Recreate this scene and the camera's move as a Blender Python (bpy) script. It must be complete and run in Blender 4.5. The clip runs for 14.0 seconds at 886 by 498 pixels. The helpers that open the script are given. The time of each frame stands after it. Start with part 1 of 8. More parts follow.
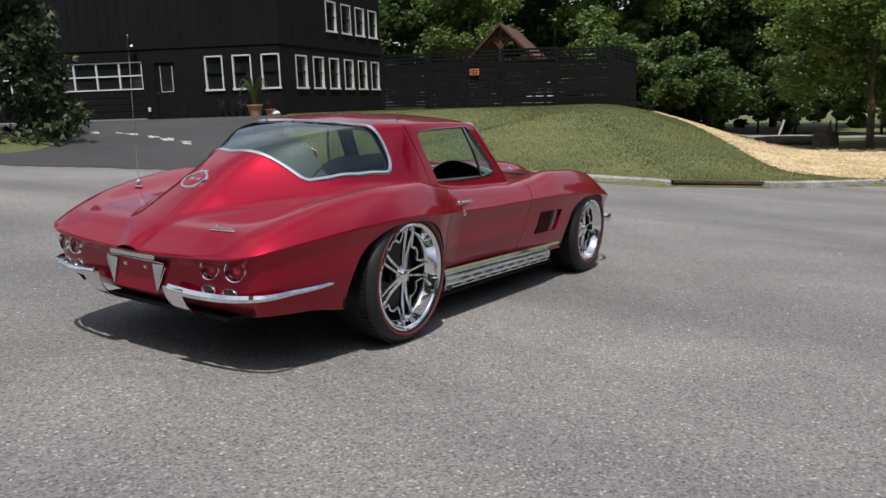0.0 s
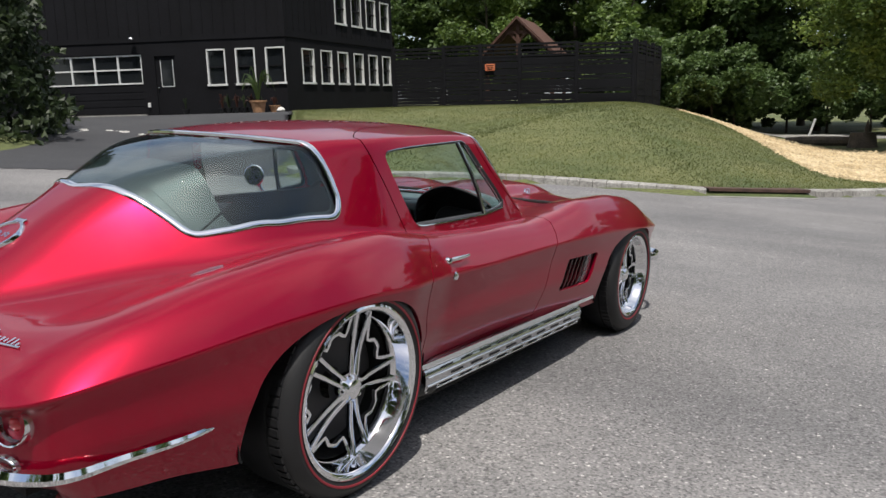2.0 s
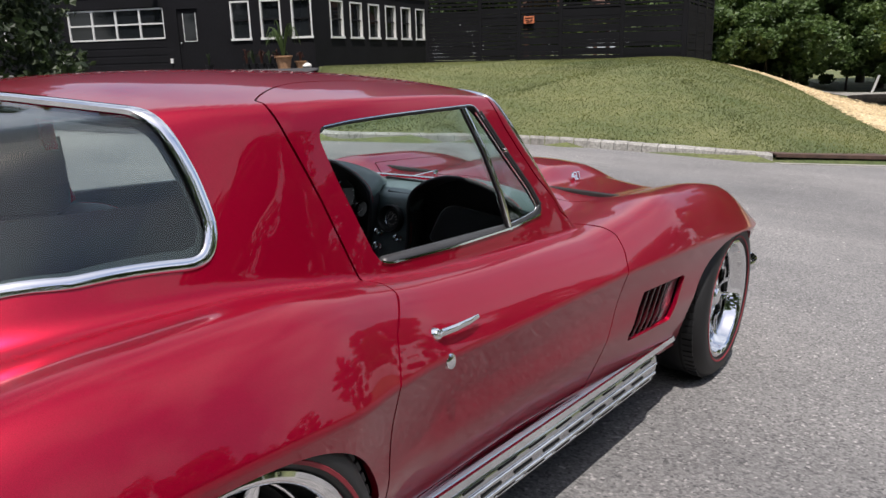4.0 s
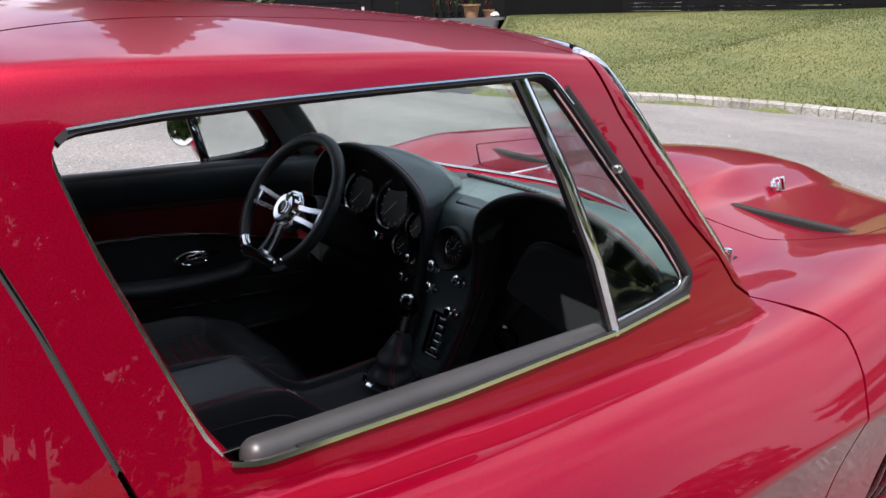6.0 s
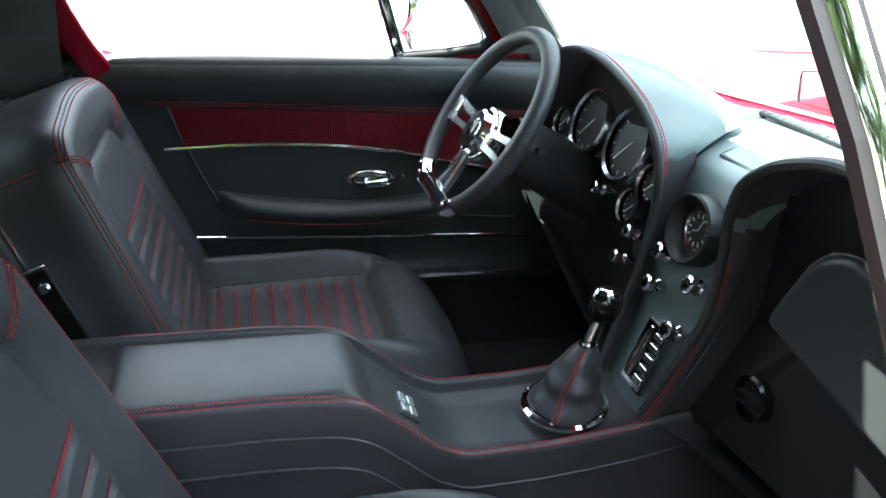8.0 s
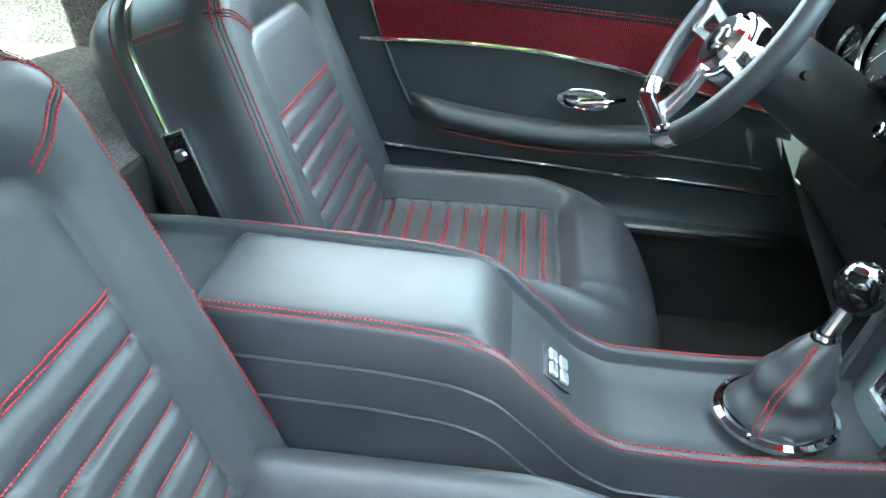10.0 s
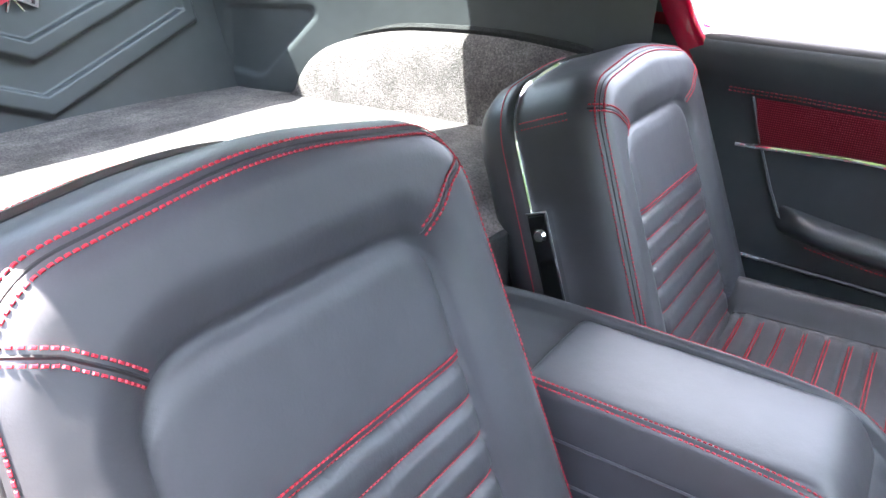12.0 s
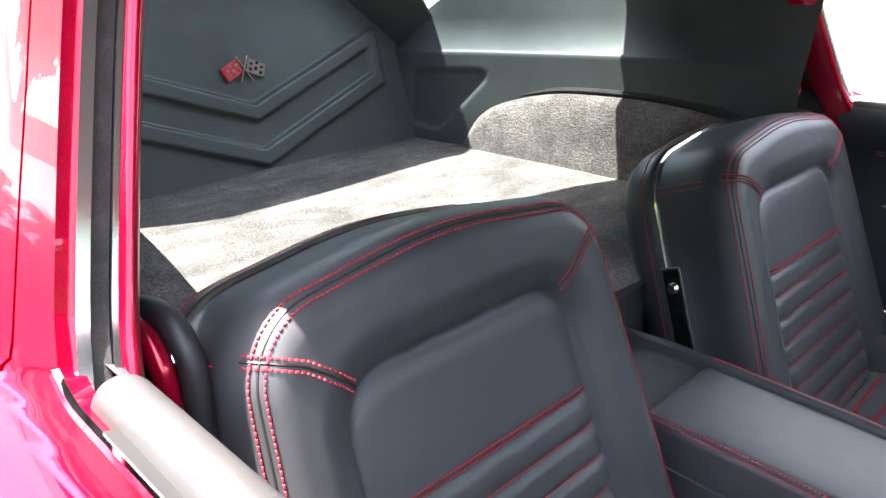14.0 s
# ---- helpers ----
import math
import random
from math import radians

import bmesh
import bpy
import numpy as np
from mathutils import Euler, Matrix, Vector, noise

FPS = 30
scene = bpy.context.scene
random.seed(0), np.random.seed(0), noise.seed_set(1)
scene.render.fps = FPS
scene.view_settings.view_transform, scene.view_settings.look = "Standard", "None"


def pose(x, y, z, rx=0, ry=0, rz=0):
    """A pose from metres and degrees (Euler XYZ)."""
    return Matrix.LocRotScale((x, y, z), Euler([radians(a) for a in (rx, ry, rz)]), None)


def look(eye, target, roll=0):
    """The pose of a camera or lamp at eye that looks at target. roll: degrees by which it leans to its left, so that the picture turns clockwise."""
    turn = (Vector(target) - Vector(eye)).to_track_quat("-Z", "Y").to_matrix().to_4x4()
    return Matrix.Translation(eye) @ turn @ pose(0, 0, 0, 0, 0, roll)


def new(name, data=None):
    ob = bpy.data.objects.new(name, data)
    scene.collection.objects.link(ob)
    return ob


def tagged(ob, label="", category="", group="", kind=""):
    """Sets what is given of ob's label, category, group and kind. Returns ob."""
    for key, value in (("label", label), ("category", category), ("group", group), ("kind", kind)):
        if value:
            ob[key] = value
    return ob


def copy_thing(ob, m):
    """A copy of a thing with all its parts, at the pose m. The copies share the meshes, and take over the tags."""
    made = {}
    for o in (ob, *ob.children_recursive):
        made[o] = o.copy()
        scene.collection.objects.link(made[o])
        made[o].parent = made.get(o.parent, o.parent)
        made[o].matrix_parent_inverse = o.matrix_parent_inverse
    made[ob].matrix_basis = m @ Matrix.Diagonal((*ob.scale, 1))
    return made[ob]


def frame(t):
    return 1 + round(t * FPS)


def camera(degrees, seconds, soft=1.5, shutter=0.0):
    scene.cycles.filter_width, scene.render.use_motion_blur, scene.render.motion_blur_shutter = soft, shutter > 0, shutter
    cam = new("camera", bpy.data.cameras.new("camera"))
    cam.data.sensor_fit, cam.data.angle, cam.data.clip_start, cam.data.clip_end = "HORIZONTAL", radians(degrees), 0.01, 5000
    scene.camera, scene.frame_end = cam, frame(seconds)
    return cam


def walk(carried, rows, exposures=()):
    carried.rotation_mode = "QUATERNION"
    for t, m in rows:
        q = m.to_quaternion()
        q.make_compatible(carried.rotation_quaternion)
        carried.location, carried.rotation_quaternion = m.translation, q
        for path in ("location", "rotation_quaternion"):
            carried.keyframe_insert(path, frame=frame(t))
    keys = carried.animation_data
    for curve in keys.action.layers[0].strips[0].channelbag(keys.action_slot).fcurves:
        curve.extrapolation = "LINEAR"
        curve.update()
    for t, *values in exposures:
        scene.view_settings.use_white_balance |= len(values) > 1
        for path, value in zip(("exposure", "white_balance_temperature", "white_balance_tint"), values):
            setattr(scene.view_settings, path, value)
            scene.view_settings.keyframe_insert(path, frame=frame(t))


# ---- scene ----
cam = camera(60.1, 14.0)
# The car stands on a road that falls by some degrees towards the drain: CAR lays the car's own axes into the world.
UP = Vector((-0.048, -0.0546, 0.9974)).normalized()
CAR = UP.rotation_difference(Vector((0, 0, 1))).to_matrix().to_4x4()
PATH = [
    (0, (2.924, -4.345, 1.1), (1.892, -2.663, 0.775), 2.1),
    (0.5, (2.765, -4.022, 1.131), (1.731, -2.343, 0.796), 2.5),
    (1, (2.558, -3.681, 1.151), (1.522, -2.003, 0.815), 2.5),
    (1.5, (2.386, -3.339, 1.146), (1.351, -1.661, 0.812), 2.1),
    (2, (2.233, -2.995, 1.174), (1.168, -1.336, 0.837), 2.4),
    (2.5, (2.037, -2.663, 1.171), (0.954, -1.018, 0.822), 2.8),
    (4.8, (1.41, -1.396, 1.158), (0.179, 0.091, 0.636), 2.3),
    (5, (1.366, -1.287, 1.16), (0.084, 0.153, 0.629), 2.3),
    (5.5, (1.272, -1.071, 1.163), (-0.106, 0.268, 0.607), 2.2),
    (6, (1.14, -0.893, 1.141), (-0.31, 0.355, 0.557), 3.0),
    (6.5, (1.018, -0.763, 1.125), (-0.478, 0.388, 0.464), 3.7),
    (7, (0.916, -0.64, 1.102), (-0.689, 0.315, 0.387), 4.1),
    (7.5, (0.843, -0.504, 1.076), (-0.873, 0.15, 0.284), 2.8),
    (7.7, (0.821, -0.476, 1.062), (-0.916, 0.107, 0.261), 3.3),
    (9.8, (0.629, -0.339, 0.919), (-1.106, -0.322, -0.076), 5.3),
    (10, (0.625, -0.333, 0.914), (-1.124, -0.447, -0.049), 4.6),
    (10.5, (0.616, -0.317, 0.901), (-1.125, -0.728, 0.007), 3.2),
    (11, (0.609, -0.315, 0.901), (-1.091, -0.955, 0.065), 3.5),
    (11.5, (0.621, -0.335, 0.909), (-1.018, -1.128, 0.081), 3.8),
    (12, (0.626, -0.352, 0.918), (-0.938, -1.295, 0.103), 3.5),
    (12.5, (0.632, -0.354, 0.926), (-0.849, -1.43, 0.121), 2.8),
    (13, (0.651, -0.347, 0.938), (-0.744, -1.538, 0.142), 2.6),
    (13.5, (0.67, -0.332, 0.963), (-0.649, -1.611, 0.174), 2.2),
    (14, (0.722, -0.266, 1.0), (-0.602, -1.553, 0.232), 1.3),
]
walk(cam, [(t, CAR @ look(eye, target, roll)) for t, eye, target, roll in PATH],
     exposures=[(0, -0.02, 6500, 10), (2.0, 0.14, 6500, 10), (2.5, 0.16, 6500, 10), (5.0, 0.56, 6500, 15), (5.8, 0.76, 6500, 15), (6.5, 1.15, 6500, 13), (7.2, 2.34, 6500, 4), (7.7, 3.22, 6500, 2), (10.0, 5.26, 6250, -8),
                (10.5, 5.18, 6300, -4), (11.0, 5.05, 6500, 0), (11.5, 4.95, 6500, 14), (12.5, 4.90, 6700, 16), (13.2, 4.42, 6800, 13), (14.0, 3.78, 6800, 13)])

# ---- light ----
SUN = CAR.to_3x3() @ Vector((0.20, -0.35, 1.0)).normalized()
world = bpy.data.worlds.new("sky")
scene.world = world
world.use_nodes = True
wn = world.node_tree
sky = wn.nodes.new("ShaderNodeTexSky")
sky.sky_type = "NISHITA"
sky.sun_disc = False
sky.sun_elevation = math.asin(SUN.z)
sky.sun_rotation = math.atan2(SUN.x, SUN.y)
sky.altitude, sky.air_density, sky.dust_density, sky.ozone_density = 200, 1.0, 2.5, 1.0
wn.nodes["Background"].inputs["Strength"].default_value = 0.13
# broken white cloud over the blue
tc = wn.nodes.new("ShaderNodeTexCoord")
cl = wn.nodes.new("ShaderNodeTexNoise")
cl.inputs["Scale"].default_value, cl.inputs["Detail"].default_value, cl.inputs["Roughness"].default_value = 2.2, 6.0, 0.6
cr = wn.nodes.new("ShaderNodeValToRGB")
cr.color_ramp.elements[0].position, cr.color_ramp.elements[1].position = 0.40, 0.62
mx = wn.nodes.new("ShaderNodeMix")
mx.data_type = "RGBA"
mx.inputs[7].default_value = (6.0, 6.3, 6.8, 1)
wn.links.new(tc.outputs["Generated"], cl.inputs["Vector"])
wn.links.new(cl.outputs["Fac"], cr.inputs["Fac"])
wn.links.new(cr.outputs["Color"], mx.inputs[0])
wn.links.new(sky.outputs["Color"], mx.inputs[6])
wn.links.new(mx.outputs[2], wn.nodes["Background"].inputs["Color"])
sun_data = bpy.data.lights.new("sun", "SUN")
sun_data.energy, sun_data.angle, sun_data.color = 4.9, radians(0.6), (1.0, 0.96, 0.905)
sun = new("sun", sun_data)
sun.matrix_world = look(SUN * 60, (0, 0, 0))

# ---- materials ----
def material(name, color, rough=0.6, metal=0.0, coat=0.0, coat_rough=0.03, spec=0.5):
    m = bpy.data.materials.new(name)
    m.use_nodes = True
    b = m.node_tree.nodes["Principled BSDF"]
    b.inputs["Base Color"].default_value = (*color, 1)
    b.inputs["Roughness"].default_value = rough
    b.inputs["Metallic"].default_value = metal
    b.inputs["Coat Weight"].default_value = coat
    b.inputs["Coat Roughness"].default_value = coat_rough
    b.inputs["Specular IOR Level"].default_value = spec
    return m


def noise_node(m, scale, detail=4.0, rough=0.55, coords="Object", stretch=None):
    t = m.node_tree
    n = t.nodes.new("ShaderNodeTexNoise")
    n.inputs["Scale"].default_value, n.inputs["Detail"].default_value, n.inputs["Roughness"].default_value = scale, detail, rough
    c = t.nodes.new("ShaderNodeTexCoord")
    if stretch:
        mp = t.nodes.new("ShaderNodeMapping")
        mp.inputs["Scale"].default_value = stretch
        t.links.new(c.outputs[coords], mp.inputs["Vector"])
        t.links.new(mp.outputs["Vector"], n.inputs["Vector"])
    else:
        t.links.new(c.outputs[coords], n.inputs["Vector"])
    return n.outputs["Fac"]


def ramp(m, fac, stops):
    r = m.node_tree.nodes.new("ShaderNodeValToRGB")
    e = r.color_ramp.elements
    while len(e) < len(stops):
        e.new(0.5)
    for k, (p, c) in zip(e, stops):
        k.position, k.color = p, (*c, 1)
    m.node_tree.links.new(fac, r.inputs["Fac"])
    return r.outputs["Color"]


def blend(m, a, b, fac, mode="MIX"):
    x = m.node_tree.nodes.new("ShaderNodeMix")
    x.data_type, x.blend_type = "RGBA", mode
    for i, v in ((0, fac), (6, a), (7, b)):
        if isinstance(v, bpy.types.NodeSocket):
            m.node_tree.links.new(v, x.inputs[i])
        elif i == 0:
            x.inputs[0].default_value = v
        else:
            x.inputs[i].default_value = (*v, 1)
    return x.outputs[2]


def wire(m, out, name):
    m.node_tree.links.new(out, m.node_tree.nodes["Principled BSDF"].inputs[name])


def bump(m, fac, strength, distance, below=None):
    b = m.node_tree.nodes.new("ShaderNodeBump")
    b.inputs["Strength"].default_value, b.inputs["Distance"].default_value = strength, distance
    m.node_tree.links.new(fac, b.inputs["Height"])
    if below:
        m.node_tree.links.new(below, b.inputs["Normal"])
    return b.outputs["Normal"]


def rgb_scale(c, k):
    return tuple(v * k for v in c)


def rough_surface(name, color, dark, light, big, small, rough=0.85, relief=0.3, distance=0.01, metal=0.0, stretch=None):
    """A surface that varies at two scales, with a fine relief."""
    m = material(name, color, rough, metal)
    a = ramp(m, noise_node(m, big, 5, 0.6, stretch=stretch), [(0.3, dark), (0.7, light)])
    b = ramp(m, noise_node(m, small, 3, 0.6, stretch=stretch), [(0.3, (0.6, 0.6, 0.6)), (0.7, (1.3, 1.3, 1.3))])
    wire(m, blend(m, a, b, 1.0, "MULTIPLY"), "Base Color")
    wire(m, bump(m, noise_node(m, small, 4, 0.7, stretch=stretch), relief, distance), "Normal")
    return m


PAINT = material("candy_red_paint", (0.33, 0.002, 0.018), 0.29, 0.60, 0.75, 0.004, 0.05)
flake = noise_node(PAINT, 900, 2, 0.5)
wire(PAINT, ramp(PAINT, flake, [(0.3, (0.235, 0.0006, 0.014)), (0.7, (0.37, 0.0014, 0.026))]), "Base Color")
PAINT_IN = material("red_paint_inside", (0.30, 0.006, 0.015), 0.35, 0.3, 0.6)
# body red with the shade of a recess put into its colour
SHADED_RED = material("red_paint_with_recess_shade", (0.045, 0.003, 0.006), 0.2, 0.4, 0.6)
CHROME = material("chrome", (0.80, 0.81, 0.83), 0.05, 1.0)
CHROME_DULL = material("brushed_steel", (0.62, 0.63, 0.65), 0.22, 1.0)
IRON = material("dark_machined_steel", (0.06, 0.06, 0.063), 0.45, 0.7)
WHITE_METAL = material("bright_brushed_chrome", (0.66, 0.67, 0.69), 0.36, 0.8)
SPOKE_CHROME = material("polished_spoke_chrome", (0.86, 0.87, 0.89), 0.26, 1.0)
PIPE_STEEL = material("polished_pipe_steel", (0.56, 0.57, 0.59), 0.10, 1.0)
SATIN = material("satin_aluminium", (0.70, 0.71, 0.73), 0.16, 1.0)
BLACK = material("black_plastic", (0.012, 0.012, 0.013), 0.45)
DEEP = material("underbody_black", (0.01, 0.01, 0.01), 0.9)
RUBBER = material("black_rubber", (0.010, 0.010, 0.011), 0.55)
RED_LINE = material("red_sidewall_stripe", (0.22, 0.015, 0.025), 0.6)


def glass(name, tint, gloss=0.0):
    """Clear sheet: see-through, with a reflection that grows towards the edge-on view."""
    m = bpy.data.materials.new(name)
    m.use_nodes = True
    t = m.node_tree
    t.nodes.remove(t.nodes["Principled BSDF"])
    a, b, f, x, p, q = (t.nodes.new("ShaderNode" + k) for k in ("BsdfTransparent", "BsdfGlossy", "LayerWeight", "MixShader", "Math", "Math"))
    a.inputs["Color"].default_value = (*tint, 1)
    b.inputs["Roughness"].default_value = gloss
    f.inputs["Blend"].default_value = 0.5
    p.operation, q.operation = "POWER", "MULTIPLY_ADD"
    p.inputs[1].default_value = 4.0
    q.inputs[1].default_value, q.inputs[2].default_value = 0.8, 0.045
    t.links.new(f.outputs["Facing"], p.inputs[0])
    t.links.new(p.outputs[0], q.inputs[0])
    t.links.new(q.outputs[0], x.inputs[0])
    t.links.new(a.outputs[0], x.inputs[1])
    t.links.new(b.outputs[0], x.inputs[2])
    t.links.new(x.outputs[0], t.nodes["Material Output"].inputs["Surface"])
    return m


GLASS = glass("tinted_glass", (0.90, 0.95, 0.94))
REAR_GLASS = glass("dark_tinted_glass", (0.75, 0.82, 0.815))
ASPHALT = rough_surface("worn_grey_asphalt", (0.2, 0.2, 0.2), (0.125, 0.121, 0.120), (0.215, 0.208, 0.203), 0.35, 90, 0.88, 0.7, 0.006)


def age_asphalt(m):
    """Pale and dark stones, wheel-worn bands and fine cracks."""
    t = m.node_tree
    b = t.nodes["Principled BSDF"]
    col = b.inputs["Base Color"].links[0].from_socket
    c = t.nodes.new("ShaderNodeTexCoord")
    v = t.nodes.new("ShaderNodeTexVoronoi")
    v.inputs["Scale"].default_value = 105
    t.links.new(c.outputs["Object"], v.inputs["Vector"])
    stone = ramp(m, v.outputs["Color"], [(0.10, (0.42, 0.42, 0.43)), (0.42, (0.95, 0.95, 0.95)), (0.80, (1.05, 1.05, 1.05)), (0.95, (2.1, 2.07, 2.03))])
    col = blend(m, col, stone, 1.0, "MULTIPLY")
    band = ramp(m, noise_node(m, 0.6, 3, 0.5, stretch=(0.25, 1.3, 1)), [(0.35, (0.82, 0.82, 0.83)), (0.65, (1.12, 1.11, 1.10))])
    col = blend(m, col, band, 1.0, "MULTIPLY")
    e = t.nodes.new("ShaderNodeTexVoronoi")
    e.feature = "DISTANCE_TO_EDGE"
    e.inputs["Scale"].default_value = 0.55
    w = t.nodes.new("ShaderNodeTexNoise")
    w.inputs["Scale"].default_value, w.inputs["Detail"].default_value = 3.0, 5.0
    t.links.new(c.outputs["Object"], w.inputs["Vector"])
    warp = t.nodes.new("ShaderNodeMixRGB")
    warp.blend_type, warp.inputs[0].default_value = "LINEAR_LIGHT", 0.35
    t.links.new(c.outputs["Object"], warp.inputs[1])
    t.links.new(w.outputs["Color"], warp.inputs[2])
    t.links.new(warp.outputs[0], e.inputs["Vector"])
    crack = ramp(m, e.outputs["Distance"], [(0.0, (0.72, 0.71, 0.70)), (0.006, (1, 1, 1))])
    mask = ramp(m, noise_node(m, 0.4, 2), [(0.5, (0, 0, 0)), (0.6, (1, 1, 1))])
    wire(m, blend(m, col, blend(m, (1, 1, 1), crack, mask), 1.0, "MULTIPLY"), "Base Color")


age_asphalt(ASPHALT)
DRIVE = rough_surface("dark_asphalt", (0.04, 0.04, 0.042), (0.028, 0.028, 0.031), (0.045, 0.045, 0.047), 0.5, 60, 0.9, 0.4, 0.004)
GRASS = rough_surface("mown_grass_ground", (0.085, 0.1, 0.032), (0.052, 0.074, 0.020), (0.135, 0.135, 0.050), 0.45, 18, 0.95, 0.8, 0.03)
CONCRETE = rough_surface("weathered_concrete", (0.25, 0.24, 0.22), (0.16, 0.15, 0.135), (0.32, 0.31, 0.285), 1.3, 25, 0.9, 0.4, 0.006)
STRAW = rough_surface("straw_and_gravel", (0.45, 0.35, 0.2), (0.34, 0.25, 0.13), (0.55, 0.44, 0.27), 0.8, 14, 0.95, 0.8, 0.03)
SIDING = rough_surface("black_stained_siding", (0.0045, 0.0045, 0.006), (0.003, 0.003, 0.004), (0.0065, 0.0065, 0.0085), 0.7, 20, 0.85, 0.25, 0.004)
SIDING.node_tree.nodes["Principled BSDF"].inputs["Specular IOR Level"].default_value = 0.2
WHITE_TRIM = material("white_painted_trim", (0.62, 0.62, 0.60), 0.5)
PANE = material("dark_window_pane", (0.012, 0.014, 0.016), 0.06)
BARK = rough_surface("tree_bark", (0.08, 0.06, 0.045), (0.05, 0.04, 0.03), (0.12, 0.095, 0.07), 3, 25, 0.95, 0.6, 0.02)
WOOD = rough_surface("stained_wood", (0.08, 0.033, 0.02), (0.05, 0.02, 0.013), (0.10, 0.045, 0.026), 3, 30, 0.8, 0.3, 0.004)


def leather(name, color, grain=420):
    m = material(name, color, 0.42)
    n = noise_node(m, grain, 3, 0.6)
    wire(m, ramp(m, noise_node(m, 9, 3, 0.6), [(0.3, rgb_scale(color, 0.85)), (0.7, rgb_scale(color, 1.2))]), "Base Color")
    wire(m, bump(m, n, 0.16, 0.0006, bump(m, noise_node(m, 28, 3, 0.5), 0.10, 0.006)), "Normal")
    return m


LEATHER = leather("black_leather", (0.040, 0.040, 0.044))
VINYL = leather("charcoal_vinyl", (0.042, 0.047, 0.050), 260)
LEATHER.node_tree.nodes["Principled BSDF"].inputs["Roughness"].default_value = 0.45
# black leather lightened to teal: windshield skylight put into the base colour
SKYLIT_LEATHER = leather("leather_with_skylight", (0.092, 0.125, 0.128), 300)
SKYLIT_LEATHER.node_tree.nodes["Principled BSDF"].inputs["Roughness"].default_value = 0.40
SKYLIT_LEATHER.node_tree.nodes["Principled BSDF"].inputs["Specular IOR Level"].default_value = 0.9
ROLL = leather("sill_vinyl", (0.032, 0.031, 0.032), 300)
STITCH = material("red_thread", (0.36, 0.013, 0.028), 0.7)
FELT = rough_surface("black_felt", (0.02, 0.018, 0.018), (0.012, 0.011, 0.011), (0.034, 0.03, 0.03), 60, 900, 1.0, 0.8, 0.002)
SEAM = material("black_welt", (0.008, 0.008, 0.009), 0.6)
CARPET = rough_surface("grey_cut_pile_carpet", (0.10, 0.087, 0.085), (0.092, 0.078, 0.076), (0.172, 0.146, 0.142), 14, 300, 1.0, 1.0, 0.006)


def pile(m):
    """Tufts that lean this way and that: coarse light and dark specks and brushed streaks."""
    t = m.node_tree
    col = t.nodes["Principled BSDF"].inputs["Base Color"].links[0].from_socket
    c, v = t.nodes.new("ShaderNodeTexCoord"), t.nodes.new("ShaderNodeTexVoronoi")
    v.inputs["Scale"].default_value = 420
    t.links.new(c.outputs["Object"], v.inputs["Vector"])
    tuft = ramp(m, v.outputs["Color"], [(0.15, (0.74, 0.73, 0.73)), (0.5, (0.97, 0.97, 0.97)), (0.9, (1.24, 1.23, 1.23))])
    streak = ramp(m, noise_node(m, 16, 4, 0.6, stretch=(0.5, 1.6, 1)), [(0.38, (0.74, 0.74, 0.75)), (0.62, (1.2, 1.2, 1.2))])
    wire(m, blend(m, blend(m, col, tuft, 1.0, "MULTIPLY"), streak, 1.0, "MULTIPLY"), "Base Color")


pile(CARPET)
CARPET_DARK = rough_surface("black_carpet", (0.02, 0.02, 0.02), (0.012, 0.012, 0.013), (0.03, 0.03, 0.03), 9, 420, 1.0, 1.0, 0.004)
RED_BAND = material("red_woven_insert", (0.14, 0.003, 0.010), 0.65, spec=0.25)
wc = RED_BAND.node_tree.nodes.new("ShaderNodeTexCoord")
waves = []
for axis in ("Y", "Z"):
    wv = RED_BAND.node_tree.nodes.new("ShaderNodeTexWave")
    wv.wave_type, wv.bands_direction = "BANDS", axis
    wv.inputs["Scale"].default_value = 95
    RED_BAND.node_tree.links.new(wc.outputs["Object"], wv.inputs["Vector"])
    waves.append(wv.outputs["Fac"])
weave = blend(RED_BAND, waves[0], waves[1], 1.0, "MULTIPLY")
wire(RED_BAND, ramp(RED_BAND, weave, [(0.1, (0.11, 0.0016, 0.007)), (0.7, (0.19, 0.004, 0.013))]), "Base Color")
wire(RED_BAND, bump(RED_BAND, weave, 0.5, 0.002), "Normal")
GLOSS_BLACK = material("gloss_black", (0.006, 0.006, 0.007), 0.12)
DIAL = material("dial_black", (0.01, 0.01, 0.011), 0.35)
WHITE_MARK = material("white_marking", (0.7, 0.7, 0.68), 0.5)
COLUMN = material("satin_charcoal_paint", (0.050, 0.054, 0.058), 0.38, 0.1)
GREY_PANEL = material("satin_grey_panel", (0.06, 0.062, 0.066), 0.4, 0.2)

# ---- helpers for building ----
def mesh_from(name, verts, faces, mat=None, smooth=False):
    me = bpy.data.meshes.new(name)
    me.from_pydata([tuple(v) for v in verts], [], [tuple(f) for f in faces])
    if mat:
        me.materials.append(mat)
    if smooth:
        me.shade_smooth()
    return me


def part(name, bm, mat=None, parent=None, label="", smooth=None):
    """Links a bmesh (or a ready mesh) as one mesh object under its parent."""
    if isinstance(bm, bmesh.types.BMesh):
        me = bpy.data.meshes.new(name)
        bm.to_mesh(me)
        bm.free()
    else:
        me = bm
    if mat and not len(me.materials):
        me.materials.append(mat)
    if smooth is not None:
        me.shade_smooth()
        if smooth < 180:
            me.set_sharp_from_angle(angle=radians(smooth))
    ob = new(name, me)
    if parent:
        ob.parent = parent
    if label:
        tagged(ob, label)
    return ob


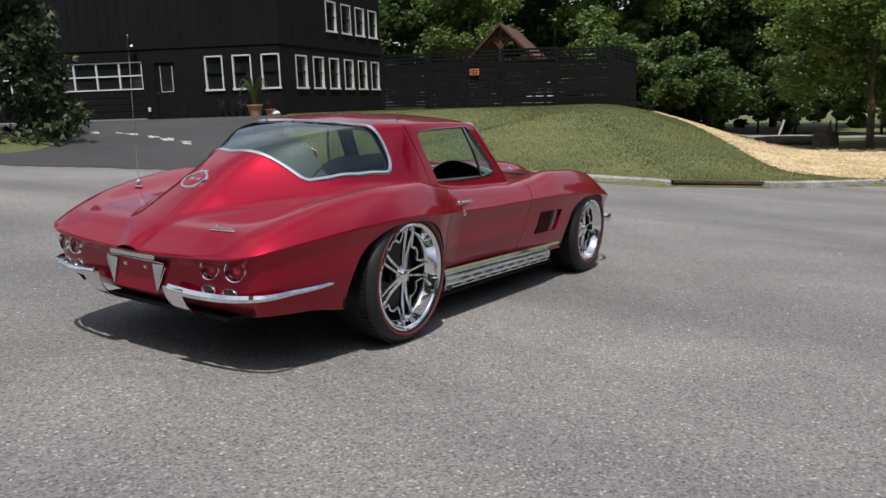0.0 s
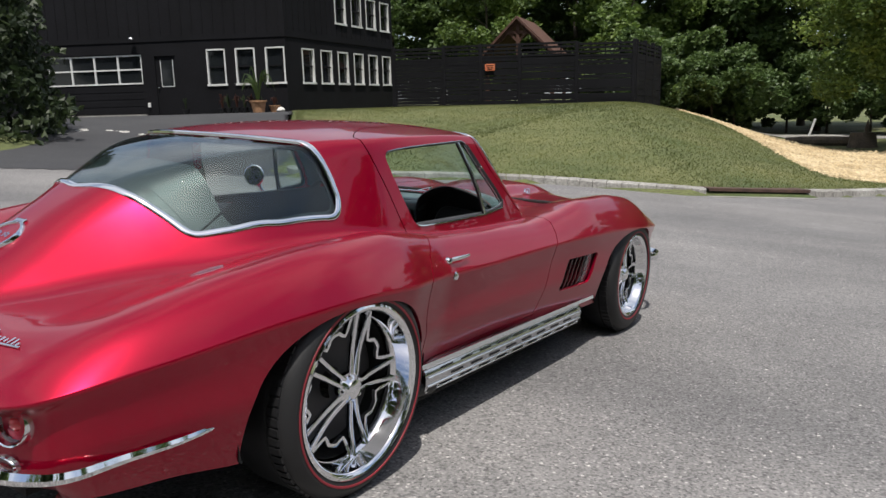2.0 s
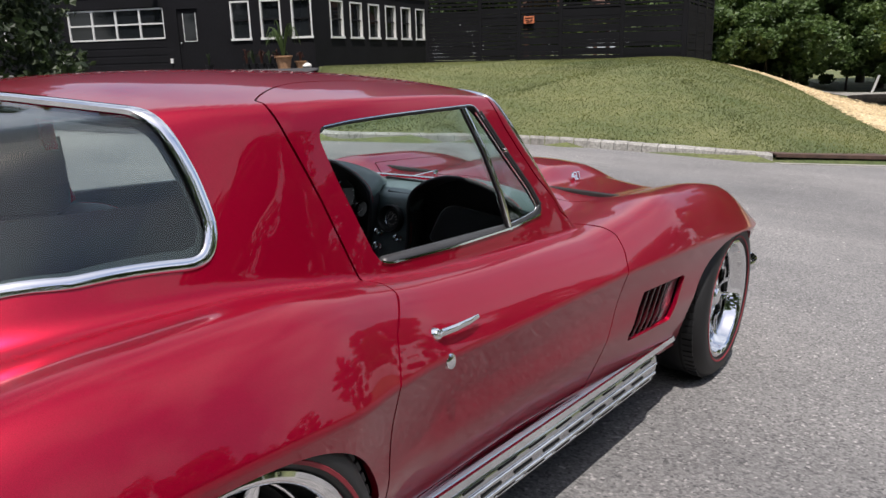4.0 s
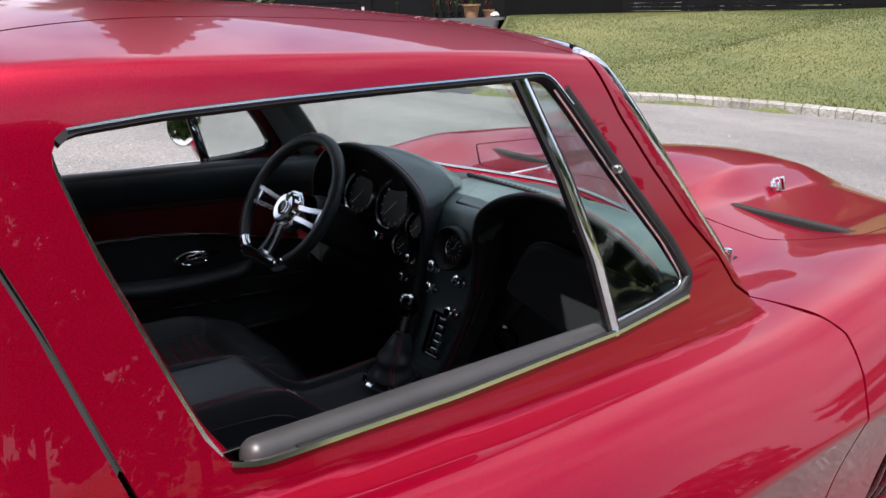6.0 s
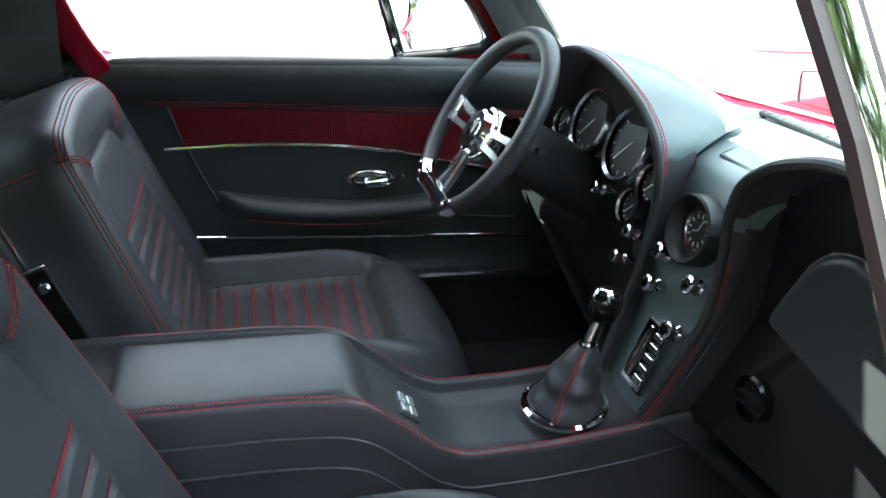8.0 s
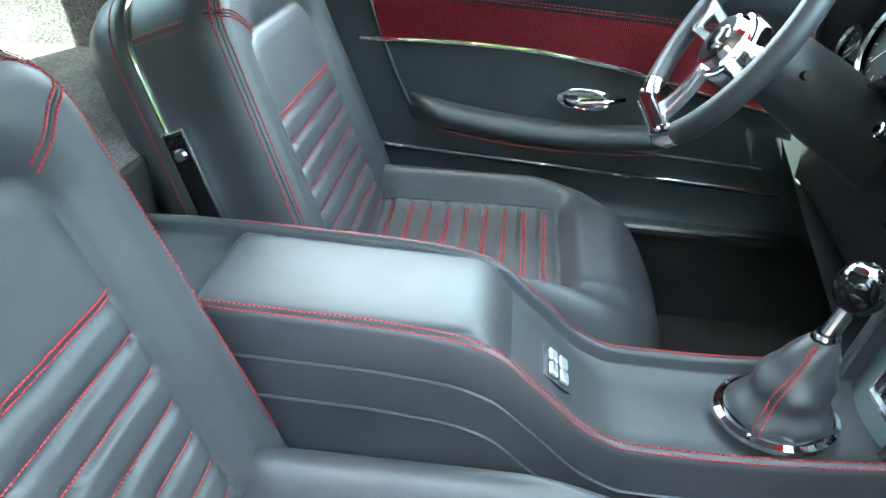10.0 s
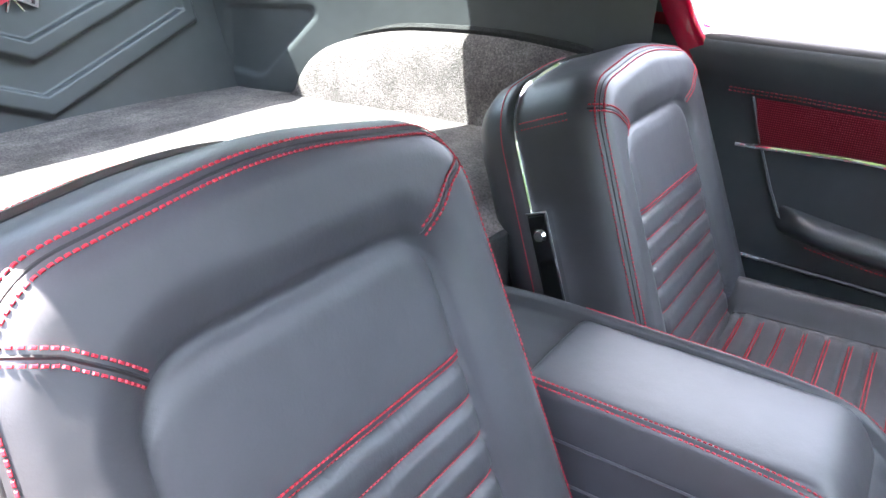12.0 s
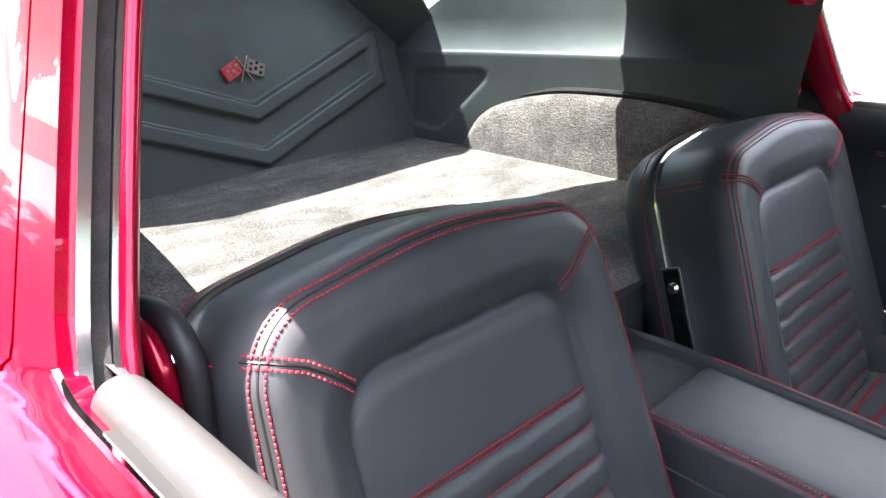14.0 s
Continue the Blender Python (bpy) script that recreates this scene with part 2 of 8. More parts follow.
def empty(name, m, label, category, group="", kind=""):
    e = new(name)
    e.empty_display_size = 0.1
    e.matrix_basis = m
    return tagged(e, label, category, group, kind)


def box(bm, lo, hi, m=None, bevel=0.0, seg=2):
    """Adds a box between two corners, optionally with rounded edges, moved by m."""
    lo, hi = Vector(lo), Vector(hi)
    c = bmesh.ops.create_cube(bm, size=1.0)["verts"]
    mm = Matrix.Translation((lo + hi) / 2) @ Matrix.Diagonal((*(hi - lo), 1))
    bmesh.ops.transform(bm, matrix=(m or Matrix()) @ mm, verts=c)
    if bevel:
        es = list({e for v in c for e in v.link_edges})
        bmesh.ops.bevel(bm, geom=es, offset=bevel, segments=seg, profile=0.5, affect="EDGES", clamp_overlap=True)
    return bm


def boxes(*pairs, m=None, bevel=0.0, seg=2):
    bm = bmesh.new()
    for lo, hi in pairs:
        box(bm, lo, hi, m, bevel, seg)
    return bm


def frames_along(pts, closed=False, up=None):
    """Tangents and cross frames along a polyline, without twist (or with a fixed up)."""
    P = [Vector(p) for p in pts]
    n = len(P)
    T = []
    for i in range(n):
        a = P[i - 1] if (i or closed) else P[0]
        b = P[(i + 1) % n] if (i < n - 1 or closed) else P[-1]
        T.append((b - a).normalized())
    out = []
    ref = Vector(up) if up else (Vector((0, 0, 1)) if abs(T[0].z) < 0.9 else Vector((1, 0, 0)))
    for i in range(n):
        u = (ref - T[i] * ref.dot(T[i]))
        if u.length < 1e-6:
            u = T[i].orthogonal()
        u.normalize()
        if not up:
            ref = u
        out.append((P[i], u, T[i].cross(u)))
    return out


def sweep(pts, profile, closed=False, up=None, caps=True, scale=None):
    """A bmesh that carries a closed profile [(u, v)] along a line. scale: one factor for each point."""
    bm = bmesh.new()
    fr = frames_along(pts, closed, up)
    rings = []
    for i, (p, u, v) in enumerate(fr):
        k = scale[i] if scale else 1.0
        rings.append([bm.verts.new(p + u * (a * k) + v * (b * k)) for a, b in profile])
    m = len(profile)
    for i in range(len(rings) - (0 if closed else 1)):
        A, B = rings[i], rings[(i + 1) % len(rings)]
        for j in range(m):
            bm.faces.new((A[j], A[(j + 1) % m], B[(j + 1) % m], B[j]))
    if caps and not closed:
        bm.faces.new(rings[0][::-1])
        bm.faces.new(rings[-1])
    bmesh.ops.recalc_face_normals(bm, faces=bm.faces)
    return bm


def circle(r, n=8, squash=1.0):
    return [(r * math.cos(2 * math.pi * i / n), r * squash * math.sin(2 * math.pi * i / n)) for i in range(n)]


def tube(pts, r, n=8, closed=False, scale=None):
    return sweep(pts, circle(r, n), closed, scale=scale)


def lathe(profile, n=32, m=None, bm=None):
    """Turns a profile [(radius, z)] round the z axis."""
    bm = bm or bmesh.new()
    m = m or Matrix()
    rings = []
    for r, z in profile:
        if r < 1e-6:
            rings.append([bm.verts.new(m @ Vector((0, 0, z)))])
        else:
            rings.append([bm.verts.new(m @ Vector((r * math.cos(2 * math.pi * i / n), r * math.sin(2 * math.pi * i / n), z))) for i in range(n)])
    for A, B in zip(rings, rings[1:]):
        for i in range(n):
            j = (i + 1) % n
            a = [A[0]] if len(A) == 1 else [A[i], A[j]]
            b = [B[0]] if len(B) == 1 else [B[j], B[i]]
            if len(a) + len(b) > 2:
                bm.faces.new(a + b)
    return bm


def smooth_line(pts, n, closed=False):
    """Catmull-Rom through the points, n steps a stretch."""
    P = [Vector(p) for p in pts]
    out, c = [], len(P)
    for i in range(c if closed else c - 1):
        p0 = P[(i - 1) % c] if (closed or i) else P[0] * 2 - P[1]
        p1, p2 = P[i], P[(i + 1) % c]
        p3 = P[(i + 2) % c] if (closed or i < c - 2) else P[-1] * 2 - P[-2]
        for k in range(n):
            t = k / n
            out.append(0.5 * (2 * p1 + (p2 - p0) * t + (2 * p0 - 5 * p1 + 4 * p2 - p3) * t * t + (3 * p1 - p0 - 3 * p2 + p3) * t ** 3))
    if not closed:
        out.append(P[-1])
    return out


def smooth_line_2(pts, n=4):
    """The same through points of a plane."""
    return [(p.x, p.y) for p in smooth_line([(a, b, 0) for a, b in pts], n)]


def curve1(keys):
    """A smooth function through (place, value) pairs, with no overshoot."""
    X, Y = np.array([k[0] for k in keys], float), np.array([k[1] for k in keys], float)
    h, d = np.diff(X), np.diff(Y) / np.diff(X)
    s = np.zeros(len(X))
    for i in range(1, len(X) - 1):
        if d[i - 1] * d[i] > 0:
            w1, w2 = 2 * h[i] + h[i - 1], h[i] + 2 * h[i - 1]
            s[i] = (w1 + w2) / (w1 / d[i - 1] + w2 / d[i])
    s[0], s[-1] = d[0], d[-1]

    def f(x):
        x = np.clip(np.asarray(x, float), X[0], X[-1])
        i = np.clip(np.searchsorted(X, x) - 1, 0, len(X) - 2)
        t = (x - X[i]) / h[i]
        return (2 * t ** 3 - 3 * t ** 2 + 1) * Y[i] + (t ** 3 - 2 * t ** 2 + t) * h[i] * s[i] + (3 * t ** 2 - 2 * t ** 3) * Y[i + 1] + (t ** 3 - t ** 2) * h[i] * s[i + 1]
    return f


def sd_poly(px, py, poly):
    """Signed distance to a polygon, negative inside."""
    px, py = np.asarray(px, float), np.asarray(py, float)
    d = np.full(px.shape, 1e18)
    sgn = np.ones(px.shape)
    n = len(poly)
    for i in range(n):
        (ax, ay), (bx, by) = poly[i], poly[i - 1]
        ex, ey, wx, wy = bx - ax, by - ay, px - ax, py - ay
        t = np.clip((wx * ex + wy * ey) / (ex * ex + ey * ey), 0, 1)
        d = np.minimum(d, (wx - ex * t) ** 2 + (wy - ey * t) ** 2)
        c1, c2, c3 = py >= ay, py < by, ex * wy > ey * wx
        flip = (c1 & c2 & c3) | (~c1 & ~c2 & ~c3)
        sgn = np.where(flip, -sgn, sgn)
    return sgn * np.sqrt(d)


# ---- the ground ----
def road_z(x, y):
    return -0.0481 * x - 0.0547 * y


KERB = [(-11.0, 10.4), (-9.0, 8.4), (-7.6, 7.4), (-6.7, 8.2), (-5.7, 9.6), (-4.4, 10.4), (-3.0, 10.7), (-1.24, 11.0), (-0.35, 11.8), (0.18, 12.57), (0.99, 14.0), (2.16, 16.8), (3.4, 20.5), (4.8, 25.5)]
KERB_LINE = [(p.x, p.y) for p in smooth_line([(x, y, 0) for x, y in KERB], 6)]
# everything behind the kerb: grass bank, gravel
BANK = KERB_LINE + [(7, 40), (8, 400), (-400, 400), (-400, 160), (-60, 60), (-19.0, 19.0)]


def ground_z(x, y):
    """Height of the bank, the drive's rise and the flat behind."""
    x, y = np.asarray(x, float), np.asarray(y, float)
    inside = -sd_poly(x, y, BANK)
    # the plateau of the building and the fence falls away to the north-east, beyond the fence's end
    ridge = (x - (-6.6)) * 0.94 + (y - 24.5) * 0.34
    t = np.clip((ridge + 1.5) / 9.0, 0, 1)
    top = 1.06 - 2.05 * (t * t * (3 - 2 * t))
    k = np.clip(inside / 11.5, 0, 1)
    base = np.maximum(road_z(x, y), -1.0) + 0.12
    w = np.clip((-8.0 - x) / 4.0, 0, 1)
    base = base * (1 - w) + (drive_z(x, y) + 0.03) * w
    k = k * k * (3 - 2 * k) * 0.5 + 0.5 * np.sin(k * math.pi / 2)
    return base * (1 - k) + np.maximum(top, -0.95) * k


def drive_z(x, y):
    """The drive climbs from the road's edge to the building's yard."""
    x, y = np.asarray(x, float), np.asarray(y, float)
    d = ((x + 10.0) * -0.74 + (y - 5.6) * 0.67)
    t = np.clip(d / 12.0, 0, 1)
    t = t * t * (3 - 2 * t)
    return (road_z(x, y) + 0.008) * (1 - t) + 1.07 * t


def sheet(name, xs, ys, zf, mat, keep=None):
    V, F = [], []
    X, Y = np.meshgrid(xs, ys, indexing="ij")
    Z = zf(X, Y)
    V = np.stack([X, Y, Z], -1).reshape(-1, 3)
    n, m = len(xs), len(ys)
    ok = np.ones((n, m), bool) if keep is None else keep(X, Y)
    for i in range(n - 1):
        for j in range(m - 1):
            if ok[i, j] or ok[i + 1, j] or ok[i, j + 1] or ok[i + 1, j + 1]:
                a = i * m + j
                F.append((a, a + m, a + m + 1, a + 1))
    used = sorted({v for f in F for v in f})
    idx = {v: k for k, v in enumerate(used)}
    return mesh_from(name, V[used], [tuple(idx[v] for v in f) for f in F], mat, True)


def spread(near, far, step):
    """Even steps near the middle, growing ones out to the horizon."""
    a = list(np.arange(near[0], near[1] + 1e-6, step))
    d, lo, hi = step, near[0], near[1]
    while hi < far:
        d *= 1.35
        lo, hi = lo - d, hi + d
        a = [lo] + a + [hi]
    return np.array(a)


gx, gy = spread((-34, 12), 1500, 0.5), spread((-14, 48), 1500, 0.5)


def whole_ground(x, y):
    """Bank where there is bank; under road and drive a little below them."""
    bank = sd_poly(x, y, BANK)
    far = np.clip((np.hypot(x, y) - 60) / 200, 0, 1)
    low = np.minimum(road_z(x, y), drive_z(x, y)) - 0.06
    low = np.clip(low, -1.3, 1.0)
    z = np.where(bank < 0, ground_z(x, y), low)
    return z * (1 - far) + (0.2 + 2.0 * far) * far


ground = tagged(part("ground", sheet("ground", gx, gy, whole_ground, GRASS), None), "mown green grass on a sloping bank", "grass", kind="structure")

road = tagged(part("road", sheet("road", np.arange(-16, 26.1, 0.5), np.arange(-22, 46.1, 0.5), lambda x, y: road_z(x, y) + 0 * x, ASPHALT,
                                 keep=lambda x, y: (sd_poly(x, y, BANK) > -0.45)), None), "worn light grey asphalt road with patches", "road", kind="structure")
DRIVE_EDGE = [(-15.5, 0.2), (-12.2, 3.6), (-10.3, 5.2), (-9.0, 6.4), (-7.8, 7.2), (-7.6, 7.5), (-9.0, 8.5), (-11.0, 10.5), (-14, 13.3), (-16.6, 16.3), (-17.6, 17.45), (-33, 10.5), (-36, 4), (-26, 1)]
drive = tagged(part("driveway", sheet("driveway", np.arange(-37, -6, 0.25), np.arange(-2, 19, 0.25), drive_z, DRIVE,
                                      keep=lambda x, y: sd_poly(x, y, DRIVE_EDGE) < 0), None), "dark asphalt driveway rising to the building", "driveway", kind="structure")


def kerb_stones():
    """The kerb in cast lengths, each a stone of its own; the drain interrupts it."""
    root = part("kerb", sweep([(x, y, road_z(x, y) - 0.03) for x, y in KERB_LINE[6:]], [(-0.06, -0.02), (0.02, -0.02), (0.02, 0.25), (-0.06, 0.25)], up=(0, 0, 1)), CONCRETE)
    tagged(root, "weathered concrete kerb along the road", "kerb", kind="structure")
    pts = [Vector((x, y, 0)) for x, y in KERB_LINE]
    for i in range(8, len(pts) - 1):
        a, b = pts[i], pts[i + 1]
        if 42 <= i < 54:
            continue
        d = (b - a)
        e = d.normalized()
        n = Vector((-e.y, e.x, 0))
        bm = bmesh.new()
        vs = []
        for p, k in ((a + e * 0.006, 0), (b - e * 0.006, 1)):
            z = road_z(p.x, p.y)
            for off, h in ((-0.02, -0.02), (0.0, 0.11), (0.05, 0.135), (0.2, 0.14), (0.22, 0.0)):
                q = p + n * off
                vs.append(bm.verts.new((q.x, q.y, z + h + random.uniform(-0.006, 0.006))))
        for j in range(4):
            bm.faces.new((vs[j], vs[j + 1], vs[j + 6], vs[j + 5]))
        bm.faces.new(vs[:5][::-1])
        bm.faces.new(vs[5:])
        bmesh.ops.recalc_face_normals(bm, faces=bm.faces)
        part("kerb_stone", bm, CONCRETE, root)
    return root


kerb = kerb_stones()

# ---- the building ----
CORNER = Vector((-17.65, 17.50, 1.09))
LEFT = Vector((-0.9, -0.436, 0)).normalized()
RIGHT = Vector((-0.2, 0.98, 0)).normalized()


def face_matrix(axis, outward):
    """x along the wall from the corner, y out of the wall, z up."""
    return Matrix.Translation(CORNER) @ Matrix((axis, outward, Vector((0, 0, 1)))).transposed().to_4x4()


ML = face_matrix(LEFT, Vector((-LEFT.y, LEFT.x, 0)) * -1 if Vector((-LEFT.y, LEFT.x, 0)).dot(Vector((1, -1, 0))) < 0 else Vector((-LEFT.y, LEFT.x, 0)))
MR = face_matrix(RIGHT, Vector((RIGHT.y, -RIGHT.x, 0)))


def wall_with_holes(bm, m, x0, x1, z0, z1, holes, thick=0.2):
    """A wall between x0..x1 and z0..z1 with rectangular holes (x0, x1, z0, z1) through it."""
    xs = sorted({x0, x1, *[h[0] for h in holes], *[h[1] for h in holes]})
    zs = sorted({z0, z1, *[h[2] for h in holes], *[h[3] for h in holes]})
    solid = lambda i, k: 0 <= i < len(xs) - 1 and 0 <= k < len(zs) - 1 and not any(h[0] < (xs[i] + xs[i + 1]) / 2 < h[1] and h[2] < (zs[k] + zs[k + 1]) / 2 < h[3] for h in holes)
    vs = {}

    def vert(i, k, y):
        if (i, k, y) not in vs:
            vs[i, k, y] = bm.verts.new(m @ Vector((xs[i], y, zs[k])))
        return vs[i, k, y]
    for i in range(len(xs) - 1):
        for k in range(len(zs) - 1):
            if not solid(i, k):
                continue
            for y in (0.0, -thick):
                bm.faces.new([vert(i, k, y), vert(i + 1, k, y), vert(i + 1, k + 1, y), vert(i, k + 1, y)])
            for di, dk, (a, b) in ((-1, 0, ((i, k), (i, k + 1))), (1, 0, ((i + 1, k), (i + 1, k + 1))), (0, -1, ((i, k), (i + 1, k))), (0, 1, ((i, k + 1), (i + 1, k + 1)))):
                if not solid(i + di, k + dk):
                    bm.faces.new([vert(*a, 0.0), vert(*b, 0.0), vert(*b, -thick), vert(*a, -thick)])
    bmesh.ops.recalc_face_normals(bm, faces=bm.faces)
    return bm


WL = [(2.24, 2.95), (1.13, 1.87), (0.03, 0.75)]
WR = [(1.08 + 1.345 * i, 1.94 + 1.345 * i) for i in range(6)]
WU = [(3.70 + 1.345 * i, 4.60 + 1.345 * i) for i in range(4)]
Z0, Z1, U0, U1 = 0.99, 2.26, 3.33, 4.57
holes_l = [(a, b, Z0, Z1) for a, b in WL] + [(5.45, 9.2, -0.02, 2.2), (9.93, 13.68, -0.02, 2.2), (4.16, 4.95, -0.02, 2.09)]
holes_r = [(a, b, Z0, Z1) for a, b in WR] + [(a, b, U0, U1) for a, b in WU]

building = empty("workshop_building", Matrix(), "two-storey workshop building clad in black-stained boards", "building")
part("wall", wall_with_holes(bmesh.new(), ML, 0.0, 16.0, -0.6, 7.2, holes_l), SIDING, building, "black board siding with garage doors")
part("wall", wall_with_holes(bmesh.new(), MR, 0.0, 8.95, -0.6, 7.2, holes_r), SIDING, building, "black board siding with two rows of windows")
part("back_wall", boxes(((0.0, -9.0, -0.6), (16.0, -8.8, 7.2)), m=ML), SIDING, building)
part("roof", boxes(((-0.4, -9.4, 7.2), (16.4, 0.4, 7.4)), m=ML, bevel=0.02), SIDING, building, "flat dark roof")
part("inner_floor", boxes(((0.25, -8.7, -0.05), (15.9, -0.25, 0.0)), m=ML), DEEP, building)
part("inner_storey", boxes(((0.25, -8.7, 2.75), (15.9, -0.25, 2.9)), m=ML), DEEP, building)


def sash_window(m, a, b, z0, z1, parent):
    """A window: pale frame with sill, meeting rail, two panes behind."""
    bm = boxes(((a, -0.12, z0), (a + 0.05, 0.02, z1)), ((b - 0.05, -0.12, z0), (b, 0.02, z1)), ((a, -0.12, z1 - 0.05), (b, 0.02, z1)), ((a - 0.03, -0.12, z0 - 0.03), (b + 0.03, 0.05, z0 + 0.04)), m=m)
    w = part("window", bm, WHITE_TRIM, parent, "white-painted sash window with dark panes")
    zm = (z0 + z1) / 2
    part("meeting_rail", boxes(((a + 0.05, -0.1, zm - 0.025), (b - 0.05, -0.03, zm + 0.025)), m=m), SIDING, w)
    for lo, hi in ((z0 + 0.04, zm - 0.025), (zm + 0.025, z1 - 0.05)):
        part("pane", boxes(((a + 0.05, -0.085, lo), (b - 0.05, -0.075, hi)), m=m), PANE, w)
    return w


for a, b in WL:
    sash_window(ML, a, b, Z0, Z1, building)
for a, b in WR:
    sash_window(MR, a, b, Z0, Z1, building)
for a, b in WU:
    sash_window(MR, a, b, U0, U1, building)


def garage_door(x0, x1, parent):
    """Sectional door: dark ribbed panels below and above, two rows of four panes."""
    sec = boxes(((x0, -0.14, 0), (x1, -0.08, 1.14)), ((x0, -0.14, 2.17), (x1, -0.08, 2.2)), m=ML)
    for k in range(4):
        box(sec, (x0 + 0.03, -0.08, 0.06 + k * 0.26), (x1 - 0.03, -0.07, 0.27 + k * 0.26), ML, 0.01, 1)
    d = part("garage_door", sec, SIDING, parent, "black sectional garage door with two rows of panes")
    w = (x1 - x0 - 0.06) / 4
    for k in range(5):
        part("glazing_bar", boxes(((x0 + k * w, -0.15, 1.14), (x0 + 0.06 + k * w, -0.05, 2.17)), m=ML), WHITE_TRIM, d)
    for z in (1.12, 1.62, 2.12):
        part("glazing_bar", boxes(((x0, -0.15, z), (x1, -0.052, z + 0.05)), m=ML), WHITE_TRIM, d)
    for k in range(4):
        for z in (1.17, 1.67):
            part("pane", boxes(((x0 + 0.06 + k * w, -0.11, z), (x0 + (k + 1) * w, -0.1, z + 0.45)), m=ML), PANE, d)
    part("threshold", boxes(((x0 - 0.05, -0.2, -0.04), (x1 + 0.05, 0.12, 0.03)), m=ML), CONCRETE, d, "pale concrete threshold")


garage_door(5.45, 9.2, building)
garage_door(9.93, 13.68, building)
entry = part("entry_door", boxes(((4.16, -0.12, 0), (4.95, -0.06, 2.09)), m=ML), SIDING, building, "black entry door with a tall pane")
part("pane", boxes(((4.29, -0.055, 1.01), (4.74, -0.05, 1.93)), m=ML), PANE, entry)
part("pane_frame", boxes(((4.74, -0.06, 0.99), (4.76, -0.045, 1.95)), ((4.27, -0.06, 0.99), (4.29, -0.045, 1.95)), ((4.29, -0.06, 0.99), (4.74, -0.045, 1.01)), m=ML), WHITE_TRIM, entry)
part("door_handle", boxes(((4.84, -0.06, 0.93), (4.9, -0.0, 0.98)), m=ML, bevel=0.01), CHROME, entry, "chrome door handle and lock")
for i in range(40):
    x = 0.2 + i * 0.4
    if x < 15.9:
        part("batten", boxes(((x, 0.0, 2.85), (x + 0.04, 0.02, 7.2)), m=ML), SIDING, building)
for i in range(22):
    part("batten", boxes(((0.2 + i * 0.4, 0.0, 2.85), (0.24 + i * 0.4, 0.02, 7.2)), m=MR), SIDING, building)
part("band_board", boxes(((0.0, 0.0, 2.6), (16.0, 0.03, 2.8)), m=ML), SIDING, building)
part("band_board", boxes(((0.0, 0.0, 2.6), (8.95, 0.03, 2.8)), m=MR), SIDING, building)

# ---- foliage ----
def leaf_material(name, dark, light):
    m = material(name, light, 0.55)
    t = m.node_tree
    g = t.nodes.new("ShaderNodeNewGeometry")
    col = ramp(m, g.outputs["Random Per Island"], [(0.0, dark), (1.0, light)])
    patch = ramp(m, noise_node(m, 0.5, 2), [(0.35, (0.7, 0.75, 0.7)), (0.65, (1.2, 1.15, 1.0))])
    col = blend(m, col, patch, 1.0, "MULTIPLY")
    wire(m, col, "Base Color")
    tr, mixs = t.nodes.new("ShaderNodeBsdfTranslucent"), t.nodes.new("ShaderNodeMixShader")
    mixs.inputs[0].default_value = 0.42
    t.links.new(col, tr.inputs["Color"])
    t.links.new(t.nodes["Principled BSDF"].outputs[0], mixs.inputs[1])
    t.links.new(tr.outputs[0], mixs.inputs[2])
    t.links.new(mixs.outputs[0], t.nodes["Material Output"].inputs["Surface"])
    return m


LEAF_A = leaf_material("oak_leaves", (0.055, 0.095, 0.028), (0.115, 0.175, 0.055))
LEAF_B = leaf_material("bright_maple_leaves", (0.075, 0.125, 0.026), (0.16, 0.23, 0.055))
LEAF_C = leaf_material("cedar_sprays", (0.016, 0.03, 0.012), (0.045, 0.065, 0.026))
GRASS_BLADE = leaf_material("grass_blades", (0.088, 0.112, 0.034), (0.17, 0.178, 0.062))
TERRACOTTA = rough_surface("terracotta", (0.4, 0.2, 0.1), (0.32, 0.17, 0.09), (0.45, 0.25, 0.13), 6, 40, 0.85, 0.3, 0.003)
CHIPS = rough_surface("pale_stone_chips", (0.5, 0.49, 0.46), (0.4, 0.39, 0.36), (0.6, 0.58, 0.55), 6, 30, 0.9, 0.2, 0.003)
RUST = rough_surface("rusty_iron", (0.06, 0.03, 0.022), (0.035, 0.018, 0.014), (0.09, 0.05, 0.035), 5, 60, 0.85, 0.4, 0.002)
ORANGE = rough_surface("faded_orange_sign", (0.6, 0.16, 0.06), (0.5, 0.12, 0.05), (0.65, 0.2, 0.08), 9, 40, 0.6, 0.1, 0.001)


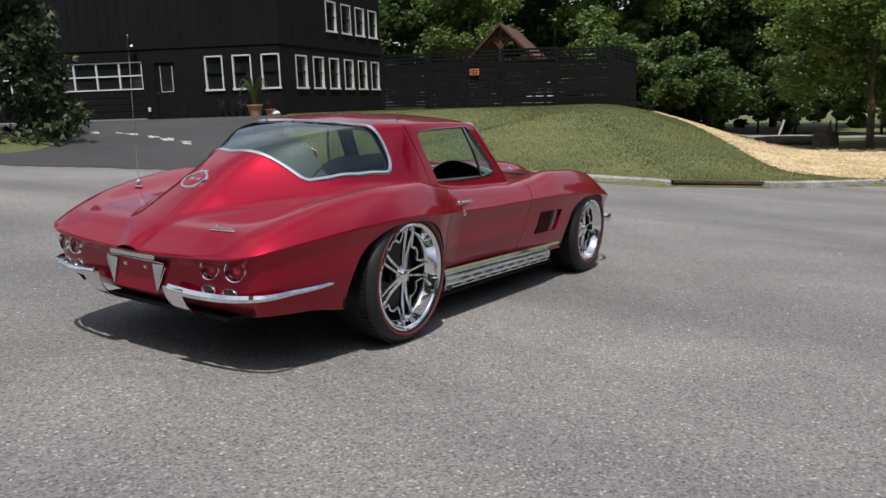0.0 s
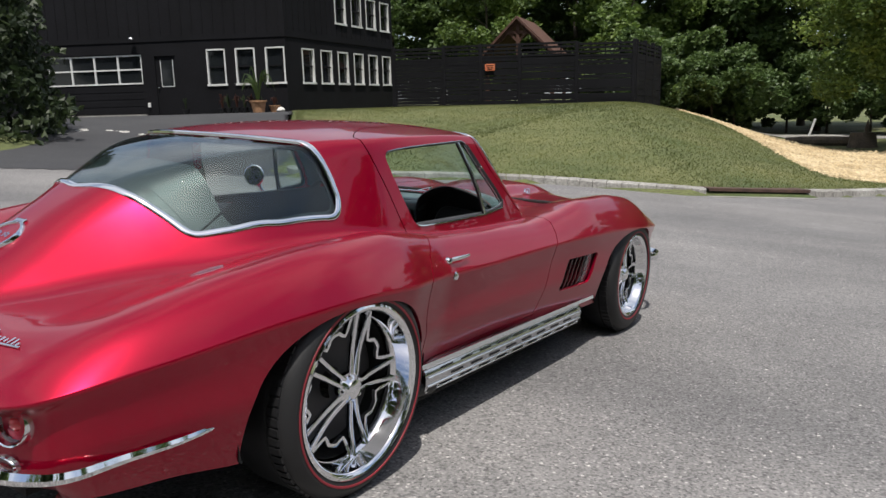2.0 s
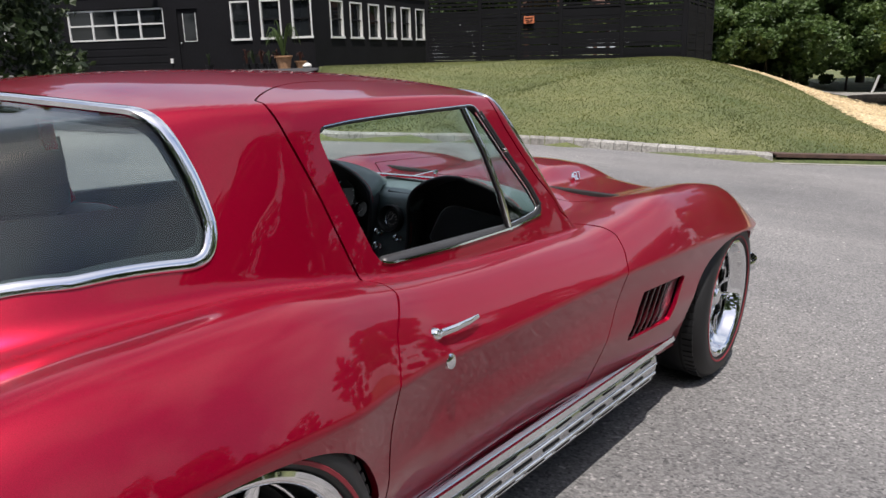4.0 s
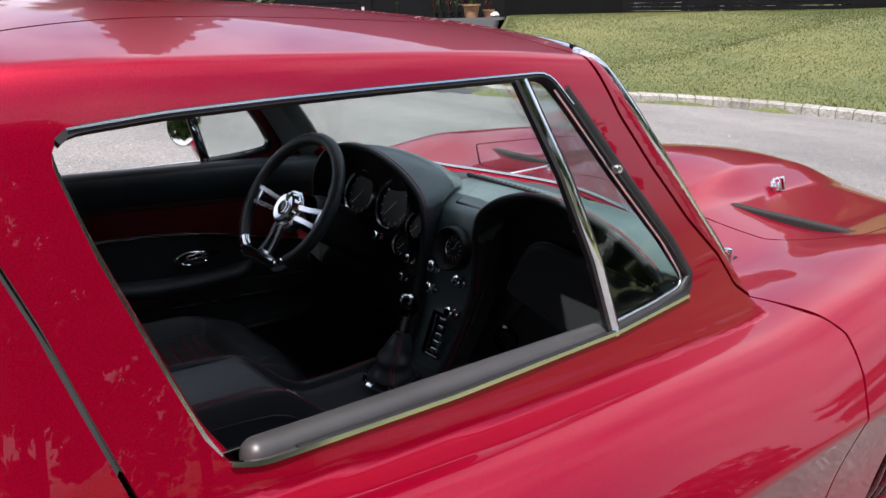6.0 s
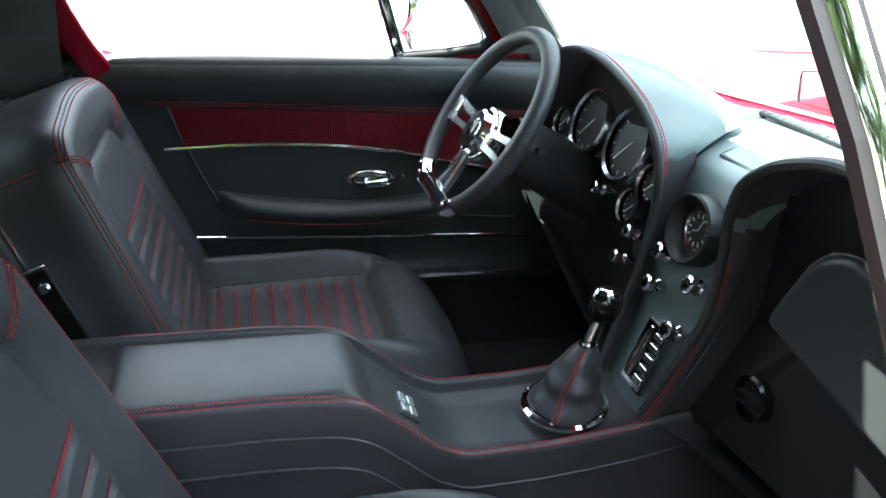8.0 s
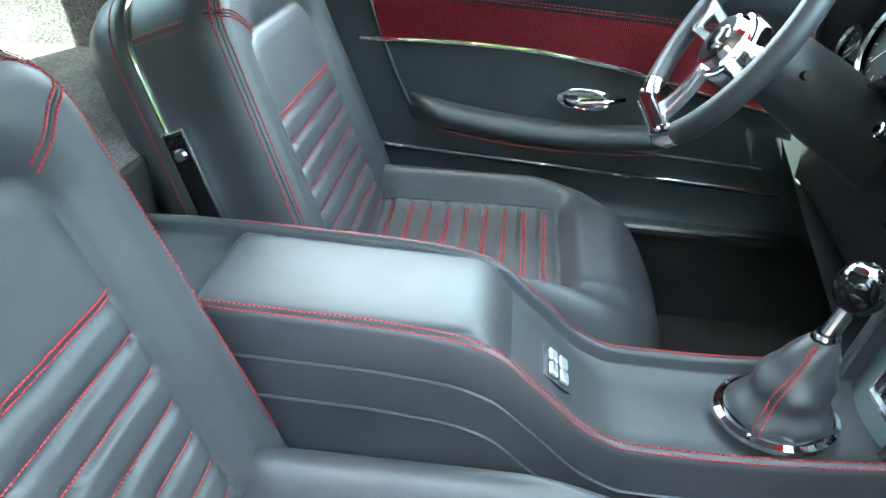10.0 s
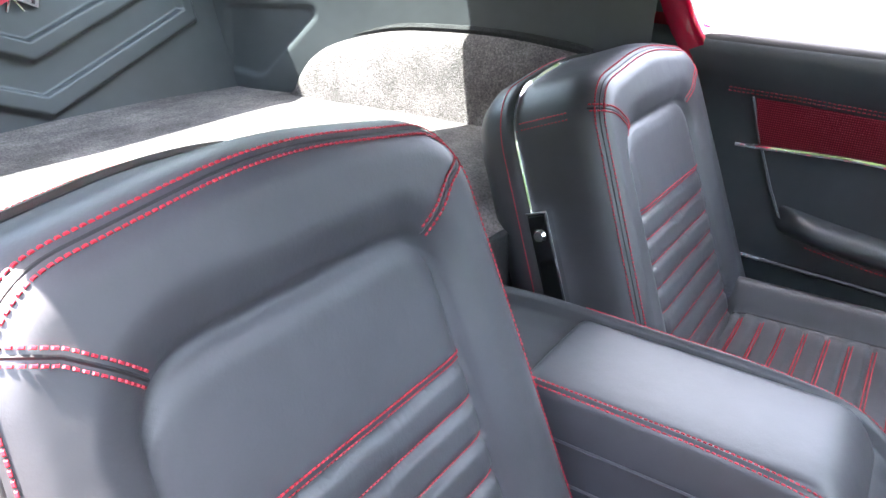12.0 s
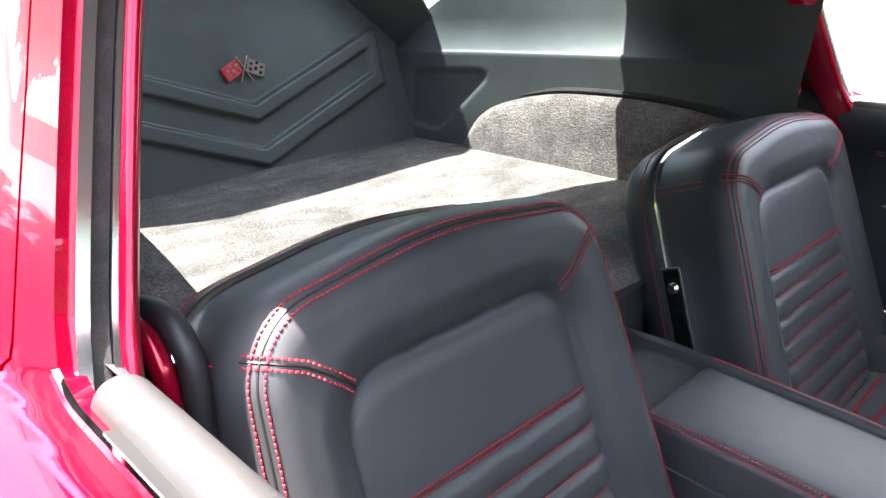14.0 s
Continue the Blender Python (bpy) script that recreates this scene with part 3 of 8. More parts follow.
def leaf_cards(rng, centres, radii, count, size, flat=0.7, droop=0.0):
    """Small folded leaves scattered through clumps: two triangles each, as one mesh."""
    k = rng.integers(0, len(centres), count)
    d = rng.normal(size=(count, 3))
    d /= np.linalg.norm(d, axis=1)[:, None]
    r = radii[k][:, None] * rng.random((count, 1)) ** 0.45
    d[:, 2] *= flat
    p = centres[k] + d * r
    u = rng.normal(size=(count, 3))
    u[:, 2] = u[:, 2] * 0.5 - droop
    u /= np.linalg.norm(u, axis=1)[:, None]
    w = np.cross(u, rng.normal(size=(count, 3)))
    w /= np.linalg.norm(w, axis=1)[:, None]
    n = np.cross(u, w)
    s = size * rng.uniform(0.6, 1.35, (count, 1))
    a, b = p - u * s * 0.5, p + u * s * 0.5
    c, e = p + w * s * 0.36 + n * s * 0.12, p - w * s * 0.36 + n * s * 0.12
    V = np.stack([a, c, b, e], 1).reshape(-1, 3)
    F = (np.arange(count)[:, None] * 4 + np.array([[0, 1, 2, 3]])).tolist()
    return V.tolist(), F


def tree(at, height, spread_r, seed, leaves, size, leaf_mat, label, low=0.22, cat="tree", group="", clumps=70):
    """A broad-leaved tree: tapered trunk, forked limbs and a crown of leafy clumps with gaps."""
    rng = np.random.default_rng(seed)
    t = empty("tree", Matrix.Translation(at), label, cat, group)
    trunk_r = 0.013 * height
    lean = rng.normal(size=2) * 0.03 * height
    spine = [Vector((lean[0] * f * f, lean[1] * f * f, height * 0.8 * f - (0.4 if f == 0 else 0))) for f in np.linspace(0, 1, 7)]
    bm = tube(spine, trunk_r, 9, scale=[1.35, 1.0, 0.85, 0.7, 0.5, 0.32, 0.12])
    trunk = part("trunk", bm, BARK, t, smooth=60)
    centres, radii = [], []
    for i in range(10):
        f = 0.3 + 0.6 * i / 10
        base = Vector((lean[0] * f * f, lean[1] * f * f, height * 0.8 * f))
        ang = i * 2.4 + rng.random() * 0.7
        reach = spread_r * (0.55 + 0.4 * rng.random()) * (1.0 - 0.5 * max(0, f - 0.5))
        tip = base + Vector((math.cos(ang) * reach, math.sin(ang) * reach, height * (0.06 + 0.16 * rng.random())))
        mid = (base + tip) / 2 + Vector((0, 0, -0.05 * height + 0.1 * height * rng.random()))
        part("limb", tube(smooth_line([base, mid, tip], 3), trunk_r * 0.36 * (1.2 - f), 6, scale=[1, .9, .75, .6, .45, .3, .15]), BARK, t, smooth=60)
        centres += [tip, mid]
        radii += [spread_r * 0.28, spread_r * 0.24]
    while len(centres) < clumps:
        f = rng.random()
        z = height * (low + (0.97 - low) * f)
        prof = math.sin(math.pi * (0.13 + 0.83 * f) ** 0.85) ** 0.6
        a = rng.random() * 2 * math.pi
        rr = spread_r * prof * (0.35 + 0.65 * rng.random() ** 0.5) * (0.8 + 0.25 * math.sin(3 * a + seed))
        centres.append(Vector((math.cos(a) * rr + lean[0] * f, math.sin(a) * rr + lean[1] * f, z)))
        radii.append(spread_r * rng.uniform(0.13, 0.26))
    V, F = leaf_cards(rng, np.array([tuple(c) for c in centres]), np.array(radii), leaves, size)
    part("crown", mesh_from("crown", V, F, leaf_mat), None, t)
    return t


wood_label = "tall leafy deciduous tree at the edge of the woods"
T1 = tree((-9.0, 44.5, -1.0), 15.0, 5.2, 3, 24000, 0.32, LEAF_A, wood_label, 0.1, group="trees behind the bank")
T2 = tree((-4.0, 45.5, -1.0), 14.0, 5.0, 4, 24000, 0.32, LEAF_A, wood_label, 0.12, group="trees behind the bank")
T3 = tree((1.2, 29.2, -1.0), 9.5, 4.3, 5, 32000, 0.18, LEAF_B, "bright green leafy tree standing by the straw-covered ground", 0.13, group="trees behind the bank")
T4 = tree((-12.6, 38.5, 0.3), 12.5, 4.3, 6, 22000, 0.28, LEAF_B, wood_label, 0.02, group="trees behind the bank")
SHRUB = tree((-7.6, 36.5, -0.3), 4.6, 2.6, 8, 6000, 0.26, LEAF_A, "dense green shrub at the edge of the woods", 0.0, "shrub", "shrubs behind the bank", 40)
rt = random.Random(12)


def plant(src, x, y, z, k, turn):
    return copy_thing(src, Matrix.Translation((x, y, z)) @ Matrix.Rotation(turn, 4, "Z") @ Matrix.Diagonal((k, k, k * rt.uniform(0.92, 1.1), 1)))


for src, x, y, k in ((T2, -17.5, 42.5, 0.98), (T1, -22.5, 41.0, 0.98), (T2, -28.5, 38.5, 1.0), (T1, -15.0, 50.0, 1.2), (T4, -20.0, 36.0, 0.8), (T2, -24.0, 50.0, 1.05), (T1, -6.0, 53.0, 1.1), (T2, 1.0, 50.0, 1.0), (T1, 6.5, 46.0, 0.95), (T4, 4.6, 33.0, 0.75), (T2, 13.0, 44.0, 1.0), (T3, 9.0, 37.0, 1.1), (T2, -37.0, 34.0, 1.0), (T1, -44.0, 27.0, 1.1), (T2, -50, 16, 1.1), (T1, 21, 40, 1.0), (T2, -12.0, 55.0, 0.9), (T1, -31, 48, 1.1)):
    plant(src, x, y, -1.0 if x > -12 else 0.4, k, rt.random() * 6)
for i in range(9):
    plant(SHRUB, -11.5 + i * 2.1, 41.5 + rt.uniform(-1.5, 1.5), -1.0, rt.uniform(0.7, 1.1), rt.random() * 6)
for x, y, k in ((-8.8, 33.6, 0.8), (-10.3, 32.6, 0.9), (-7.0, 38.6, .95), (2.9, 30.2, .5), (3.6, 28.4, .4)):
    plant(SHRUB, x, y, 0.0 if y < 34 else -1.0, k, rt.random() * 6)
# the woods across the road and behind
for i, (x, y) in enumerate(((27, 30), (29, 22), (27, 14), (30, 7), (27, 0), (29, -8), (26, -15), (21, -22), (13, -26), (5, -24), (-3, -27), (-11, -25), (-19, -20), (-26, -14), (-33, -8), (-40, 2))):
    plant((T1, T2, T4)[i % 3], x, y, road_z(x, y) if x > 20 else 0.5, rt.uniform(1.2, 1.55) if y < 20 and x > 0 else rt.uniform(0.7, 1.0), rt.random() * 6)


def cedar(at, height, seed):
    """A dense evergreen with drooping sprays down to the ground."""
    rng = np.random.default_rng(seed)
    t = empty("evergreen_tree", Matrix.Translation(at), "dark evergreen tree with drooping sprays beside the driveway", "tree")
    part("trunk", tube([(0, 0, -0.3), (0.03, 0, height * 0.5), (0, 0.02, height * 0.97)], 0.2, 9, scale=[1.2, 0.7, 0.1]), BARK, t, smooth=60)
    C, R = [], []
    for i in range(150):
        f = i / 150
        z = height * (0.02 + 0.95 * f)
        a = i * 2.399
        rr = 2.5 * (1 - f) ** 0.62 * (0.6 + 0.4 * rng.random())
        C.append((math.cos(a) * rr, math.sin(a) * rr, z))
        R.append(0.55 * (1.1 - f * 0.6))
    V, F = leaf_cards(rng, np.array(C), np.array(R), 16000, 0.2, 0.8, 0.8)
    part("crown", mesh_from("crown", V, F, LEAF_C), None, t)
    return t


cedar((-17.4, 6.35, 0.55), 9.5, 21)

# ---- grass, straw, gravel ----
ISLAND = [(-14.0, 5.0), (-14.3, 5.9), (-15.0, 6.9), (-16.4, 7.6), (-18.6, 7.8), (-22, 6.4), (-21, 4.0), (-17, 2.6)]
tagged(part("island", sheet("island", np.arange(-22.5, -13.6, 0.15), np.arange(2.4, 8.1, 0.15), lambda x, y: drive_z(x, y) + np.clip(-sd_poly(x, y, ISLAND), -0.3, 1.2) * 0.16 - 0.02, GRASS,
                            keep=lambda x, y: sd_poly(x, y, ISLAND) < 0.1)), "grassy island beside the driveway", "grass", kind="structure")


def blades(name, n, x0, x1, y0, y1, ok, zf, tall, label):
    rng = np.random.default_rng(31)
    x, y = rng.uniform(x0, x1, n), rng.uniform(y0, y1, n)
    m = ok(x, y)
    x, y = x[m], y[m]
    z = zf(x, y)
    k = len(x)
    a = rng.uniform(0, 6.283, k)
    h = tall * rng.uniform(0.5, 1.3, k)
    w = 0.012
    V = np.stack([np.stack([x - w * np.cos(a), y - w * np.sin(a), z - 0.01], 1), np.stack([x + w * np.cos(a), y + w * np.sin(a), z - 0.01], 1),
                  np.stack([x + rng.normal(0, 0.025, k), y + rng.normal(0, 0.025, k), z + h], 1)], 1).reshape(-1, 3)
    F = (np.arange(k)[:, None] * 3 + np.array([[0, 1, 2]])).tolist()
    return tagged(part(name, mesh_from(name, V.tolist(), F, GRASS_BLADE)), label, "grass", kind="stuff")


STRAW_PATCH = [(0.3, 16.6), (2.0, 17.0), (3.4, 20.9), (4.9, 26.0), (3.0, 28.0), (0.0, 27.5), (-2.6, 29.8), (-6.0, 33.5), (-8.6, 35.2), (-9.0, 34.2), (-6.2, 29.6), (-3.9, 25.3), (-2.5, 22.6), (-1.3, 20.0), (-0.2, 17.4)]
blades("grass_blades", 200000, -16.5, 4.0, 7.5, 26, lambda x, y: (sd_poly(x, y, BANK) < -0.25) & (sd_poly(x, y, STRAW_PATCH) > 0) & (sd_poly(x, y, DRIVE_EDGE) > 0.1), ground_z, 0.028, "short mown grass blades on the bank")
tagged(part("straw_ground", sheet("straw_ground", np.arange(-9.4, 5.2, 0.2), np.arange(16.2, 35.6, 0.2), lambda x, y: ground_z(x, y) + 0.03 - 0.1 * np.clip(sd_poly(x, y, STRAW_PATCH) + 0.1, 0, 1), STRAW,
                                  keep=lambda x, y: sd_poly(x, y, STRAW_PATCH) < 0.1)), "bare ground strewn with pale straw", "straw", kind="structure")


def scatter_bits(name, n, poly_ok, box4, zf, size, mat, label, cat, seed):
    """Loose chips: little uneven wedges lying on the ground."""
    rng = np.random.default_rng(seed)
    x, y = rng.uniform(box4[0], box4[1], n), rng.uniform(box4[2], box4[3], n)
    m = poly_ok(x, y)
    x, y = x[m], y[m]
    z = zf(x, y)
    V, F = [], []
    for px, py, pz in zip(x, y, z):
        a, s = rng.uniform(0, 6.283), size * rng.uniform(0.4, 1.4)
        c, d = math.cos(a) * s, math.sin(a) * s
        i = len(V)
        V += [(px + c, py + d, pz), (px - d * .4, py + c * .4, pz), (px - c, py - d, pz), (px + d * .4, py - c * .4, pz), (px, py, pz + s * 0.45)]
        F += [(i, i + 1, i + 4), (i + 1, i + 2, i + 4), (i + 2, i + 3, i + 4), (i + 3, i, i + 4)]
    return tagged(part(name, mesh_from(name, V, F, mat)), label, cat, kind="stuff")


scatter_bits("straw", 9000, lambda x, y: sd_poly(x, y, STRAW_PATCH) < 0.25, (-9, 5, 16, 35), lambda x, y: ground_z(x, y) + 0.03, 0.09, STRAW, "loose pale straw", "straw", 5)
SPILL = [(-16.9, 8.8, .5), (-15.3, 9.25, .4), (-14.5, 9.35, .4), (-13.8, 9.25, .45), (-13.3, 9.3, .3), (-12.6, 9.15, .35)]
scatter_bits("stone_chips", 9000, lambda x, y: np.min([np.hypot(x - a + 0.5 * np.sin(7 * y), (y - b) * 2.2) - r * (0.55 + 0.45 * np.sin(9 * x + 5 * y)) for a, b, r in SPILL], 0) < 0, (-17.6, -12, 8.4, 10), lambda x, y: drive_z(x, y) + 0.004, 0.03, CHIPS, "pale stone chips spilt on the driveway", "gravel", 6)
# grit on the road round the car
scatter_bits("grit", 2600, lambda x, y: (sd_poly(x, y, BANK) > 0.2) & ((np.abs(x) > 1.1) | (np.abs(y) > 2.3)), (-6, 7, -5, 9), lambda x, y: road_z(x, y) + 0.001, 0.007, CHIPS, "loose grit on the asphalt", "grit", 7)
FAR_TRACK = [(-7, 36.5), (9, 36.5), (30, 42), (30, 46), (8, 40.5), (-8, 40.5)]
tagged(part("track", sheet("track", np.arange(-8.2, 30.1, 0.4), np.arange(36, 46.2, 0.4), lambda x, y: ground_z(x, y) + 0.03, CONCRETE, keep=lambda x, y: sd_poly(x, y, FAR_TRACK) < 0)), "pale gravel track at the edge of the woods", "track", kind="structure")

post = tagged(part("marker_post", tube([(-3.6, 39.4, -1.1), (-3.3, 39.4, -0.1)], 0.055, 8), WHITE_TRIM), "leaning white marker post by the track", "post")
log = tagged(part("log", tube(smooth_line([(-3.4, 32.0, -0.78), (-2.2, 31.7, -0.76), (-0.9, 31.5, -0.74)], 4), 0.2, 10, scale=[.8, .9, 1, 1, 1.05, 1, 1, .95, .9]), BARK), "fallen log lying on the bare ground", "log")
stump = empty("tree_stump", Matrix.Translation((-0.45, 30.6, -0.97)), "cut tree stump with a snag on it", "stump")
part("stump_body", lathe([(0.0, -0.05), (0.62, -0.05), (0.5, 0.15), (0.45, 0.55), (0.43, 0.62), (0.0, 0.6)], 14), BARK, stump, smooth=40)
part("snag", tube([(0.1, 0, 0.5), (0.12, 0, 0.8), (0.15, 0.02, 1.1)], 0.1, 7, scale=[1, .7, .2]), BARK, stump)


# ---- drain in the kerb ----
def drain():
    a, b = Vector((-1.24, 11.06, 0)), Vector((0.20, 12.57, 0))
    e = (b - a).normalized()
    L = (b - a).length
    m = Matrix.Translation((a.x, a.y, road_z(a.x, a.y))) @ Matrix((e, Vector((-e.y, e.x, 0)), Vector((0, 0, 1)))).transposed().to_4x4()
    fall = math.atan2(road_z(b.x, b.y) - road_z(a.x, a.y), L)
    m = m @ Matrix.Rotation(-fall, 4, "Y")
    d = empty("storm_drain", Matrix(), "rusty iron storm drain inlet set in the kerb", "drain", kind="structure")
    part("cover_plate", boxes(((-0.02, -0.04, 0.115), (L + 0.02, 0.55, 0.145)), m=m, bevel=0.006), RUST, d, "rusty iron cover plate")
    part("lip", boxes(((0, -0.05, 0.085), (L, -0.02, 0.14)), m=m, bevel=0.004), RUST, d)
    part("inlet", boxes(((0, 0.3, -0.1), (L, 0.33, 0.11)), ((0, -0.02, -0.1), (L, 0.3, -0.08)), m=m), DEEP, d, "dark inlet")
    part("sill", boxes(((-0.05, -0.28, -0.02), (L + 0.05, -0.02, 0.008)), m=m), CONCRETE, d)


drain()


# ---- fence ----
def fence():
    A, B = Vector((-17.3, 23.4, 1.02)), Vector((-7.8, 25.85, 0.86))
    C = Vector((-7.95, 29.2, 0.75))
    f = empty("slatted_fence", Matrix(), "tall black-stained fence of horizontal boards", "fence")
    rf = random.Random(4)

    def run(p, q, cuts, light):
        e = q - p
        L = e.length
        ang = math.atan2(e.y, e.x)
        m = Matrix.Translation(p) @ Matrix.Rotation(ang, 4, "Z") @ Matrix.Rotation(-math.asin(e.z / L), 4, "Y")
        for c in cuts:
            part("post", boxes(((c - 0.07, -0.07, -0.3), (c + 0.07, 0.07, 2.52 + rf.uniform(-.03, .03))), m=m, bevel=0.008, seg=1), SIDING, f)
        for c0, c1 in zip(cuts, cuts[1:]):
            z, k = 0.03, 0
            while z < 2.45:
                h = 0.128
                gap = 0.006 if z < 1.85 else 0.06
                if light and c0 <= 5.6 <= c1 + 2.2 and 0.3 < z < 1.7:
                    gap = rf.choice((0.006, 0.012, 0.02))
                top = z > 1.85
                part("slat", boxes(((c0 + 0.05, -0.045 - rf.uniform(0, .012), z), (c1 - 0.05, -0.02, z + (0.085 if top else h))), m=m @ Matrix.Rotation(rf.uniform(-.003, .003), 4, "Y")), SIDING, f)
                z += (0.085 if top else h) + gap
                k += 1
            for zz in (1.95, 2.2):
                part("back_rail", boxes(((c0, -0.015, zz - .3), (c1, 0.02, zz - .21)), m=m), SIDING, f)
            for xx in np.arange(c0 + 0.5, c1 - 0.3, 0.55):
                part("batten", boxes(((xx, -0.018, 1.7), (xx + 0.05, 0.02, 2.48)), m=m), SIDING, f)

    run(A, B, [0, 2.2, 3.75, 5.35, 7.6, 9.75], True)
    run(B, C, [0.08, 1.2, 2.3, 3.3], False)
    return f


fence()
sign = empty("warning_sign", Matrix.Translation((-13.2, 24.32, 2.55)) @ Matrix.Rotation(math.atan2(2.45, 9.5), 4, "Z"), "small faded orange sign on the fence", "sign")
part("board", boxes(((-0.2, -0.02, -0.13), (0.2, 0.0, 0.13)), bevel=0.004, seg=1), ORANGE, sign)
for k, (x0, x1, z) in enumerate(((-0.15, 0.15, 0.06), (-0.13, 0.0, -0.02), (0.04, 0.14, -0.02), (-0.1, 0.1, -0.08))):
    part("marking", boxes(((x0, -0.024, z - 0.02), (x1, -0.0195, z + 0.02))), SIDING, sign)


def pavilion():
    """Gabled timber shelter behind the fence: posts, king-post truss, two roof slopes."""
    m = Matrix.Translation((-13.6, 27.5, 0.9)) @ Matrix.Rotation(radians(14), 4, "Z")
    p = empty("timber_pavilion", m, "open timber pavilion with a steep gabled roof", "pavilion")
    apex, eave, half, deep = 3.75, 2.05, 1.75, 3.2
    for s in (-1, 1):
        for y in (0.2, deep - 0.2):
            part("post", boxes(((s * 1.45 - .08, y - .08, -0.5), (s * 1.45 + .08, y + .08, eave + .25)), bevel=.01, seg=1), WOOD, p)
        bm = bmesh.new()
        v = [bm.verts.new(c) for c in ((0, -0.25, apex), (s * half, -0.25, eave), (s * half, deep + .25, eave), (0, deep + .25, apex), (0, -0.25, apex + .12), (s * (half + .05), -0.25, eave + .1), (s * (half + .05), deep + .25, eave + .1), (0, deep + .25, apex + .12))]
        for q in ((0, 1, 2, 3), (4, 5, 6, 7), (0, 1, 5, 4), (1, 2, 6, 5), (2, 3, 7, 6), (3, 0, 4, 7)):
            bm.faces.new([v[i] for i in q])
        bmesh.ops.recalc_face_normals(bm, faces=bm.faces)
        part("roof_slope", bm, WOOD, p, "dark brown roof boards")
        part("rafter", sweep([(0, 0.0, apex - .09), (s * (half - .05), 0.0, eave - .03)], [(-.07, -.05), (.07, -.05), (.07, .05), (-.07, .05)]), WOOD, p)
        part("strut", sweep([(0, 0.0, apex - .95), (s * .42, 0.0, apex - .5)], [(-.05, -.04), (.05, -.04), (.05, .04), (-.05, .04)]), WOOD, p)
    part("king_post", boxes(((-.08, -.06, eave), (.08, .06, apex - .08)), bevel=.01, seg=1), WOOD, p)
    part("tie_beam", boxes(((-1.55, -.07, eave + .02), (1.55, .07, eave + .2)), bevel=.01, seg=1), WOOD, p)
    part("collar_beam", boxes(((-.46, -.06, apex - .62), (.46, .06, apex - .48)), bevel=.01, seg=1), WOOD, p)


pavilion()


# ---- by the building's wall ----
def spiky_plant(at, tall, seed, n, leaf_mat, pot_mat, pot_h, pot_r, label, group=""):
    rs = random.Random(seed)
    t = empty("potted_plant", Matrix.Translation(at), label, "potted plant", group)
    pot = part("pot", lathe([(0, 0), (pot_r * .72, 0), (pot_r * .95, pot_h * .86), (pot_r * 1.08, pot_h * .86), (pot_r * 1.1, pot_h), (pot_r * .93, pot_h), (pot_r * .9, pot_h * .85), (0, pot_h * .85)], 18), pot_mat, t, smooth=40)
    for i in range(n):
        a, out = rs.uniform(0, 6.28), rs.uniform(0.25, 1.0)
        h = tall * rs.uniform(0.6, 1.0)
        d = Vector((math.cos(a), math.sin(a), 0))
        line = [Vector((0, 0, pot_h * .84)) + d * .02, Vector((0, 0, pot_h + h * .55)) + d * out * tall * .14, Vector((0, 0, pot_h + h * (1 - .3 * out))) + d * out * tall * .33, Vector((0, 0, pot_h + h * (1 - .75 * out))) + d * out * tall * .48]
        part("leaf", sweep(smooth_line(line, 2), [(-.004, 0), (0, .022), (.004, 0), (0, -.022)], scale=[.6, .9, 1, 1, .8, .5, .12]), leaf_mat, t)
    return t


def at_wall(x, out, z=0.0):
    p = ML @ Vector((x, out, 0))
    return Vector((p.x, p.y, float(drive_z(p.x, p.y)) if out > 0.9 else 1.07)) + Vector((0, 0, z))


spiky_plant(at_wall(0.85, 0.75), 1.35, 1, 30, LEAF_A, TERRACOTTA, 0.42, 0.28, "tall arching spiky plant in a terracotta pot")
REDDISH = leaf_material("reddish_leaves", (0.05, 0.02, 0.018), (0.12, 0.045, 0.035))
for i, x in enumerate((2.35, 2.1, 1.8, 1.5, 1.25, 1.05)):
    spiky_plant(at_wall(x, 0.35), 0.55, 40 + i, 9, REDDISH if i % 2 == 0 else LEAF_C, BLACK, 0.2, 0.12, "small dark plant in a black pot by the wall", "pots along the wall")
spiky_plant(at_wall(0.35, 0.5), 0.4, 60, 14, REDDISH, TERRACOTTA, 0.24, 0.19, "small reddish plant in a brown pot")
spiky_plant(at_wall(3.75, 0.3), 0.5, 61, 6, LEAF_C, BLACK, 0.2, 0.13, "nearly bare plant in a black pot")
for i, (x, r) in enumerate(((0.12, .13), (0.02, .1), (0.1, .09))):
    bm = bmesh.new()
    bmesh.ops.create_icosphere(bm, subdivisions=2, radius=r)
    for v in bm.verts:
        v.co *= 1 + 0.18 * math.sin(17 * v.co.x / r + i) * math.cos(5 * v.co.y / r)
        v.co.z *= 0.75
    p = at_wall(x, 0.55 + .12 * i, r * .6)
    bmesh.ops.translate(bm, vec=p, verts=bm.verts)
    tagged(part("stone", bm, CHIPS, smooth=50), "pale rounded stone beside the pots", "stone", "stones by the pots")
for x in (5.28, 9.56):
    p = ML @ Matrix.Translation((x, 0.0, 0.35))
    s = empty("outlet_cover", p, "small pale outlet cover on the wall", "outlet")
    part("cover", boxes(((-.05, 0.0, -.08), (.05, .05, .08)), bevel=.01), WHITE_TRIM, s)
    part("conduit", boxes(((-.015, 0.0, -.35), (.015, .03, -.08))), SIDING, s)
lamp = empty("wall_lamp", ML @ Matrix.Translation((5.65, 0.0, 2.75)), "small dark wall lamp above the garage door", "lamp")
part("arm", tube([(0, 0.0, .05), (0, .12, .08), (0, .2, .02)], .012, 6), SIDING, lamp)
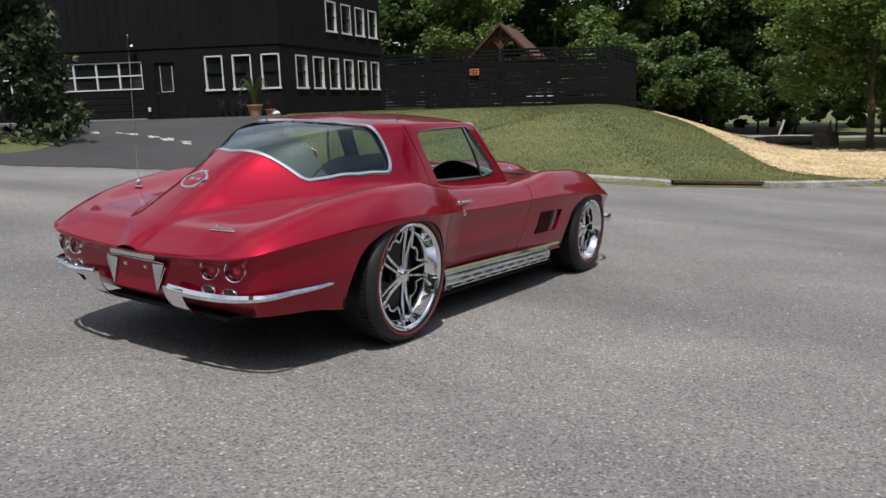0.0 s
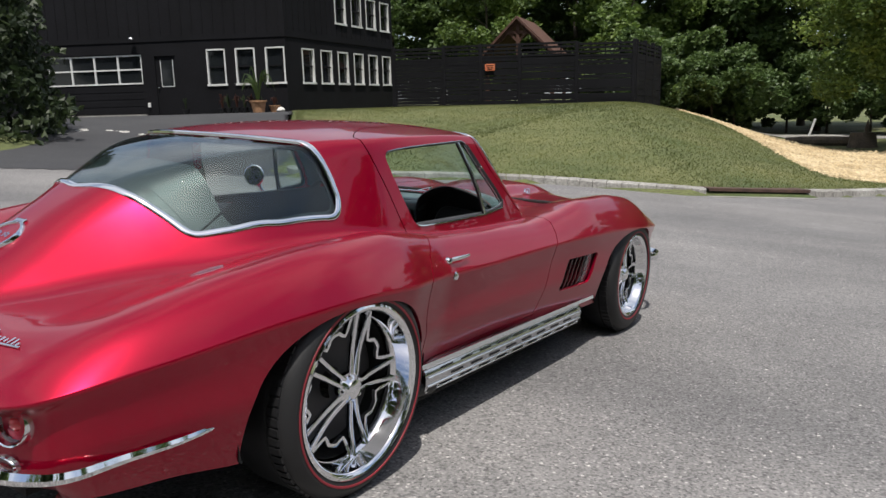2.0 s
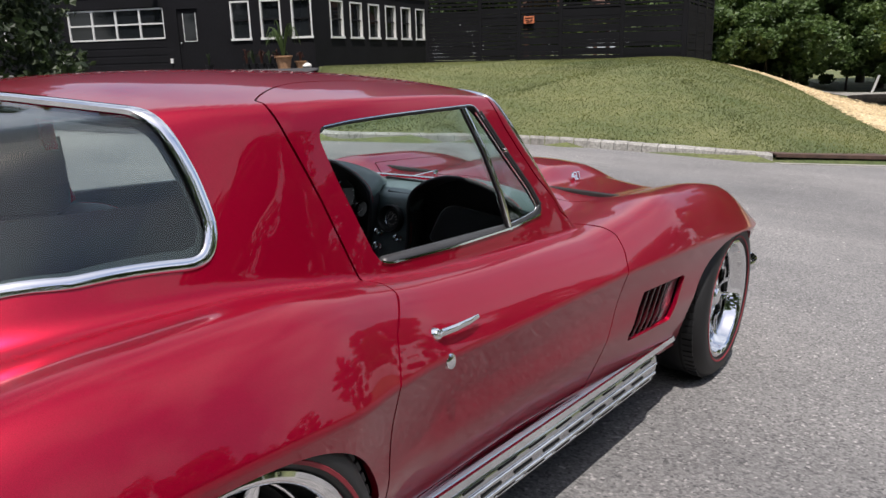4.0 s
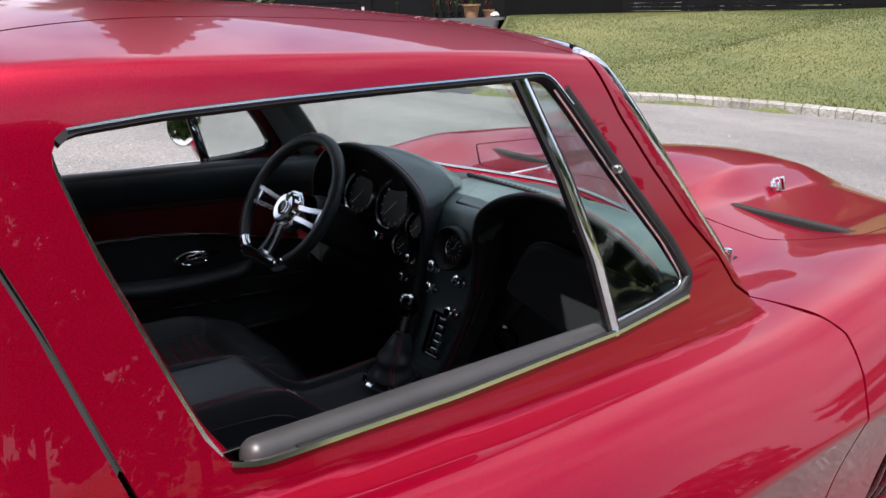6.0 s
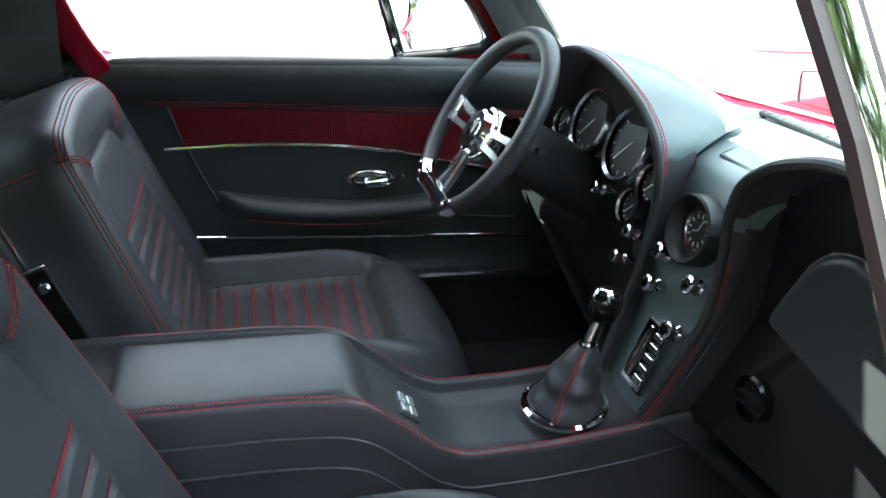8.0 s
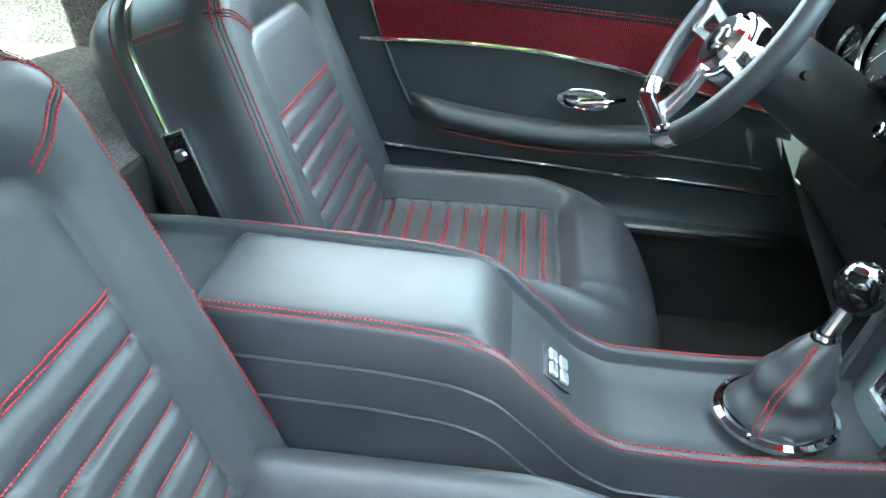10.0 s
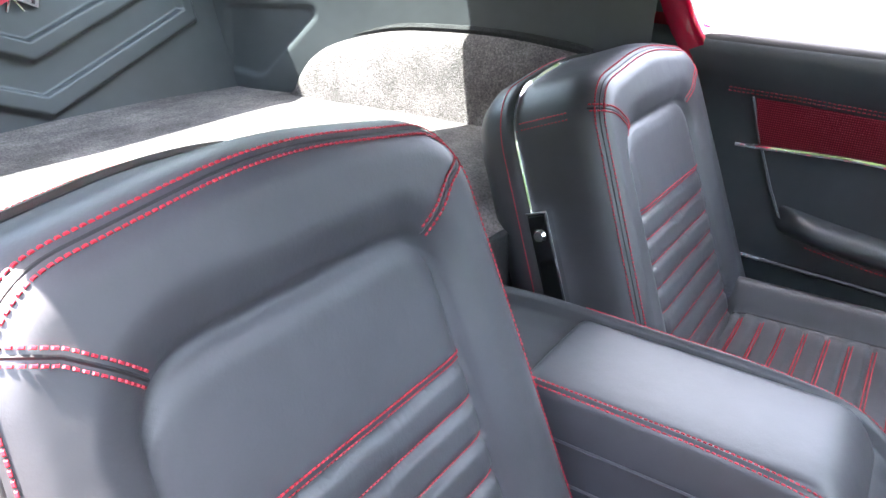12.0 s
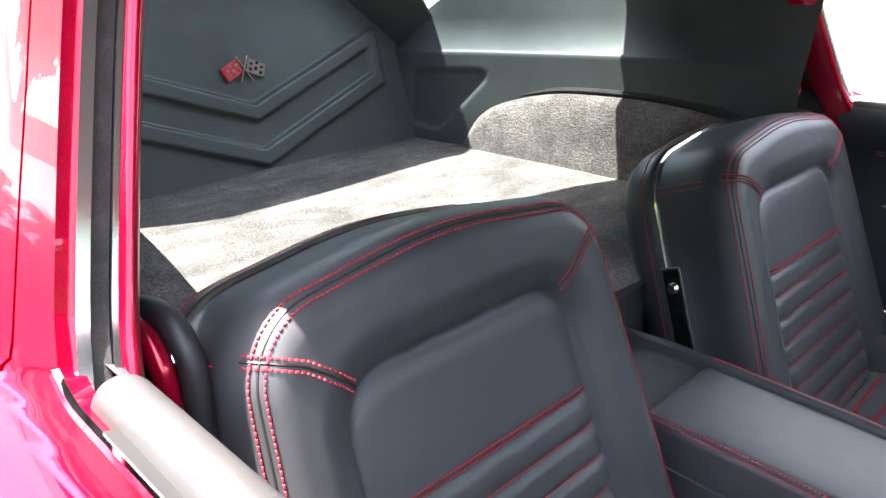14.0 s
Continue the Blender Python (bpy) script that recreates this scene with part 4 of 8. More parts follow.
part("shade", lathe([(.02, .04), (.06, .02), (.12, -.05), (.115, -.05), (.05, .01), (0.0, .02)], 14, m=Matrix.Translation((0, .2, 0))), CHROME_DULL, lamp, "pale metal shade")

# ---- the car: body surfaces ----
car = empty("sports_car", CAR, "candy-red fastback coupe with chrome wheels and side pipes", "car")

# the sharp crease that runs round the body: half width and height along the car (y forward)
crease_x = curve1([(-2.245, 0.0), (-2.24, 0.2), (-2.225, 0.45), (-2.20, 0.60), (-2.14, 0.70), (-2.0, 0.765), (-1.7, 0.828), (-1.25, 0.868), (-1.0, 0.852), (-0.82, 0.815), (-0.65, 0.793), (-0.3, 0.789), (0.2, 0.803), (0.7, 0.832),
                   (1.25, 0.848), (1.6, 0.805), (1.85, 0.72), (2.02, 0.58), (2.11, 0.35), (2.15, 0.0)])
crease_z = curve1([(-2.245, 0.50), (-2.20, 0.522), (-2.13, 0.548), (-1.9, 0.59), (-1.55, 0.63), (-1.26, 0.645), (-0.93, 0.625), (-0.36, 0.612), (0.19, 0.625), (0.65, 0.63), (1.2, 0.61), (1.66, 0.575), (2.15, 0.545)])
peak_z = curve1([(-2.245, 0.505), (-2.1, 0.612), (-1.9, 0.685), (-1.6, 0.752), (-1.3, 0.79), (-1.05, 0.797), (-0.85, 0.775), (-0.6, 0.74), (-0.3, 0.727), (0.1, 0.725), (0.4, 0.752), (0.7, 0.79), (1.0, 0.79), (1.3, 0.765), (1.6, 0.69), (1.85, 0.61), (2.05, 0.56), (2.15, 0.55)])
peak_x = curve1([(-2.245, 0.5), (-1.9, 0.64), (-1.3, 0.715), (-0.95, 0.70), (-0.72, 0.672), (-0.5, 0.665), (0.0, 0.665), (0.6, 0.685), (1.3, 0.68), (1.8, 0.58), (2.15, 0.4)])
valley_z = curve1([(-2.245, 0.505), (-2.1, 0.622), (-1.9, 0.66), (-1.6, 0.70), (-1.2, 0.735), (-0.8, 0.72), (-0.3, 0.70), (0.3, 0.715), (0.7, 0.745), (1.2, 0.735), (1.6, 0.665), (1.9, 0.595), (2.15, 0.55)])
centre_z = curve1([(-2.245, 0.505), (-2.1, 0.622), (-1.9, 0.66), (-1.6, 0.70), (-1.2, 0.735), (-0.8, 0.72), (-0.3, 0.70), (0.3, 0.735), (0.7, 0.785), (1.2, 0.775), (1.6, 0.705), (1.9, 0.62), (2.15, 0.555)])
roof_z = curve1([(-2.245, 0.52), (-2.19, 0.575), (-2.0, 0.70), (-1.86, 0.787), (-1.72, 0.872), (-1.5, 0.985), (-1.2, 1.08), (-0.9, 1.122), (-0.6, 1.14), (-0.3, 1.145), (-0.1, 1.14), (0.1, 1.115), (0.4, 1.05)])
cabin_x = curve1([(-2.245, 0.06), (-2.0, 0.20), (-1.86, 0.29), (-1.52, 0.445), (-1.3, 0.53), (-1.05, 0.582), (-0.92, 0.606), (-0.8, 0.624), (-0.5, 0.636), (0.0, 0.639), (0.4, 0.632)])
cabin_q = curve1([(-2.245, 1.6), (-1.86, 1.5), (-1.52, 1.0), (-1.3, 0.66), (-1.05, 0.44), (-0.8, 0.33), (-0.5, 0.30), (0.4, 0.30)])
crown = curve1([(-2.245, 0.6), (-1.86, 0.35), (-1.4, 0.24), (-0.9, 0.17), (0.4, 0.15)])
fillet = curve1([(-2.245, 0.012), (-1.86, 0.03), (-1.3, 0.05), (-0.95, 0.04), (-0.7, 0.014), (0.4, 0.012)])
shoulder = curve1([(-2.245, 0.02), (-1.7, 0.05), (-1.2, 0.06), (-0.7, 0.05), (0.4, 0.045)])


def smin(a, b, k):
    h = np.clip(0.5 + 0.5 * (b - a) / k, 0, 1)
    return b * (1 - h) + a * h - k * h * (1 - h)


def smax(a, b, k):
    return -smin(-a, -b, k)


def ease(t):
    t = np.clip(t, 0, 1)
    return t * t * (3 - 2 * t)


def top_z(x, y):
    """Height of the upper body over the plan: fenders, hood, deck, cabin with its fastback."""
    x, y = np.abs(np.asarray(x, float)), np.asarray(y, float)
    xb, zb = crease_x(y), crease_z(y)
    xp = np.minimum(peak_x(y), xb * 0.86)
    zp, zv, zc = peak_z(y), valley_z(y), centre_z(y)
    s = np.clip((xb - x) / np.maximum(xb - xp, 1e-4), 0, 1)
    outer = zb + (zp - zb) * (1 - (1 - s) ** 1.9)
    xv = np.minimum(0.44, xp * 0.7)
    mid = zp + (zv - zp) * ease((xp - x) / np.maximum(xp - xv, 1e-4))
    inner = zv + (zc - zv) * ease((xv - x) / np.maximum(xv, 1e-4))
    f = np.where(x > xp, outer, np.where(x > xv, mid, inner))
    # the raised blister on the hood
    bl = ease((y - 0.52) / 0.42) * ease((1.75 - y) / 0.75)
    f = f + 0.045 * bl * ease((0.27 - 0.05 * np.clip(y - 0.7, 0, 1) - x) / 0.10)
    # the cabin
    cap = roof_z(y) - crown(y) * x * x
    side = zv + (cabin_x(y) - x) / cabin_q(y)
    screen = 0.786 + 0.96 * (0.455 - 0.29 * (x / 0.59) ** 1.4 - y)
    c = smin(smin(cap, side, shoulder(y)), screen, 0.02)
    return smax(f, c, fillet(y))


def side_point(y, t):
    """A point of the lower side, t from 0 at the crease to 1 at the sill; it wraps round nose and tail."""
    e = 1e-3
    xb, zb = crease_x(y), crease_z(y)
    dx = (crease_x(np.minimum(y + e, 2.15)) - crease_x(np.maximum(y - e, -2.245))) / (np.minimum(y + e, 2.15) - np.maximum(y - e, -2.245))
    nx, ny = 1 / np.sqrt(1 + dx * dx), -dx / np.sqrt(1 + dx * dx)
    tail = np.clip(-ny, 0, 1) ** 2 * (y < 0)
    nose = np.clip(ny, 0, 1) ** 2 * (y > 0)
    d_side = 0.075 * t ** 1.7 + 0.012 * np.sin(np.clip(t * 2, 0, 1) * math.pi)
    d_tail = 0.05 * ease(t / 0.14) + 0.15 * np.clip((t - 0.62) / 0.38, 0, 1) ** 1.5
    d_nose = 0.16 * t ** 1.2
    d = d_side * (1 - tail - nose) + d_tail * tail + d_nose * nose
    z_low = (0.235 + 0.03 * ease((-1.6 - y) / 0.3)) * (1 - tail) + 0.24 * tail
    x, yy, z = xb - nx * d, y - ny * d, zb + (z_low - zb) * t
    return np.maximum(x, 0), yy, z


def stations():
    a = -2.245 + 0.12 * (np.linspace(0, 1, 26) ** 2)
    b = np.arange(-2.12, 2.02, 0.0125)
    c = 2.15 - 0.13 * (np.linspace(1, 0, 20) ** 2)
    return np.concatenate([a, b, c])


def body_surface():
    """Outer skin as triangles with exact normals: the top, then the two lower sides."""
    ys, K, M = stations(), 128, 22
    S = len(ys)
    X = np.zeros((S, K))
    for i, y in enumerate(ys):
        fx = np.linspace(crease_x(y), 0, 420)
        fz = top_z(fx, np.full(420, y))
        L = np.concatenate([[0], np.cumsum(np.hypot(np.diff(fx), np.diff(fz)))])
        X[i] = np.interp(np.linspace(0, L[-1], K), L, fx)
        X[i, -1] = 0
    Y = np.repeat(ys[:, None], K, 1)
    Z = top_z(X, Y)
    e = 0.0015
    hx = (top_z(X + e, Y) - top_z(np.maximum(X - e, 0), Y)) / (X + e - np.maximum(X - e, 0))
    hx[:, 0] = ((top_z(X - 2 * e, Y) - Z) / (-2 * e))[:, 0]
    hx[:, -1] = 0
    yc = np.clip(Y, -2.245 + e, 2.15 - e)
    hy = (top_z(X, yc + e) - top_z(X, yc - e)) / (2 * e)
    hx, hy = np.clip(hx, -6, 6), np.clip(hy, -6, 6)
    N = np.stack([-hx, -hy, np.ones_like(hx)], -1)
    N /= np.linalg.norm(N, axis=-1, keepdims=True)
    T = np.linspace(0, 1, M) ** 1.15
    px, py, pz = side_point(ys[:, None] + 0 * T[None], T[None] + 0 * ys[:, None])
    P = np.stack([px, py, pz], -1)
    du, dv = np.gradient(P, axis=0), np.gradient(P, axis=1)
    NS = np.cross(dv, du)
    NS /= np.maximum(np.linalg.norm(NS, axis=-1, keepdims=True), 1e-9)
    NS[NS[..., 0] < -0.5] *= -1
    edge = N[:, 0] + NS[:, 0]
    edge /= np.linalg.norm(edge, axis=-1, keepdims=True)
    N[:, 0], NS[:, 0] = edge, edge
    top = np.stack([X, Y, Z], -1)
    mir = np.array([-1, 1, 1])
    V = [np.concatenate([top, (top * mir)[:, -2::-1]], 1), P, P * mir]
    NN = [np.concatenate([N, (N * mir)[:, -2::-1]], 1), NS, NS * mir]
    out_v, out_n, out_t, base = [], [], [], 0
    for k, (v, n) in enumerate(zip(V, NN)):
        a, b = v.shape[:2]
        i = np.arange(a * b).reshape(a, b) + base
        q = np.stack([i[:-1, :-1], i[1:, :-1], i[1:, 1:], i[:-1, 1:]], -1).reshape(-1, 4)
        t = np.concatenate([q[:, [0, 1, 2]], q[:, [0, 2, 3]]])
        if k == 1:
            t = t[:, ::-1]
        out_v.append(v.reshape(-1, 3)), out_n.append(n.reshape(-1, 3)), out_t.append(t)
        base += a * b
    return np.concatenate(out_v), np.concatenate(out_n), np.concatenate(out_t)


def clip_skin(skin, f):
    """The part of a skin on which f(x, y, z, normal) < 0, cut cleanly along f = 0."""
    V, N, T = skin
    g = f(V[:, 0], V[:, 1], V[:, 2])
    g = np.where(np.abs(g) < 1e-7, 1e-7, g)
    neg = g < 0
    c = neg[T].sum(1)
    tris = [tuple(t) for t in T[c == 3]]
    nv, nn, cache = [], [], {}
    base = len(V)

    def cut(a, b):
        key = (a, b) if a < b else (b, a)
        if key not in cache:
            t = g[a] / (g[a] - g[b])
            n = N[a] + (N[b] - N[a]) * t
            nv.append(V[a] + (V[b] - V[a]) * t)
            nn.append(n / max(np.linalg.norm(n), 1e-9))
            cache[key] = base + len(nv) - 1
        return cache[key]
    for t in T[(c == 1) | (c == 2)]:
        t = list(t)
        for _ in range(3):
            if (neg[t[0]] and not neg[t[1]] and not neg[t[2]]) or (not neg[t[0]] and neg[t[1]] and neg[t[2]]):
                break
            t = t[1:] + t[:1]
        a, b, d = t
        p, q = cut(a, b), cut(a, d)
        if neg[a]:
            tris.append((a, p, q))
        else:
            tris += [(p, b, d), (p, d, q)]
    A = np.array(tris, int).reshape(-1, 3)
    V2 = np.concatenate([V, np.array(nv).reshape(-1, 3)])
    N2 = np.concatenate([N, np.array(nn).reshape(-1, 3)])
    used = np.unique(A)
    m = np.zeros(len(V2), int)
    m[used] = np.arange(len(used))
    return V2[used], N2[used], m[A]


def boundary_loops(skin):
    """Ordered border lines of a skin, as arrays of places."""
    V, N, T = skin
    key = np.round(V, 5)
    _, first, inv = np.unique(key, axis=0, return_index=True, return_inverse=True)
    inv = inv.reshape(-1)
    W = inv[T]
    E = {}
    for a, b in ((0, 1), (1, 2), (2, 0)):
        for p, q in zip(W[:, a], W[:, b]):
            if p != q:
                E[(p, q)] = E.get((p, q), 0) + 1
    nxt = {}
    for (p, q) in E:
        if (q, p) not in E:
            nxt.setdefault(p, []).append(q)
    loops = []
    while nxt:
        s = next(iter(nxt))
        loop, cur = [s], s
        while cur in nxt:
            n = nxt[cur].pop()
            if not nxt[cur]:
                del nxt[cur]
            cur = n
            if cur == s:
                break
            loop.append(cur)
        loops.append(first[loop])
    return sorted(loops, key=len, reverse=True)


def skin_mesh(name, skin, thick, mat, inner=None, push=0.0):
    """A plate out of a skin: outside, inside and rims, with the skin's own normals."""
    V, N, T = skin
    V = V - N * push
    n = len(V)
    if not thick:
        me = mesh_from(name, V, T, mat, True)
        me.normals_split_custom_set_from_vertices([tuple(v) for v in N])
        return me
    verts, norms = [V, V - N * thick], [N, -N]
    faces = [T, T[:, ::-1] + n]
    key = np.round(V, 5)
    _, first, inv = np.unique(key, axis=0, return_index=True, return_inverse=True)
    inv = inv.reshape(-1)
    W = inv[T]
    ed = set()
    for a, b in ((0, 1), (1, 2), (2, 0)):
        ed.update(zip(W[:, a].tolist(), W[:, b].tolist()))
    rim = [(first[p], first[q]) for p, q in ed if p != q and (q, p) not in ed]
    k = 2 * n
    rv, rn, rf = [], [], []
    for p, q in rim:
        a, b = V[p], V[q]
        c, d = b - N[q] * thick, a - N[p] * thick
        o = np.cross(b - a, N[p])
        o = o / max(np.linalg.norm(o), 1e-9)
        rv += [a, b, c, d]
        rn += [o] * 4
        rf += [(k, k + 3, k + 2), (k, k + 2, k + 1)]
        k += 4
    if rv:
        verts.append(np.array(rv)), norms.append(np.array(rn)), faces.append(np.array(rf))
    F = np.concatenate(faces)
    me = mesh_from(name, np.concatenate(verts), F, mat, True)
    if inner:
        me.materials.append(inner)
        idx = np.zeros(len(F), np.int32)
        idx[len(T):2 * len(T)] = 1
        me.polygons.foreach_set("material_index", idx)
    me.normals_split_custom_set_from_vertices([tuple(v) for v in np.concatenate(norms)])
    return me


def rounded(poly, r):
    """A field for a polygon whose corners are rounded by r (the polygon's own corners lie r inside)."""
    c = np.mean(poly, axis=0)
    return lambda a, b: sd_poly(a, b, poly) - r


DOOR = [(-0.835, 0.3), (-0.845, 0.62), (-0.801, 0.692), (-0.726, 0.743), (-0.759, 0.84), (-0.781, 0.908), (-0.804, 0.967), (-0.826, 1.022), (-0.847, 1.08), (-0.855, 1.3), (-0.14, 1.3), (-0.14, 1.108), (-0.095, 1.032), (-0.043, 0.967), (0.026, 0.890), (0.09, 0.833), (0.125, 0.786), (0.185, 0.750), (0.255, 0.735), (0.265, 0.716), (0.243, 0.673), (0.2, 0.62), (0.175, 0.48), (0.1, 0.3)]
SIDE_WIN = [(-0.676, 0.8), (-0.697, 0.853), (-0.733, 0.95), (-0.752, 1.017), (-0.751, 1.035), (-0.739, 1.045), (-0.665, 1.055), (-0.57, 1.063), (-0.459, 1.07), (-0.223, 1.083), (-0.209, 1.078), (-0.181, 1.047), (-0.112, 0.965), (-0.028, 0.874), (0.016, 0.817), (0.018, 0.806), (0.007, 0.796), (-0.147, 0.776), (-0.414, 0.768), (-0.633, 0.769), (-0.659, 0.776)]
REAR_HALF = [(0.0, -1.628), (0.1, -1.608), (0.18, -1.581), (0.248, -1.55), (0.31, -1.522), (0.355, -1.503), (0.378, -1.484), (0.432, -1.382), (0.488, -1.241), (0.525, -1.091), (0.535, -1.053), (0.537, -1.027), (0.525, -1.012), (0.492, -1.02), (0.454, -1.04), (0.401, -1.069), (0.335, -1.1), (0.24, -1.134), (0.12, -1.163), (0.0, -1.175)]
REAR_WIN = REAR_HALF + [(-x, y) for x, y in REAR_HALF[-2:0:-1]]
SCREEN_HALF = [(0.492, 1.088), (0.518, 1.026), (0.542, 0.958), (0.566, 0.882), (0.584, 0.812), (0.30, 0.792)]
SCREEN = [(0.0, 1.104)] + SCREEN_HALF + [(0.0, 0.788)] + [(-x, z) for x, z in SCREEN_HALF[::-1]]
HOOD = [(-0.42, 0.60), (-0.55, 0.70), (-0.56, 1.2), (-0.48, 1.6), (-0.2, 1.80), (0.2, 1.80), (0.48, 1.6), (0.56, 1.2), (0.55, 0.70), (0.42, 0.60), (0.2, 0.61), (-0.2, 0.61)]


def f_door(x, y, z, sign=1):
    return np.maximum(sd_poly(y, z, DOOR), 0.305 + 1.23 * np.clip(-0.5 - y, 0, 1) ** 2 - x * sign)


def f_side_win(x, y, z, sign=1):
    return np.maximum(sd_poly(y, z, SIDE_WIN), 0.3 - x * sign)


def f_rear_win(x, y, z):
    return np.maximum(sd_poly(x, y, REAR_WIN), 0.75 - z)


def f_screen(x, y, z):
    return np.maximum(np.maximum(sd_poly(x, z, SCREEN) - 0.012, -0.25 - y), np.maximum(0.155 - (z - 0.805) * 0.922 - y, y - 0.50))


def f_hood(x, y, z):
    return np.maximum(sd_poly(x, y, HOOD) - 0.02, 0.5 - z)


def f_arch(x, y, z):
    r = (np.abs((y + 1.265) / 0.405) ** 2.3 + np.abs((z - 0.32) / 0.30) ** 2.3) ** (1 / 2.3)
    f = (np.abs((y - 1.20) / 0.405) ** 2.3 + np.abs((z - 0.32) / 0.285) ** 2.3) ** (1 / 2.3)
    return np.maximum((np.minimum(r, f) - 1) * 0.3, 0.4 - np.abs(x))


LOUVRE_Y, LOUVRE_Z, LOUVRE_SLANT = (0.338, 0.660), (0.382, 0.532), 0.45


def f_louvres(x, y, z):
    """The slanted recess behind the front wheel."""
    yy = y - (z - 0.46) * LOUVRE_SLANT
    out = np.maximum(np.maximum(LOUVRE_Y[0] - yy, yy - LOUVRE_Y[1]), np.maximum(LOUVRE_Z[0] - z, z - LOUVRE_Z[1]))
    return np.maximum(out, 0.5 - np.abs(x))


def body_x(y, z, side=1):
    """Half width of the cabin's skin at a height."""
    lo, hi = 0.0, float(crease_x(y))
    for _ in range(40):
        m = (lo + hi) / 2
        if float(top_z(np.array([m]), np.array([y]))[0]) > z:
            lo = m
        else:
            hi = m
    return lo


SKIN = body_surface()
shell = clip_skin(SKIN, lambda x, y, z: -f_arch(x, y, z))
rear_glass_skin = clip_skin(shell, lambda x, y, z: f_rear_win(x, y, z) - 0.004)
screen_skin = clip_skin(shell, lambda x, y, z: f_screen(x, y, z) - 0.004)
rest = clip_skin(shell, lambda x, y, z: -f_rear_win(x, y, z))
rest = clip_skin(rest, lambda x, y, z: -f_screen(x, y, z))
hood_skin = clip_skin(rest, lambda x, y, z: f_hood(x, y, z) + 0.0025)
rest = clip_skin(rest, lambda x, y, z: -f_hood(x, y, z) + 0.0025)
rest = clip_skin(rest, lambda x, y, z: -f_louvres(x, y, z))
door_skins = {}
for sg in (1, -1):
    d = clip_skin(rest, lambda x, y, z: f_door(x, y, z, sg) + 0.0025)
    door_skins[sg] = clip_skin(d, lambda x, y, z: -f_side_win(x, y, z, sg))
    rest = clip_skin(rest, lambda x, y, z: -f_door(x, y, z, sg) + 0.0025)
body = part("body", skin_mesh("body", rest, 0.014, PAINT, PAINT_IN), None, car, "candy-red metallic painted body")
hood = part("hood", skin_mesh("hood", hood_skin, 0.014, PAINT, PAINT_IN), None, car, "red hood with a raised blister")
doors = {sg: part("door", skin_mesh("door", door_skins[sg], 0.014, PAINT, PAINT_IN), None, car, "red car door with an open window") for sg in (1, -1)}
rear_window = part("rear_window", skin_mesh("rear_window", rear_glass_skin, 0.004, REAR_GLASS, push=0.006), None, car, "large wrap-round tinted rear window")
windshield = part("windshield", skin_mesh("windshield", screen_skin, 0.004, GLASS, push=0.006), None, car, "curved tinted windshield")

# ---- the car: inside ----
def grid_mesh(name, rows, mat, closed_u=False):
    """A smooth surface out of rows of points of equal number."""
    n, m = len(rows), len(rows[0])
    V = [p for r in rows for p in r]
    F = []
    for i in range(n - 1):
        for j in range(m if closed_u else m - 1):
            F.append((i * m + j, i * m + (j + 1) % m, (i + 1) * m + (j + 1) % m, (i + 1) * m + j))
    return mesh_from(name, V, F, mat, True)


def dashes(paths, pitch=0.0066, length=0.0044, r=0.0008):
    """Thread: short stitches along lines of points (each a list of place, normal)."""
    V, F = [], []
    for path in paths:
        P = np.array([tuple(p) for p, n in path])
        N = np.array([tuple(n) for p, n in path])
        L = np.concatenate([[0], np.cumsum(np.linalg.norm(np.diff(P, axis=0), axis=1))])
        for s in np.arange(0.002, L[-1] - length, pitch):
            a = Vector([np.interp(s, L, P[:, k]) for k in range(3)])
            b = Vector([np.interp(s + length, L, P[:, k]) for k in range(3)])
            n = Vector([np.interp(s, L, N[:, k]) for k in range(3)]).normalized()
            t = (b - a).normalized()
            c = t.cross(n) * r
            k = len(V)
            mid = (a + b) / 2 + n * (r * 1.3)
            V += [a - c, a + c, b + c, b - c, mid - t * length * 0.3 - c * 0.7, mid - t * length * 0.3 + c * 0.7, mid + t * length * 0.3 + c * 0.7, mid + t * length * 0.3 - c * 0.7]
            F += [(k + 4, k + 5, k + 6, k + 7), (k, k + 1, k + 5, k + 4), (k + 1, k + 2, k + 6, k + 5), (k + 2, k + 3, k + 7, k + 6), (k + 3, k, k + 4, k + 7)]
    me = mesh_from("stitching", V, F, STITCH)
    return me


def stitching(paths, parent, label="red double stitching", **kw):
    return tagged(part("stitching", dashes(paths, **kw), None, parent, label), kind="stuff")


